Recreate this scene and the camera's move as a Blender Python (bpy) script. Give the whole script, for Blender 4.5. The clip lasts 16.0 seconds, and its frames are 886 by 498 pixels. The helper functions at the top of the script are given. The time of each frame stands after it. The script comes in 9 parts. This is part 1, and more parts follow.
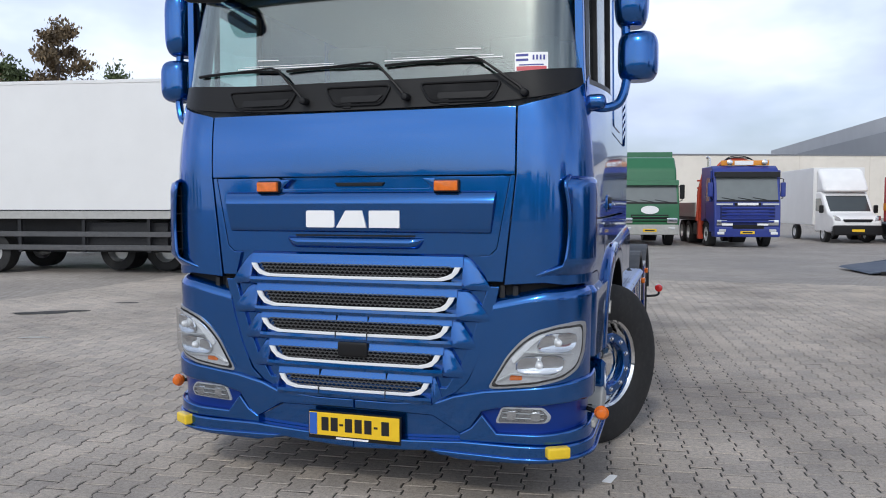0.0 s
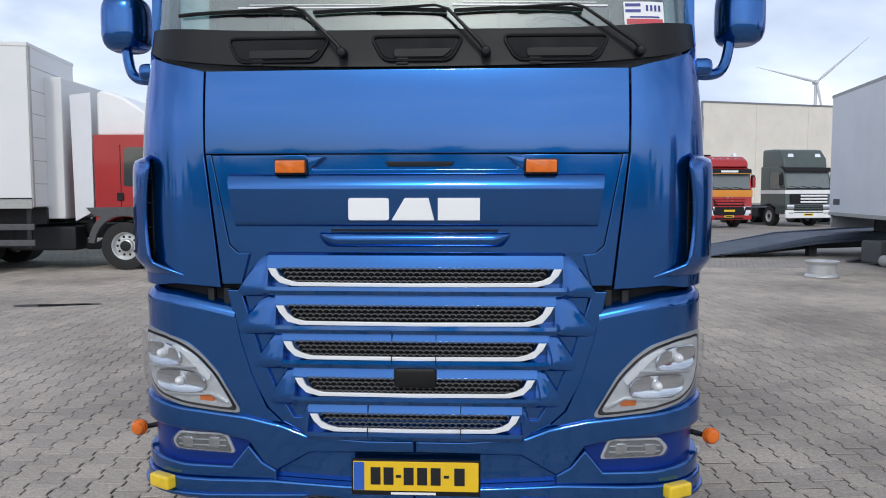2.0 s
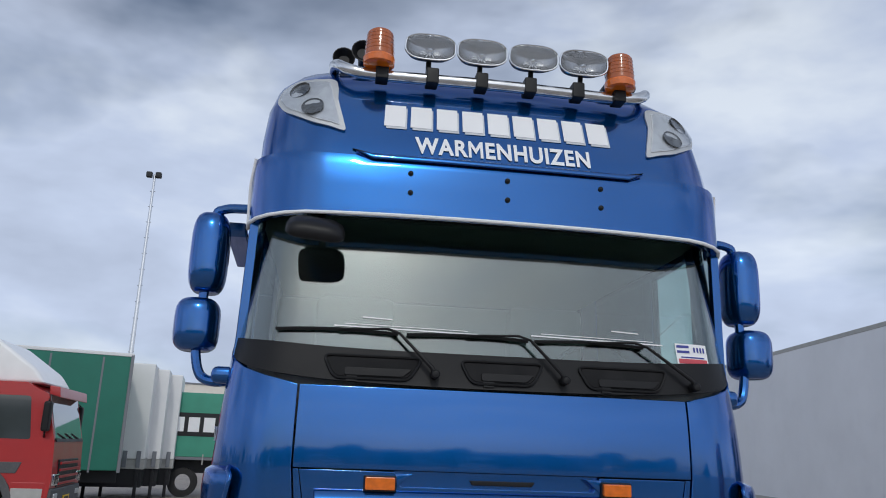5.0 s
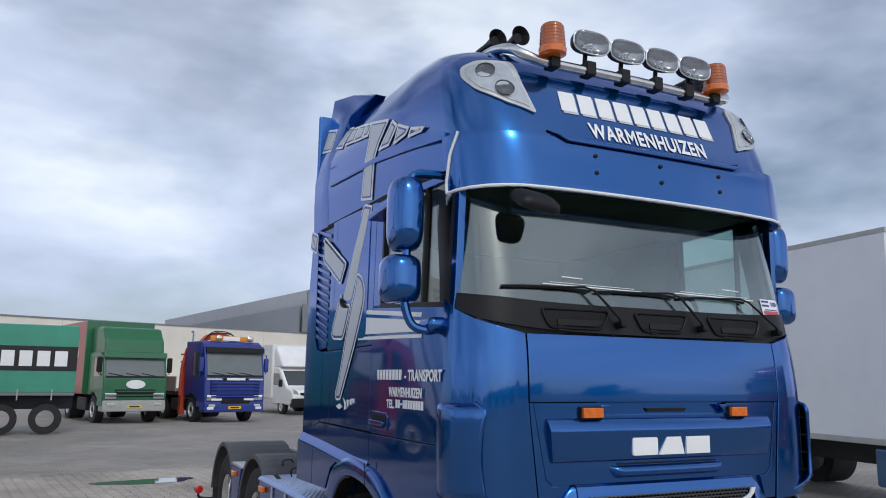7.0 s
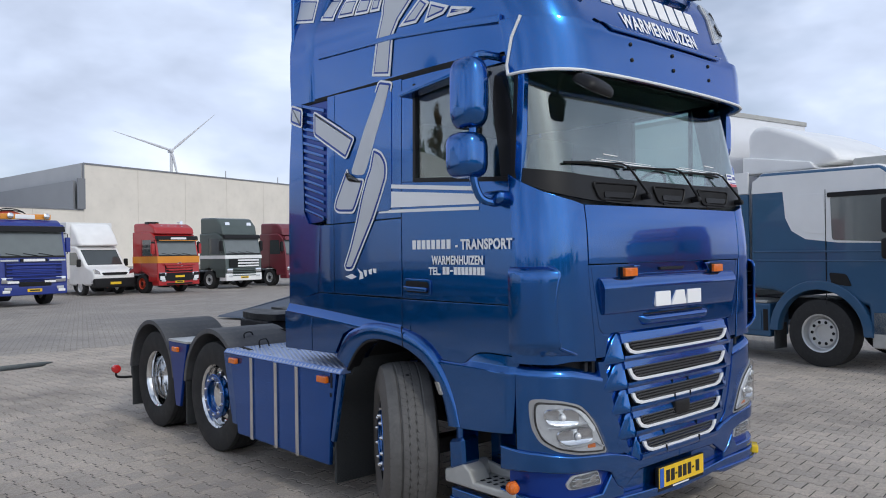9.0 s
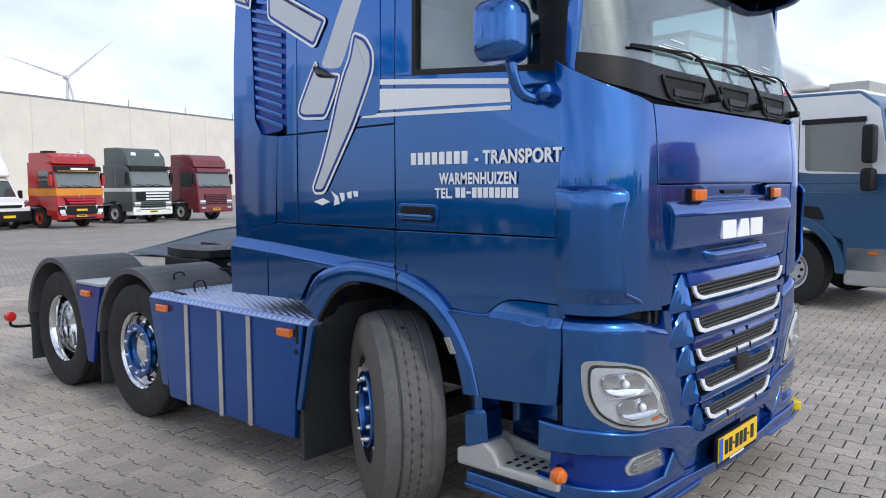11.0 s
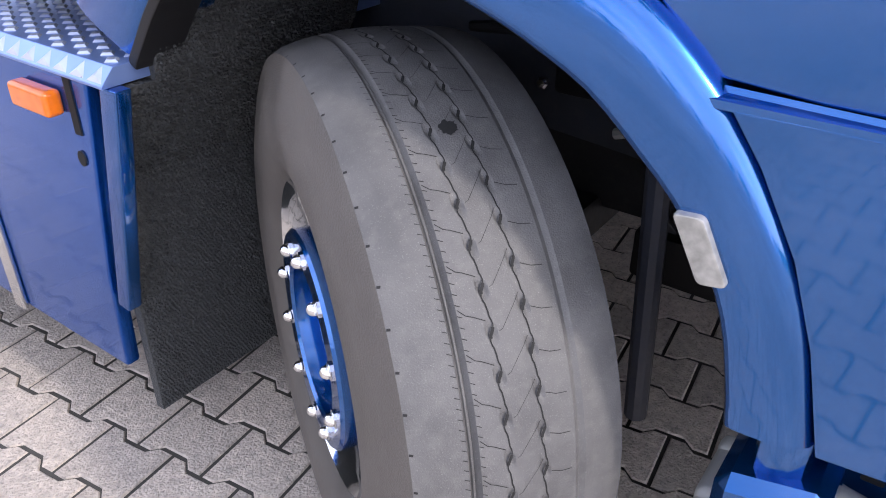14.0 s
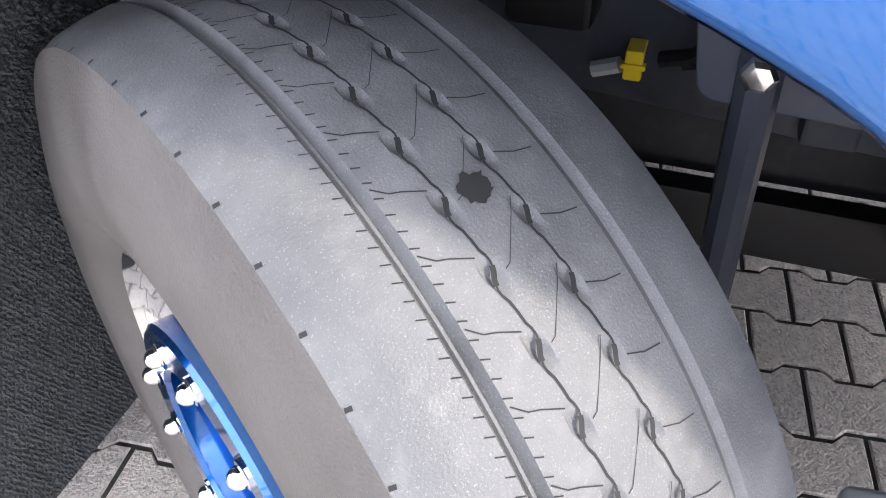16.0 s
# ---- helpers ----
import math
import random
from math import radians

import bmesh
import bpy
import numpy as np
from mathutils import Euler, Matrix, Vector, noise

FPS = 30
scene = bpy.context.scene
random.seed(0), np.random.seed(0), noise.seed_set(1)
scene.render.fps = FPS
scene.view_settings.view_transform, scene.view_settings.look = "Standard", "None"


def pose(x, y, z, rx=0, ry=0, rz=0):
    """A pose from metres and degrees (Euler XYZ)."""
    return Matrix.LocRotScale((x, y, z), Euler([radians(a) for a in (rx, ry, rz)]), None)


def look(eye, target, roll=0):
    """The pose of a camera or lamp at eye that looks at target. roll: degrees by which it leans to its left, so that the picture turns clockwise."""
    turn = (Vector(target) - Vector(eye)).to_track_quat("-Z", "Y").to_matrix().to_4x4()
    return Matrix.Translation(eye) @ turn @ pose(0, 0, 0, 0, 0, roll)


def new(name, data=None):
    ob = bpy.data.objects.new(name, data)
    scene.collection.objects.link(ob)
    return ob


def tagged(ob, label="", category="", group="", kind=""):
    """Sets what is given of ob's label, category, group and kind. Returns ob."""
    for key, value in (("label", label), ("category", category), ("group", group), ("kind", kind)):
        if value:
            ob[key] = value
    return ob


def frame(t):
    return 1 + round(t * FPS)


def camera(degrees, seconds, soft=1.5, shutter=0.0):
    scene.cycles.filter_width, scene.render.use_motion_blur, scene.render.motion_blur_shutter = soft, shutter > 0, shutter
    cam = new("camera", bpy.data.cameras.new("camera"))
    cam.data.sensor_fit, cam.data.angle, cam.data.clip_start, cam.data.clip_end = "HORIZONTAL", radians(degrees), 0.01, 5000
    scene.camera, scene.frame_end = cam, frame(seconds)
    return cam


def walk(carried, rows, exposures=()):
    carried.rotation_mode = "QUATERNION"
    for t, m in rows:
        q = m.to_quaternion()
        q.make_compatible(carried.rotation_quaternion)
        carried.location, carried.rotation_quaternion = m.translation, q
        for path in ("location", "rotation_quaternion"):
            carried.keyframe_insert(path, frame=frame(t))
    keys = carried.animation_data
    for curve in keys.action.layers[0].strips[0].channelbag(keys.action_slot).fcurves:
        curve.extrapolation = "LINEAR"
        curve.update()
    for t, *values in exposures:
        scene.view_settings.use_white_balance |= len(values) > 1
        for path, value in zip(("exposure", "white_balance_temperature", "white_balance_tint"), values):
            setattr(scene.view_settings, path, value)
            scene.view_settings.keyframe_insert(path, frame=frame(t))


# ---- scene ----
cam = camera(59.5, 16.0, soft=1.0)
METRES, EYE, TILT, LEAN, TURN = 11.85, 1.58, -3.2, 0.0, 17.2
ROWS = [
    (0.0, 0.0, 0.0, 0.0, -0.0, -0.0, 0.0),
    (0.5, -0.0314, 0.0305, 0.0001, -4.15, -0.82, 0.29),
    (1.0, -0.0581, 0.0483, 0.0002, -7.96, -1.49, 0.59),
    (1.5, -0.0817, 0.0685, 0.0018, -11.38, -1.78, 0.81),
    (2.0, -0.0972, 0.087, 0.0045, -14.14, -1.06, 0.85),
    (2.5, -0.1042, 0.0883, 0.0072, -15.8, 1.14, 0.7),
    (3.0, -0.107, 0.0865, 0.0133, -16.86, 5.71, 0.44),
    (3.5, -0.1106, 0.0847, 0.0193, -17.8, 10.89, 0.13),
    (4.0, -0.1221, 0.0823, 0.0249, -19.24, 15.38, -0.33),
    (4.5, -0.1458, 0.0849, 0.0275, -21.99, 17.36, -0.68),
    (5.0, -0.1859, 0.0953, 0.0274, -25.57, 17.23, -0.67),
    (7.5, -0.4105, 0.1769, 0.0346, -48.38, 9.87, 2.18),
    (8.0, -0.4445, 0.1974, 0.0374, -52.72, 8.17, 2.92),
    (8.5, -0.4621, 0.2205, 0.0382, -56.22, 5.94, 3.6),
    (9.0, -0.4709, 0.2424, 0.0349, -59.14, 1.71, 3.55),
    (9.5, -0.4631, 0.267, 0.0311, -61.41, -2.65, 3.35),
    (12.0, -0.3429, 0.368, 0.0316, -66.99, -4.01, 2.84),
    (12.5, -0.309, 0.393, 0.0288, -66.8, -8.56, 2.45),
    (13.0, -0.2711, 0.4191, 0.0236, -66.26, -16.27, 2.82),
    (13.5, -0.2297, 0.4439, 0.0178, -68.4, -23.66, 2.81),
    (14.0, -0.1867, 0.4589, 0.0104, -71.54, -30.13, 2.58),
    (14.5, -0.1539, 0.4741, 0.0048, -75.22, -37.91, 3.46),
    (15.0, -0.1375, 0.482, 0.0005, -81.96, -44.43, 4.39),
    (15.5, -0.1355, 0.4834, 0.0009, -86.77, -46.06, 4.45),
    (16.0, -0.1453, 0.4844, 0.0048, -88.17, -40.56, 4.03),
]
walk(cam, [(t, pose(1.696, -3.860, EYE, 0, 0, TURN) @ pose(0, 0, 0, TILT, LEAN, 0) @ pose(METRES * x, METRES * y, METRES * z, 90 + pitch, roll, yaw)) for t, x, y, z, yaw, pitch, roll in ROWS],
     [(0, 0.64, 6400, 8), (2, 0.58, 6400, 8), (5, 0.16, 6350, 8), (7.5, 0.36, 6380, 8), (9.0, 0.50, 6400, 8), (9.5, 0.70, 6400, 8), (12.0, 0.95, 6450, 8), (12.5, 1.12, 6450, 10), (13.0, 1.62, 6550, 13), (13.5, 1.88, 6600, 17), (14.0, 2.2, 6600, 17), (14.5, 2.78, 6700, 13), (15.0, 3.25, 6750, 11), (16.0, 3.3, 6750, 12)])

# ---- sky and sun ----
world = bpy.data.worlds.new("world")
scene.world = world
world.use_nodes = True
wn, wl = world.node_tree.nodes, world.node_tree.links
wn.clear()
SUN_EL, SUN_AZ = radians(48), radians(184)


def wnode(kind, **kw):
    n = wn.new(kind)
    for k, v in kw.items():
        n.inputs[k].default_value = v
    return n


sky = wn.new("ShaderNodeTexSky")
sky.sky_type, sky.sun_disc = "NISHITA", False
sky.sun_elevation, sky.sun_rotation = SUN_EL, SUN_AZ
sky.altitude, sky.air_density, sky.dust_density = 10, 1.0, 2.0
coord = wn.new("ShaderNodeTexCoord")
flat = wn.new("ShaderNodeMapping")
flat.inputs["Scale"].default_value = (1.0, 1.0, 2.2)
wl.new(coord.outputs["Generated"], flat.inputs["Vector"])
big = wnode("ShaderNodeTexNoise", Scale=1.9, Detail=5.0, Roughness=0.5, Distortion=0.15)
small = wnode("ShaderNodeTexNoise", Scale=3.1, Detail=5.0, Roughness=0.52, Distortion=0.15)
for n in (big, small):
    wl.new(flat.outputs["Vector"], n.inputs["Vector"])
cover = wn.new("ShaderNodeValToRGB")
cover.color_ramp.elements[0].position, cover.color_ramp.elements[1].position = 0.30, 0.52
wl.new(big.outputs["Fac"], cover.inputs["Fac"])
tone = wn.new("ShaderNodeValToRGB")
tone.color_ramp.elements[0].position, tone.color_ramp.elements[0].color = 0.34, (0.45, 0.51, 0.655, 1)
tone.color_ramp.elements[1].position, tone.color_ramp.elements[1].color = 0.66, (0.79, 0.85, 0.96, 1)
tone.color_ramp.elements.new(0.50).color = (0.575, 0.65, 0.83, 1)
wl.new(small.outputs["Fac"], tone.inputs["Fac"])
scale = wn.new("ShaderNodeMix")
scale.data_type, scale.blend_type = "RGBA", "MULTIPLY"
scale.inputs[0].default_value = 1.0
wl.new(sky.outputs["Color"], scale.inputs[6])
scale.inputs[7].default_value = (0.075, 0.075, 0.075, 1)
both = wn.new("ShaderNodeMix")
both.data_type = "RGBA"
wl.new(cover.outputs["Color"], both.inputs[0])
wl.new(scale.outputs[2], both.inputs[6])
wl.new(tone.outputs["Color"], both.inputs[7])
back = wn.new("ShaderNodeBackground")
back.inputs["Strength"].default_value = 0.84
# the sun's glow behind thin cloud
glow_dot = wn.new("ShaderNodeVectorMath")
glow_dot.operation = "DOT_PRODUCT"
wl.new(coord.outputs["Generated"], glow_dot.inputs[0])
glow_dot.inputs[1].default_value = Vector((-0.8, -28.0, 23.6)).normalized()
low_dot = wn.new("ShaderNodeVectorMath")
low_dot.operation = "DOT_PRODUCT"
wl.new(coord.outputs["Generated"], low_dot.inputs[0])
low_dot.inputs[1].default_value = Vector((-0.02, -1.0, 0.22)).normalized()
height = wn.new("ShaderNodeSeparateXYZ")
wl.new(coord.outputs["Generated"], height.inputs[0])
heavy = wn.new("ShaderNodeMapRange")
heavy.interpolation_type = "SMOOTHSTEP"
heavy.inputs["From Min"].default_value, heavy.inputs["From Max"].default_value = 0.15, 0.90
heavy.inputs["To Min"].default_value, heavy.inputs["To Max"].default_value = 1.06, 0.66
wl.new(height.outputs["Z"], heavy.inputs["Value"])
dim = wn.new("ShaderNodeMix")
dim.data_type, dim.blend_type = "RGBA", "MULTIPLY"
dim.inputs[0].default_value = 1.0
wl.new(both.outputs[2], dim.inputs[6])
wl.new(heavy.outputs["Result"], dim.inputs[7])
lit = dim.outputs[2]
for dot, power, amount in ((glow_dot, 90.0, 1.5), (glow_dot, 4.0, 0.08), (low_dot, 4.0, 0.40)):
    pos, lobe, gain = wn.new("ShaderNodeMath"), wn.new("ShaderNodeMath"), wn.new("ShaderNodeMix")
    pos.operation, lobe.operation = "MAXIMUM", "POWER"
    wl.new(dot.outputs["Value"], pos.inputs[0])
    pos.inputs[1].default_value = 0.0
    wl.new(pos.outputs[0], lobe.inputs[0])
    lobe.inputs[1].default_value = power
    gain.data_type, gain.blend_type, gain.clamp_factor = "RGBA", "ADD", True
    wl.new(lobe.outputs[0], gain.inputs[0])
    wl.new(lit, gain.inputs[6])
    gain.inputs[7].default_value = (amount, amount * 0.97, amount * 0.92, 1)
    lit = gain.outputs[2]
wl.new(lit, back.inputs["Color"])
out = wn.new("ShaderNodeOutputWorld")
wl.new(back.outputs["Background"], out.inputs["Surface"])

sun = new("sun", bpy.data.lights.new("sun", "SUN"))
sun.data.energy, sun.data.angle, sun.data.color = 0.62, radians(5), (1.0, 0.96, 0.9)
sun.matrix_world = look((0, 0, 23.6), (0.8, 28.0, 0))

# ---- materials ----
def mat(name, colour, rough=0.5, metal=0.0, vary=0.08, scale=6.0, bump=0.0, bscale=60.0, coat=0.0, emit=0.0, spec=0.5, dirt=0.0, dirt_colour=(0.2, 0.18, 0.15), coat_rough=0.03, speck=0.0, speck_lo=0.62, speck_scale=350.0, speck_colour=(0.5, 0.49, 0.47)):
    m = bpy.data.materials.new(name)
    m.use_nodes = True
    n, l = m.node_tree.nodes, m.node_tree.links
    p = n["Principled BSDF"]
    p.inputs["Roughness"].default_value, p.inputs["Metallic"].default_value = rough, metal
    p.inputs["Coat Weight"].default_value, p.inputs["Coat Roughness"].default_value = coat, coat_rough
    p.inputs["Specular IOR Level"].default_value = spec
    p.inputs["Base Color"].default_value = (*colour, 1)
    tc = n.new("ShaderNodeTexCoord")
    if vary > 0:
        t1 = n.new("ShaderNodeTexNoise")
        t1.inputs["Scale"].default_value, t1.inputs["Detail"].default_value = scale, 6
        l.new(tc.outputs["Object"], t1.inputs["Vector"])
        r = n.new("ShaderNodeMapRange")
        r.inputs["From Min"].default_value, r.inputs["From Max"].default_value = 0.3, 0.7
        r.inputs["To Min"].default_value, r.inputs["To Max"].default_value = 1 - vary, 1 + vary
        l.new(t1.outputs["Fac"], r.inputs["Value"])
        mx = n.new("ShaderNodeMix")
        mx.data_type, mx.blend_type = "RGBA", "MULTIPLY"
        mx.inputs[0].default_value = 1
        mx.inputs[6].default_value = (*colour, 1)
        l.new(r.outputs["Result"], mx.inputs[7])
        last = mx.outputs[2]
        if dirt > 0:
            t2 = n.new("ShaderNodeTexNoise")
            t2.inputs["Scale"].default_value, t2.inputs["Detail"].default_value = scale * 3.7, 8
            l.new(tc.outputs["Object"], t2.inputs["Vector"])
            r2 = n.new("ShaderNodeMapRange")
            r2.inputs["From Min"].default_value, r2.inputs["From Max"].default_value = 0.5, 0.75
            r2.inputs["To Max"].default_value = dirt
            l.new(t2.outputs["Fac"], r2.inputs["Value"])
            m2 = n.new("ShaderNodeMix")
            m2.data_type = "RGBA"
            l.new(r2.outputs["Result"], m2.inputs[0])
            l.new(last, m2.inputs[6])
            m2.inputs[7].default_value = (*dirt_colour, 1)
            last = m2.outputs[2]
        if speck > 0:
            t4 = n.new("ShaderNodeTexNoise")
            t4.inputs["Scale"].default_value, t4.inputs["Detail"].default_value = speck_scale, 2
            l.new(tc.outputs["Object"], t4.inputs["Vector"])
            r4 = n.new("ShaderNodeMapRange")
            r4.inputs["From Min"].default_value, r4.inputs["From Max"].default_value = speck_lo, speck_lo + 0.08
            r4.inputs["To Max"].default_value = speck
            l.new(t4.outputs["Fac"], r4.inputs["Value"])
            m4 = n.new("ShaderNodeMix")
            m4.data_type = "RGBA"
            l.new(r4.outputs["Result"], m4.inputs[0])
            l.new(last, m4.inputs[6])
            m4.inputs[7].default_value = (*speck_colour, 1)
            last = m4.outputs[2]
        l.new(last, p.inputs["Base Color"])
        r3 = n.new("ShaderNodeMapRange")
        r3.inputs["From Min"].default_value, r3.inputs["From Max"].default_value = 0.3, 0.7
        r3.inputs["To Min"].default_value, r3.inputs["To Max"].default_value = max(rough * (1 - vary), 0), min(rough * (1 + vary), 1)
        l.new(t1.outputs["Fac"], r3.inputs["Value"])
        l.new(r3.outputs["Result"], p.inputs["Roughness"])
    if bump > 0:
        t3 = n.new("ShaderNodeTexNoise")
        t3.inputs["Scale"].default_value, t3.inputs["Detail"].default_value = bscale, 5
        l.new(tc.outputs["Object"], t3.inputs["Vector"])
        b = n.new("ShaderNodeBump")
        b.inputs["Strength"].default_value, b.inputs["Distance"].default_value = bump, 0.01
        l.new(t3.outputs["Fac"], b.inputs["Height"])
        l.new(b.outputs["Normal"], p.inputs["Normal"])
    if emit > 0:
        p.inputs["Emission Color"].default_value, p.inputs["Emission Strength"].default_value = (*colour, 1), emit
    return m


def glass_mat(name, tint=(0.8, 0.9, 0.88), rough=0.0, base=0.08):
    """Thin pane: clear, with a gloss that grows towards grazing view."""
    m = bpy.data.materials.new(name)
    m.use_nodes = True
    n, l = m.node_tree.nodes, m.node_tree.links
    n.remove(n["Principled BSDF"])
    tr, gl, mx, lw = n.new("ShaderNodeBsdfTransparent"), n.new("ShaderNodeBsdfGlossy"), n.new("ShaderNodeMixShader"), n.new("ShaderNodeLayerWeight")
    tr.inputs["Color"].default_value = (*tint, 1)
    gl.inputs["Roughness"].default_value = rough
    pw, ad = n.new("ShaderNodeMath"), n.new("ShaderNodeMath")
    pw.operation, ad.operation = "POWER", "MULTIPLY_ADD"
    pw.inputs[1].default_value = 4.0
    ad.inputs[1].default_value, ad.inputs[2].default_value = 1 - base, base
    l.new(lw.outputs["Facing"], pw.inputs[0])
    l.new(pw.outputs["Value"], ad.inputs[0])
    l.new(ad.outputs["Value"], mx.inputs["Fac"])
    l.new(tr.outputs["BSDF"], mx.inputs[1])
    l.new(gl.outputs["BSDF"], mx.inputs[2])
    l.new(mx.outputs["Shader"], n["Material Output"].inputs["Surface"])
    return m


BLUE = mat("blue_metallic_paint", (0.0015, 0.100, 0.355), 0.22, 0.90, 0.03, 3, coat=1.0, coat_rough=0.045)
BLUE.node_tree.nodes["Principled BSDF"].inputs["Coat IOR"].default_value = 1.62
BLUE.node_tree.nodes["Principled BSDF"].inputs["Specular Tint"].default_value = (0.22, 0.42, 0.80, 1)
BLUE2 = mat("deep_blue_paint_and_shade", (0.006, 0.042, 0.27), 0.30, 0.5, 0.06, 5, coat=0.35, coat_rough=0.06, spec=0.3)
SKIRT = mat("blue_skirt_paint", (0.002, 0.088, 0.40), 0.26, 0.8, 0.05, 4, bump=0.02, bscale=9, coat=0.5, coat_rough=0.05)
BLACKP = mat("black_plastic", (0.009, 0.009, 0.010), 0.45, 0, 0.12, 9, bump=0.08, bscale=400, spec=0.3)
GREYP = mat("grey_plastic", (0.082, 0.084, 0.090), 0.6, 0, 0.15, 7, bump=0.1, bscale=250, dirt=0.25)
# black of real interiors, also painted in for shade in gaps, slots and holes
DARK = mat("dark_interior_and_shade", (0.004, 0.004, 0.005), 0.8, 0, 0.1, 8)
CHASSIS = mat("chassis_paint", (0.011, 0.012, 0.015), 0.55, 0.1, 0.2, 9, bump=0.1, bscale=80, dirt=0.3, dirt_colour=(0.05, 0.047, 0.045))
CHROME = mat("chrome", (0.78, 0.79, 0.80), 0.08, 1.0, 0.03, 12)
STEEL = mat("brushed_steel", (0.70, 0.70, 0.70), 0.22, 1.0, 0.08, 14)
SILVER = mat("silver_paint", (0.62, 0.63, 0.63), 0.35, 0.5, 0.06, 8)
LIGHTGREY = mat("light_grey_plastic", (0.42, 0.42, 0.40), 0.55, 0, 0.08, 9, bump=0.05, bscale=300)
WHITE = mat("white_paint", (0.90, 0.90, 0.89), 0.35, 0, 0.04, 2, coat=0.3)
VINYL = mat("white_vinyl", (0.91, 0.91, 0.91), 0.4, 0, 0.02, 5)
GREYV = mat("silver_vinyl", (0.60, 0.62, 0.65), 0.4, 0.1, 0.04, 5)
AMBER = mat("amber_lens", (0.75, 0.16, 0.01), 0.15, 0, 0.15, 30, coat=0.6)
BEACON = mat("beacon_lens", (0.42, 0.10, 0.02), 0.12, 0, 0.1, 30, coat=0.7)
YELLOW = mat("yellow_lens", (0.85, 0.58, 0.02), 0.18, 0, 0.08, 20, coat=0.6)
RED = mat("red_lens", (0.55, 0.02, 0.02), 0.18, 0, 0.08, 20, coat=0.6)
PLATE = mat("plate_yellow", (0.88, 0.56, 0.02), 0.35, 0, 0.03, 20)
PLATEBLUE = mat("plate_blue", (0.03, 0.12, 0.5), 0.4, 0, 0.03, 20)
INK = mat("black_ink", (0.01, 0.01, 0.012), 0.45, 0, 0.05, 20)
RUBBER = mat("tyre_rubber", (0.018, 0.018, 0.0185), 0.72, 0, 0.15, 8, bump=0.12, bscale=180, dirt=0.3, dirt_colour=(0.05, 0.047, 0.045))
FLAP = mat("spray_flap_rubber", (0.046, 0.049, 0.050), 0.75, 0, 0.5, 120, bump=1.0, bscale=150)
WSGLASS = glass_mat("windscreen_glass", (0.80, 0.92, 0.88), 0.03, 0.19)
SIDEGLASS = glass_mat("window_glass", (0.82, 0.91, 0.90), 0.0, 0.16)
BOWL = mat("bright_reflector", (0.93, 0.935, 0.94), 0.2, 0.15, 0.04, 14)
TREADPLATE = mat("blue_tread_plate", (0.24, 0.36, 0.70), 0.32, 0.7, 0.10, 9)
# paler than the tread plate: the bumps' lit look is in this colour
BUMPS = mat("lit_bump_blue_silver", (0.52, 0.58, 0.72), 0.3, 0.6, 0.10, 20)
BEAMGREY = mat("slate_chassis_paint", (0.030, 0.034, 0.046), 0.5, 0.1, 0.2, 9, bump=0.1, bscale=80, dirt=0.3, dirt_colour=(0.07, 0.066, 0.06))
LAMPIN = mat("lamp_interior", (0.34, 0.35, 0.36), 0.25, 0.85, 0.10, 14)
HLBOWL = mat("headlamp_reflector", (0.74, 0.75, 0.76), 0.2, 0.4, 0.10, 30, bump=0.15, bscale=40)
LAMPRIM = mat("lamp_rim", (0.46, 0.46, 0.46), 0.36, 0.6, 0.06, 12)
SPOTIN = mat("spot_reflector", (0.36, 0.36, 0.37), 0.2, 0.8, 0.15, 30)
LAMPGLASS = mat("lamp_glass", (0.06, 0.065, 0.07), 0.06, 0.3, 0.1, 20, coat=1.0)
LENS = glass_mat("clear_lens", (0.95, 0.96, 0.97), 0.02, 0.06)


# ---- mesh helpers ----
def thing(name, label, category, group="", at=None, kind=""):
    ob = new(name)
    ob.empty_display_size = 0.2
    if at is not None:
        ob.matrix_basis = at
    return tagged(ob, label, category, group, kind)


def finish(bm, sharp=0.6, smooth=True):
    bmesh.ops.recalc_face_normals(bm, faces=bm.faces)
    if smooth:
        for f in bm.faces:
            f.smooth = True
        for e in bm.edges:
            e.smooth = not (len(e.link_faces) != 2 or e.calc_face_angle(0) > sharp)


def part(name, bm, material, parent=None, label="", sharp=0.6, normals=True):
    if normals:
        finish(bm, sharp)
    me = bpy.data.meshes.new(name)
    loops = weighted(bm, sharp) if normals else None
    bm.to_mesh(me)
    bm.free()
    if loops:
        me.normals_split_custom_set(loops)
    me.materials.append(material)
    ob = new(name, me)
    ob.parent = parent
    if label:
        ob["label"] = label
    return ob


def weighted(bm, sharp):
    """Corner normals weighted by face area, so that wide faces stay flat beside small bevels."""
    bm.normal_update()
    lim, res = math.cos(sharp), []
    area = {f: f.calc_area() for f in bm.faces}
    for f in bm.faces:
        n0 = f.normal
        for lp in f.loops:
            acc = Vector()
            for q in lp.vert.link_faces:
                if q is f or q.normal.dot(n0) > lim:
                    acc += q.normal * area[q]
            res.append(acc.normalized() if acc.length > 1e-12 else n0.copy())
    return res


def bev(bm, edges, r, seg=2):
    if r > 0 and edges:
        bmesh.ops.bevel(bm, geom=list(edges), offset=r, segments=seg, affect="EDGES", profile=0.5, clamp_overlap=True)


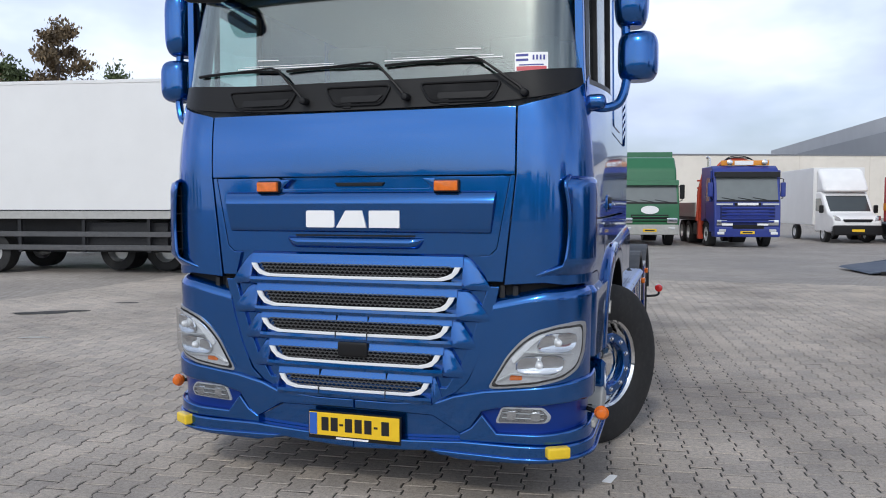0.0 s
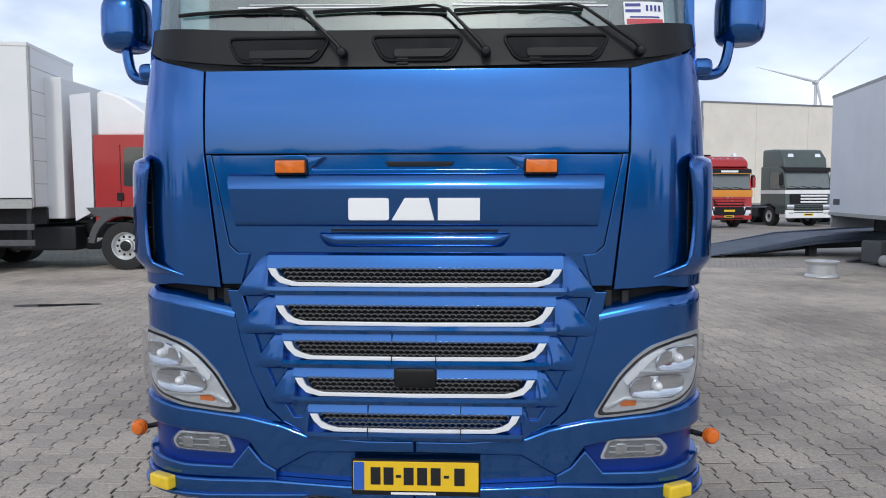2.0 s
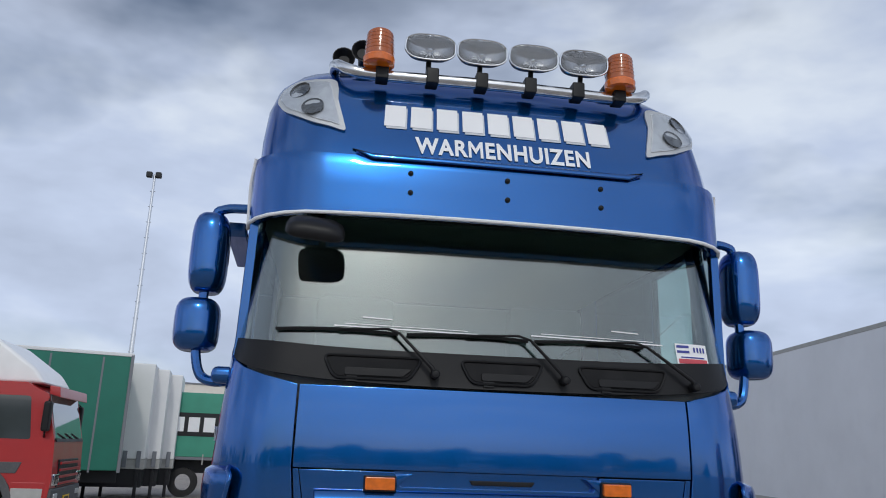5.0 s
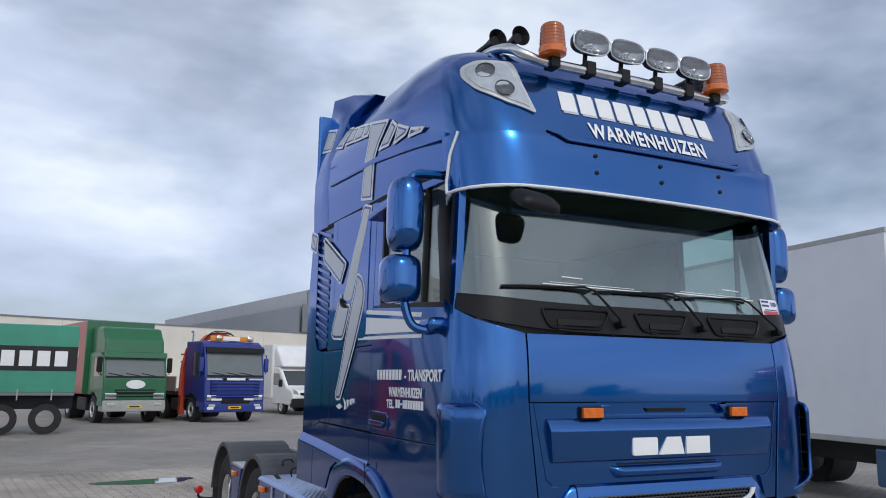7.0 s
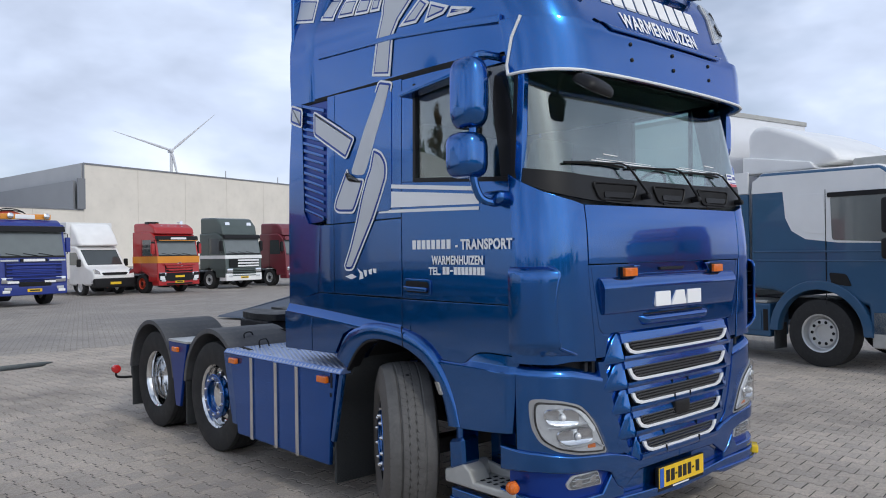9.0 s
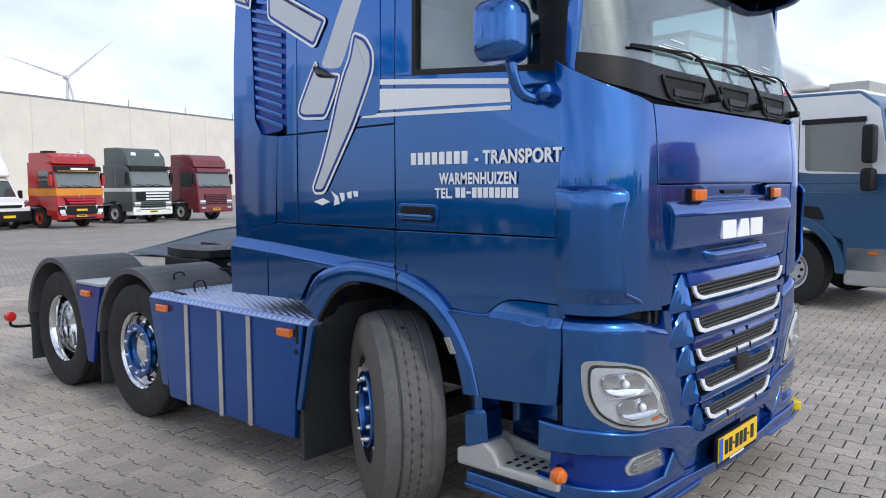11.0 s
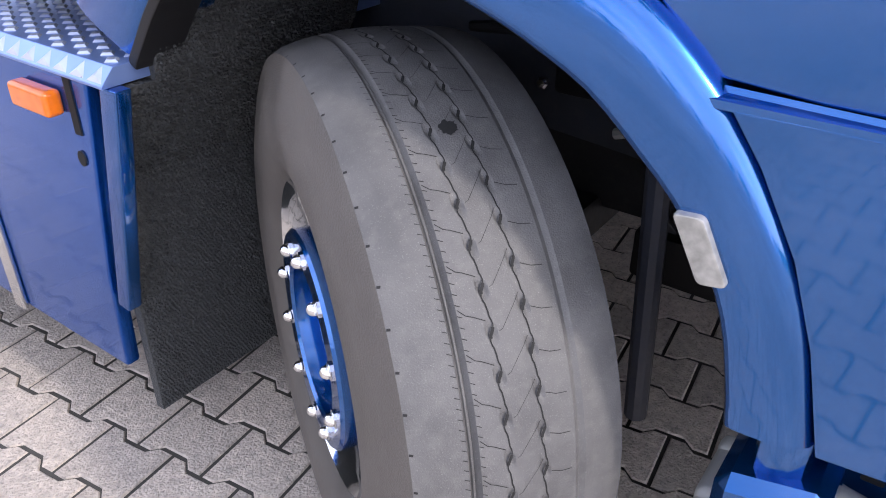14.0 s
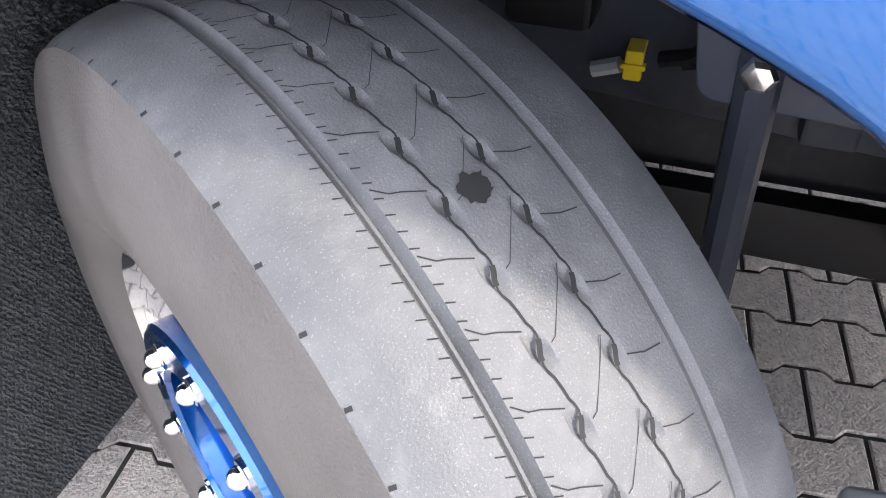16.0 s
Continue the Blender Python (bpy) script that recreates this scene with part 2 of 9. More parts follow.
def add_box(bm, x0, x1, y0, y1, z0, z1, r=0.0, seg=2, m=None):
    b2 = bmesh.new()
    v = [b2.verts.new((x, y, z)) for x in (x0, x1) for y in (y0, y1) for z in (z0, z1)]
    for f in ((0, 1, 3, 2), (4, 6, 7, 5), (0, 4, 5, 1), (2, 3, 7, 6), (0, 2, 6, 4), (1, 5, 7, 3)):
        b2.faces.new([v[i] for i in f])
    bev(b2, b2.edges[:], r, seg)
    join(bm, b2, m)
    return bm


def join(bm, other, m=None):
    if m is not None:
        bmesh.ops.transform(other, matrix=m, verts=other.verts)
    me = bpy.data.meshes.new("tmp")
    other.to_mesh(me)
    other.free()
    bm.from_mesh(me)
    bpy.data.meshes.remove(me)
    return bm


def box(*a, **k):
    return add_box(bmesh.new(), *a, **k)


def add_prism(bm, pts, a, b, axis="y", r=0.0, seg=2, m=None):
    """Outline pts in the two other axes, from a to b along axis."""
    b2 = bmesh.new()

    def place(p, w):
        return {"x": (w, p[0], p[1]), "y": (p[0], w, p[1]), "z": (p[0], p[1], w)}[axis]
    lo = [b2.verts.new(place(p, a)) for p in pts]
    hi = [b2.verts.new(place(p, b)) for p in pts]
    b2.faces.new(lo)
    b2.faces.new(hi)
    for i in range(len(pts)):
        j = (i + 1) % len(pts)
        b2.faces.new((lo[i], lo[j], hi[j], hi[i]))
    bmesh.ops.recalc_face_normals(b2, faces=b2.faces)
    bev(b2, b2.edges[:], r, seg)
    return join(bm, b2, m)


def prism(*a, **k):
    return add_prism(bmesh.new(), *a, **k)


def add_revolve(bm, prof, seg=32, axis="x", m=None, closed=False):
    """Profile of (along, radius) turned about an axis through the origin."""
    b2 = bmesh.new()
    rings = []
    for w, r in prof:
        ring = []
        for i in range(seg):
            a = 2 * math.pi * i / seg
            c, s = r * math.cos(a), r * math.sin(a)
            ring.append(b2.verts.new({"x": (w, c, s), "y": (c, w, s), "z": (c, s, w)}[axis]))
        rings.append(ring)
    pairs = list(zip(rings, rings[1:])) + ([(rings[-1], rings[0])] if closed else [])
    for p, q in pairs:
        for i in range(seg):
            j = (i + 1) % seg
            b2.faces.new((p[i], p[j], q[j], q[i]))
    if not closed:
        for ring, (w, r) in ((rings[0], prof[0]), (rings[-1], prof[-1])):
            b2.faces.new(ring)
    return join(bm, b2, m)


def revolve(*a, **k):
    return add_revolve(bmesh.new(), *a, **k)


def add_tube(bm, pts, r, seg=10, cap=True):
    pts = [Vector(p) for p in pts]
    rings, up = [], None
    rad = r if isinstance(r, (list, tuple)) else [r] * len(pts)
    for i, p in enumerate(pts):
        d = (pts[min(i + 1, len(pts) - 1)] - pts[max(i - 1, 0)]).normalized()
        if up is None:
            up = d.orthogonal().normalized()
        up = (up - d * up.dot(d)).normalized()
        side = d.cross(up)
        rings.append([bm.verts.new(p + rad[i] * (math.cos(2 * math.pi * k / seg) * up + math.sin(2 * math.pi * k / seg) * side)) for k in range(seg)])
    for a, b in zip(rings, rings[1:]):
        for k in range(seg):
            bm.faces.new((a[k], a[(k + 1) % seg], b[(k + 1) % seg], b[k]))
    if cap:
        bm.faces.new(rings[0])
        bm.faces.new(rings[-1])
    return bm


def tube(*a, **k):
    return add_tube(bmesh.new(), *a, **k)


def smooth_path(pts, n=6):
    """Points along a Catmull-Rom curve."""
    p = [Vector(q) for q in pts]
    p = [2 * p[0] - p[1]] + p + [2 * p[-1] - p[-2]]
    res = []
    for i in range(1, len(p) - 2):
        for k in range(n):
            t = k / n
            a, b, c, d = p[i - 1:i + 3]
            res.append(0.5 * (2 * b + (c - a) * t + (2 * a - 5 * b + 4 * c - d) * t * t + (3 * b - a - 3 * c + d) * t ** 3))
    return res + [p[-2]]


def loft(rings, closed=True, cap=False):
    bm = bmesh.new()
    vs = [[bm.verts.new(p) for p in ring] for ring in rings]
    for a, b in zip(vs, vs[1:]):
        n = len(a)
        for k in range(n if closed else n - 1):
            bm.faces.new((a[k], a[(k + 1) % n], b[(k + 1) % n], b[k]))
    if cap:
        bm.faces.new(vs[0])
        bm.faces.new(vs[-1])
    return bm


def lerp(table, z):
    if z <= table[0][0]:
        return table[0][1]
    for (a, u), (b, v) in zip(table, table[1:]):
        if z <= b:
            return u + (v - u) * (z - a) / (b - a)
    return table[-1][1]


def text(name, body, size, m, material, parent, label="", extrude=0.002, wide=1.0, align="LEFT", bold=0.035):
    cu = bpy.data.curves.new(name, "FONT")
    cu.body, cu.size, cu.extrude, cu.align_x, cu.offset = body, 1.0, extrude / size, align, bold
    cu.space_character = 1.10
    tmp = new("tmp", cu)
    dg = bpy.context.evaluated_depsgraph_get()
    me = bpy.data.meshes.new_from_object(tmp.evaluated_get(dg))
    bpy.data.objects.remove(tmp)
    bpy.data.curves.remove(cu)
    me.transform(m @ Matrix.Diagonal((wide * size, size, size, 1)))
    me.materials.clear()
    me.materials.append(material)
    ob = new(name, me)
    ob.parent = parent
    if label:
        ob["label"] = label
    return ob


RIGHT = pose(0, 0, 0, 90, 0, -90)        # writing that faces -x

# ---- ground ----
def gz(y):
    """Height of the yard, which falls gently away from the camera."""
    return -0.32 * min(max((y - 15) / 22, 0), 1)


def ground_mat(name):
    m = mat(name, (0.395, 0.356, 0.318), 0.75, 0, 0.22, 0.35, dirt=0.4, dirt_colour=(0.2, 0.185, 0.172))
    n, l = m.node_tree.nodes, m.node_tree.links
    p = n["Principled BSDF"]
    tc = n.new("ShaderNodeTexCoord")
    br = n.new("ShaderNodeTexBrick")
    br.inputs["Scale"].default_value = 1.0
    br.inputs["Brick Width"].default_value, br.inputs["Row Height"].default_value = 0.225, 0.1125
    br.inputs["Mortar Size"].default_value = 0.008
    br.inputs["Color1"].default_value, br.inputs["Color2"].default_value = (1, 1, 1, 1), (0.84, 0.84, 0.84, 1)
    br.inputs["Mortar"].default_value = (0.48, 0.46, 0.45, 1)
    mp = n.new("ShaderNodeMapping")
    mp.inputs["Rotation"].default_value = (0, 0, radians(17))
    l.new(tc.outputs["Object"], mp.inputs["Vector"])
    l.new(mp.outputs["Vector"], br.inputs["Vector"])
    mx = n.new("ShaderNodeMix")
    mx.data_type, mx.blend_type = "RGBA", "MULTIPLY"
    mx.inputs[0].default_value = 1
    old = p.inputs["Base Color"].links[0].from_socket
    l.new(old, mx.inputs[6])
    l.new(br.outputs["Color"], mx.inputs[7])
    l.new(mx.outputs[2], p.inputs["Base Color"])
    bp = n.new("ShaderNodeBump")
    bp.inputs["Strength"].default_value, bp.inputs["Distance"].default_value = 0.6, 0.01
    l.new(br.outputs["Fac"], bp.inputs["Height"])
    bp.invert = True
    l.new(bp.outputs["Normal"], p.inputs["Normal"])
    return m


GROUND = ground_mat("paving")
GX0, GX1, GY0, GY1, PANG_G = -9.0, 8.6, -3.0, 13.0, 0.0
bm = bmesh.new()
xs, ys = [-600, -60, GX0, GX1, 60, 600], [-600, -60, GY0, GY1, 15, 37, 60, 900]
grid = [[bm.verts.new((x, y, -0.012 if (x in (GX0, GX1) and y in (GY0, GY1)) else gz(y))) for x in xs] for y in ys]
for i in range(7):
    for j in range(5):
        bm.faces.new((grid[i][j], grid[i][j + 1], grid[i + 1][j + 1], grid[i + 1][j]))
ground = part("ground", bm, GROUND)
tagged(ground, "grey concrete block paved yard, damp and stained in places", "ground", kind="structure")


def plain_m(bm, body):
    """Redraws each letter M of a flat line of writing with straight strokes."""
    seen, islands = set(), []
    for w in bm.verts:
        if w in seen:
            continue
        stack, isle = [w], []
        seen.add(w)
        while stack:
            c = stack.pop()
            isle.append(c)
            for e in c.link_edges:
                o = e.other_vert(c)
                if o not in seen:
                    seen.add(o)
                    stack.append(o)
        islands.append(isle)
    islands.sort(key=lambda s: min(w.co.x for w in s))
    letters = body.replace(" ", "")
    if len(islands) != len(letters):
        return
    for ch, isle in zip(letters, islands):
        if ch != "M":
            continue
        x0, x1 = min(w.co.x for w in isle), max(w.co.x for w in isle)
        y0, y1 = min(w.co.y for w in isle), max(w.co.y for w in isle)
        s, xc, d = (x1 - x0) * 0.19, (x0 + x1) / 2, (y1 - y0) * 0.34
        e = y0 + (y1 - y0) * 0.22
        bmesh.ops.delete(bm, geom=isle, context="VERTS")
        for quad in ([(x0, y0), (x0 + s, y0), (x0 + s, y1), (x0, y1)], [(x1 - s, y0), (x1, y0), (x1, y1), (x1 - s, y1)],
                     [(x0 + s, y1 - d), (xc, e), (xc, e + d), (x0 + s, y1)], [(xc, e), (x1 - s, y1 - d), (x1 - s, y1), (xc, e + d)]):
            bm.faces.new([bm.verts.new((x, y, 0)) for x, y in quad])


def text_on(name, body, size, mapping, u, v, lift, material, parent, label="", wide=1.0, align="CENTER"):
    """Lettering laid on a curved panel."""
    ob = text(name, body, size, Matrix.Identity(4), material, parent, label, 0.0, wide, align, 0.032)
    bm = bmesh.new()
    bm.from_mesh(ob.data)
    bmesh.ops.remove_doubles(bm, verts=bm.verts[:], dist=1e-6)
    plain_m(bm, body)
    bmesh.ops.triangulate(bm, faces=bm.faces[:])
    lo = [w.co.y for w in bm.verts]
    for k in range(1, 8):
        c = min(lo) + (max(lo) - min(lo)) * k / 8
        bmesh.ops.bisect_plane(bm, geom=bm.verts[:] + bm.edges[:] + bm.faces[:], plane_co=(0, c, 0), plane_no=(0, 1, 0))
    for w in bm.verts:
        w.co = mapping(u + w.co.x, v + w.co.y, lift + w.co.z)
    bm.to_mesh(ob.data)
    bm.free()
    return ob


# ---- the blue tractor truck ----
truck = thing("tractor_truck", "metallic blue three-axle tractor truck with high roof, parked on block paving", "truck")
SC, LC, RX, RY = 0.95, 0.40, 0.28, 0.26
W_FRONT = [(0, 1.21), (0.6, 1.225), (1.2, 1.232), (1.75, 1.235), (2.1, 1.21), (2.3, 1.195), (2.95, 1.175)]
D_FRONT = [(0, 0.02), (0.3, 0.01), (0.6, 0.0), (1.74, 0.0), (1.84, 0.0015), (1.93, 0.006), (2.01, 0.0135), (2.08, 0.024), (2.12, 0.030), (2.25, 0.045), (2.98, 0.19)]
W_ROOF = [(2.80, 1.165), (3.15, 1.175), (3.3, 1.18), (3.5, 1.17), (3.65, 1.135), (3.75, 1.09), (3.85, 1.02), (3.92, 0.94), (4.0, 0.78), (4.03, 0.5)]
D_ROOF = [(2.80, 0.0), (2.97, 0.016), (3.10, 0.026), (3.16, 0.040), (3.3, 0.098), (3.5, 0.175), (3.65, 0.255), (3.75, 0.37), (3.85, 0.58), (3.92, 0.85), (4.0, 1.35), (4.03, 1.8)]


def skin_of(W, D, ry=RY, rx=RX, bow=0.02):
    def skin(s, z, off=0.0):
        a, g = abs(s), (1 if s >= 0 else -1)
        w, d = lerp(W, z), lerp(D, z)
        xc = w - rx
        if a <= SC:
            x, y, nx, ny = a * xc / SC, d + bow * (a / SC) ** 2, 2 * bow * a / SC, -1.0
        elif a <= SC + LC:
            th = (a - SC) / LC * math.pi / 2
            x, y = xc + rx * math.sin(th), d + bow + ry * (1 - math.cos(th))
            nx, ny = math.sin(th), -math.cos(th)
        else:
            x, y, nx, ny = w, d + bow + ry + a - SC - LC, 1.0, 0.0
        k = math.hypot(nx, ny)
        return Vector((g * (x + off * nx / k), y + off * ny / k, z))
    return skin


front = skin_of(W_FRONT, D_FRONT)
brow = skin_of(W_ROOF, D_ROOF, 0.30, 0.34)
SIDE_Z = [(0, 1.22), (1.2, 1.245), (2.1, 1.25), (2.98, 1.235), (3.2, 1.215), (3.35, 1.195), (3.5, 1.16)]
TAPER = [(1.2, 0.012), (1.75, 0.014), (2.3, 0.055), (2.95, 0.06)]


def flank(g):
    def f(y, z, off=0.0):
        t = min(max((0.95 - y) / 0.72, 0), 1) ** 1.5
        return Vector((g * (lerp(SIDE_Z, z) - lerp(TAPER, z) * t + off), y, z))
    return f


def rounded(poly, r, n=4):
    """Outline with its corners rounded."""
    res = []
    for i, p in enumerate(poly):
        a, p, b = Vector(poly[i - 1]), Vector(p), Vector(poly[(i + 1) % len(poly)])
        u, v = a - p, b - p
        k = min(r, u.length * 0.45, v.length * 0.45)
        s, e = p + u.normalized() * k, p + v.normalized() * k
        for j in range(n + 1):
            t = j / n
            res.append(((1 - t) ** 2 * s + 2 * t * (1 - t) * p + t * t * e)[:])
    return res


def inset(poly, d):
    """Outline drawn inwards by d."""
    area = sum(a[0] * b[1] - a[1] * b[0] for a, b in zip(poly, poly[1:] + poly[:1]))
    g = 1 if area > 0 else -1
    res = []
    for i, p in enumerate(poly):
        a, p, b = Vector(poly[i - 1]), Vector(p), Vector(poly[(i + 1) % len(poly)])
        u, v = (p - a).normalized(), (b - p).normalized()
        n1, n2 = Vector((-u.y, u.x)) * g, Vector((-v.y, v.x)) * g
        m = (n1 + n2)
        m = m / max(m.length_squared, 0.4) * 2
        res.append((p + m * d)[:])
    return res


CURVE = [s * g for g in (-1, 1) for s in (0.3, 0.6, 0.8, 0.95, 1.0, 1.05, 1.1, 1.15, 1.2, 1.25, 1.3, 1.35)]


def add_panel(bm, poly, mapping, thick=0.02, off=0.0, r=0.005, cs=CURVE, cz=(), seg=2):
    b2 = bmesh.new()
    b2.faces.new([b2.verts.new((p[0], p[1], 0)) for p in poly])
    for axis, cuts in ((0, cs), (1, cz)):
        lo, hi = min(p[axis] for p in poly), max(p[axis] for p in poly)
        for c in cuts:
            if lo + 1e-4 < c < hi - 1e-4:
                no = (1, 0, 0) if axis == 0 else (0, 1, 0)
                bmesh.ops.bisect_plane(b2, geom=b2.verts[:] + b2.edges[:] + b2.faces[:], plane_co=[c * k for k in no], plane_no=no, dist=1e-5)
    b3 = bmesh.new()
    b2.verts.index_update()
    top = [b3.verts.new(mapping(v.co.x, v.co.y, off)) for v in b2.verts]
    low = [b3.verts.new(mapping(v.co.x, v.co.y, off - thick)) for v in b2.verts]
    lip = []
    for f in b2.faces:
        b3.faces.new([top[v.index] for v in f.verts])
        b3.faces.new([low[v.index] for v in reversed(f.verts)])
    for e in b2.edges:
        if len(e.link_faces) == 1:
            i, j = (v.index for v in e.verts)
            b3.faces.new((top[i], top[j], low[j], low[i]))
            lip.append((top[i], top[j]))
    b2.free()
    bmesh.ops.recalc_face_normals(b3, faces=b3.faces)
    bev(b3, [b3.edges.get(p) for p in lip], r, seg)
    return join(bm, b3)


def panel(name, polys, mapping, material, parent, label="", sharp=0.6, **k):
    bm = bmesh.new()
    for p in polys:
        add_panel(bm, p, mapping, **k)
    return part(name, bm, material, parent, label, sharp)


def mirror(poly):
    return [(-x, z) for x, z in poly]


def arc(cx, cz, a, b, t0, t1, n):
    return [(cx + a * math.cos(radians(t0 + (t1 - t0) * i / n)), cz + b * math.sin(radians(t0 + (t1 - t0) * i / n))) for i in range(n + 1)]


END = SC + LC                      # where the corner meets the flank
# hood
panel("hood_panel", [[(-0.897, 2.085), (0.897, 2.085), (0.876, 1.738), (-0.876, 1.738)]], front, BLUE, truck, "smooth blue hood panel", off=0.012, thick=0.03, r=0.004, cz=(1.79, 1.84, 1.885, 1.93, 1.97, 2.01, 2.045))
# lower front behind the strip
panel("front_flap", [[(-0.850, 1.732), (-0.45, 1.732), (-0.42, 1.672), (0.42, 1.672), (0.45, 1.732), (0.850, 1.732), (0.782, 1.36), (0.745, 1.325), (-0.745, 1.325), (-0.782, 1.36)]], front, BLUE, truck, off=0.004, thick=0.03, r=0.003)
for q in (1, -1):
    panel("flap_edge", [[(q * 0.853, 1.734), (q * 0.876, 1.734), (q * 0.818, 1.19), (q * 0.735, 1.19), (q * 0.70, 1.318), (q * 0.747, 1.321), (q * 0.785, 1.358)]], front, BLUE, truck, off=0.006, thick=0.03, r=0.003)
panel("intake_slot", [[(-0.45, 1.735), (0.45, 1.735), (0.43, 1.665), (-0.43, 1.665)]], front, BLUE, truck, "recess above the badge strip", off=-0.03, thick=0.02, r=0)
panel("slot_grille", [[(-0.125, 1.705), (0.165, 1.705), (0.15, 1.685), (-0.11, 1.685)]], front, BLACKP, truck, off=-0.018, thick=0.02, r=0.003)


def bulge(name, prof, half, ends, material, parent, label="", n=28, back=-0.02):
    """A moulded strip on the cab front: prof gives (z, proud), half its half width at z; it fades out over the ends."""
    rows = []
    for z, off in prof:
        w, row = half(z), []
        for i in range(n + 1):
            u = -1 + 2 * i / n
            u = math.copysign(1 - (1 - abs(u)) ** 1.6, u)
            fade = min(1.0, (1 - abs(u)) * w / ends) ** 0.5
            row.append(front(u * w, z, back + (off - back) * fade))
        rows.append(row)
    return part(name, loft([[front(0.98 * half(prof[0][0]) * (-1 + 2 * i / n), prof[0][0], back - 0.01) for i in range(n + 1)]] + rows + [[front(0.98 * half(prof[-1][0]) * (-1 + 2 * i / n), prof[-1][0], back - 0.01) for i in range(n + 1)]], False), material, parent, label, sharp=1.0)


bulge("badge_strip", [(1.657, 0.002), (1.650, 0.014), (1.636, 0.026), (1.612, 0.038), (1.596, 0.042), (1.584, 0.041), (1.55, 0.037), (1.50, 0.031), (1.46, 0.026), (1.445, 0.022), (1.436, 0.010)], lambda z: lerp([(1.43, 0.762), (1.66, 0.792)], z), 0.012, BLUE, truck, "moulded blue strip that carries the badge")
bulge("handle_lip", [(1.412, 0.008), (1.409, 0.024), (1.400, 0.034), (1.388, 0.040), (1.374, 0.040), (1.362, 0.034), (1.352, 0.018), (1.349, 0.005)], lambda z: lerp([(1.345, 0.375), (1.40, 0.408), (1.42, 0.412)], z), 0.05, BLUE, truck, "rounded lip of the front flap handle")
panel("handle_slot", [[(-0.35, 1.423), (0.35, 1.423), (0.345, 1.414), (-0.345, 1.414)]], front, DARK, truck, off=0.006, thick=0.01, r=0)
# black sheet that paints the shade behind the seams of the front
panel("seam_shade_sheet", [[(-0.86, 2.09), (0.86, 2.09), (0.86, 1.2), (-0.86, 1.2)]], front, DARK, truck, off=-0.04, thick=0.02, r=0)
# badge: three plain white shapes
BADGE = (rounded([(-0.268, 1.462), (-0.268, 1.554), (-0.10, 1.554), (-0.10, 1.462)], 0.012), [(-0.090, 1.462), (-0.035, 1.554), (0.062, 1.554), (0.085, 1.462)], [(0.100, 1.462), (0.100, 1.554), (0.272, 1.554), (0.272, 1.462)])
for shape in BADGE:
    panel("badge_block", [shape], front, VINYL, truck, "plain white badge block", off=0.043, thick=0.014, r=0.002)
# amber lamps on the hood edge
for x0, x1 in ((-0.573, -0.447), (0.457, 0.583)):
    panel("amber_lamp", [rounded([(x0, 1.657), (x1, 1.657), (x1, 1.71), (x0, 1.71)], 0.008)], front, AMBER, truck, "amber front marker lamp", off=0.04, thick=0.05, r=0.006)
    panel("lamp_base", [rounded([(x0 - .006, 1.65), (x1 + .006, 1.65), (x1 + .006, 1.716), (x0 - .006, 1.716)], 0.008)], front, BLACKP, truck, off=0.022, thick=0.04, r=0.004)
    g = 1 if x0 < 0 else -1
    e = x1 if x0 < 0 else x0
    panel("lamp_fillet", [[(e, 1.725), (e + g * 0.075, 1.725), (e + g * 0.005, 1.665)]], front, BLUE, truck, off=0.01, thick=0.05, r=0.006)

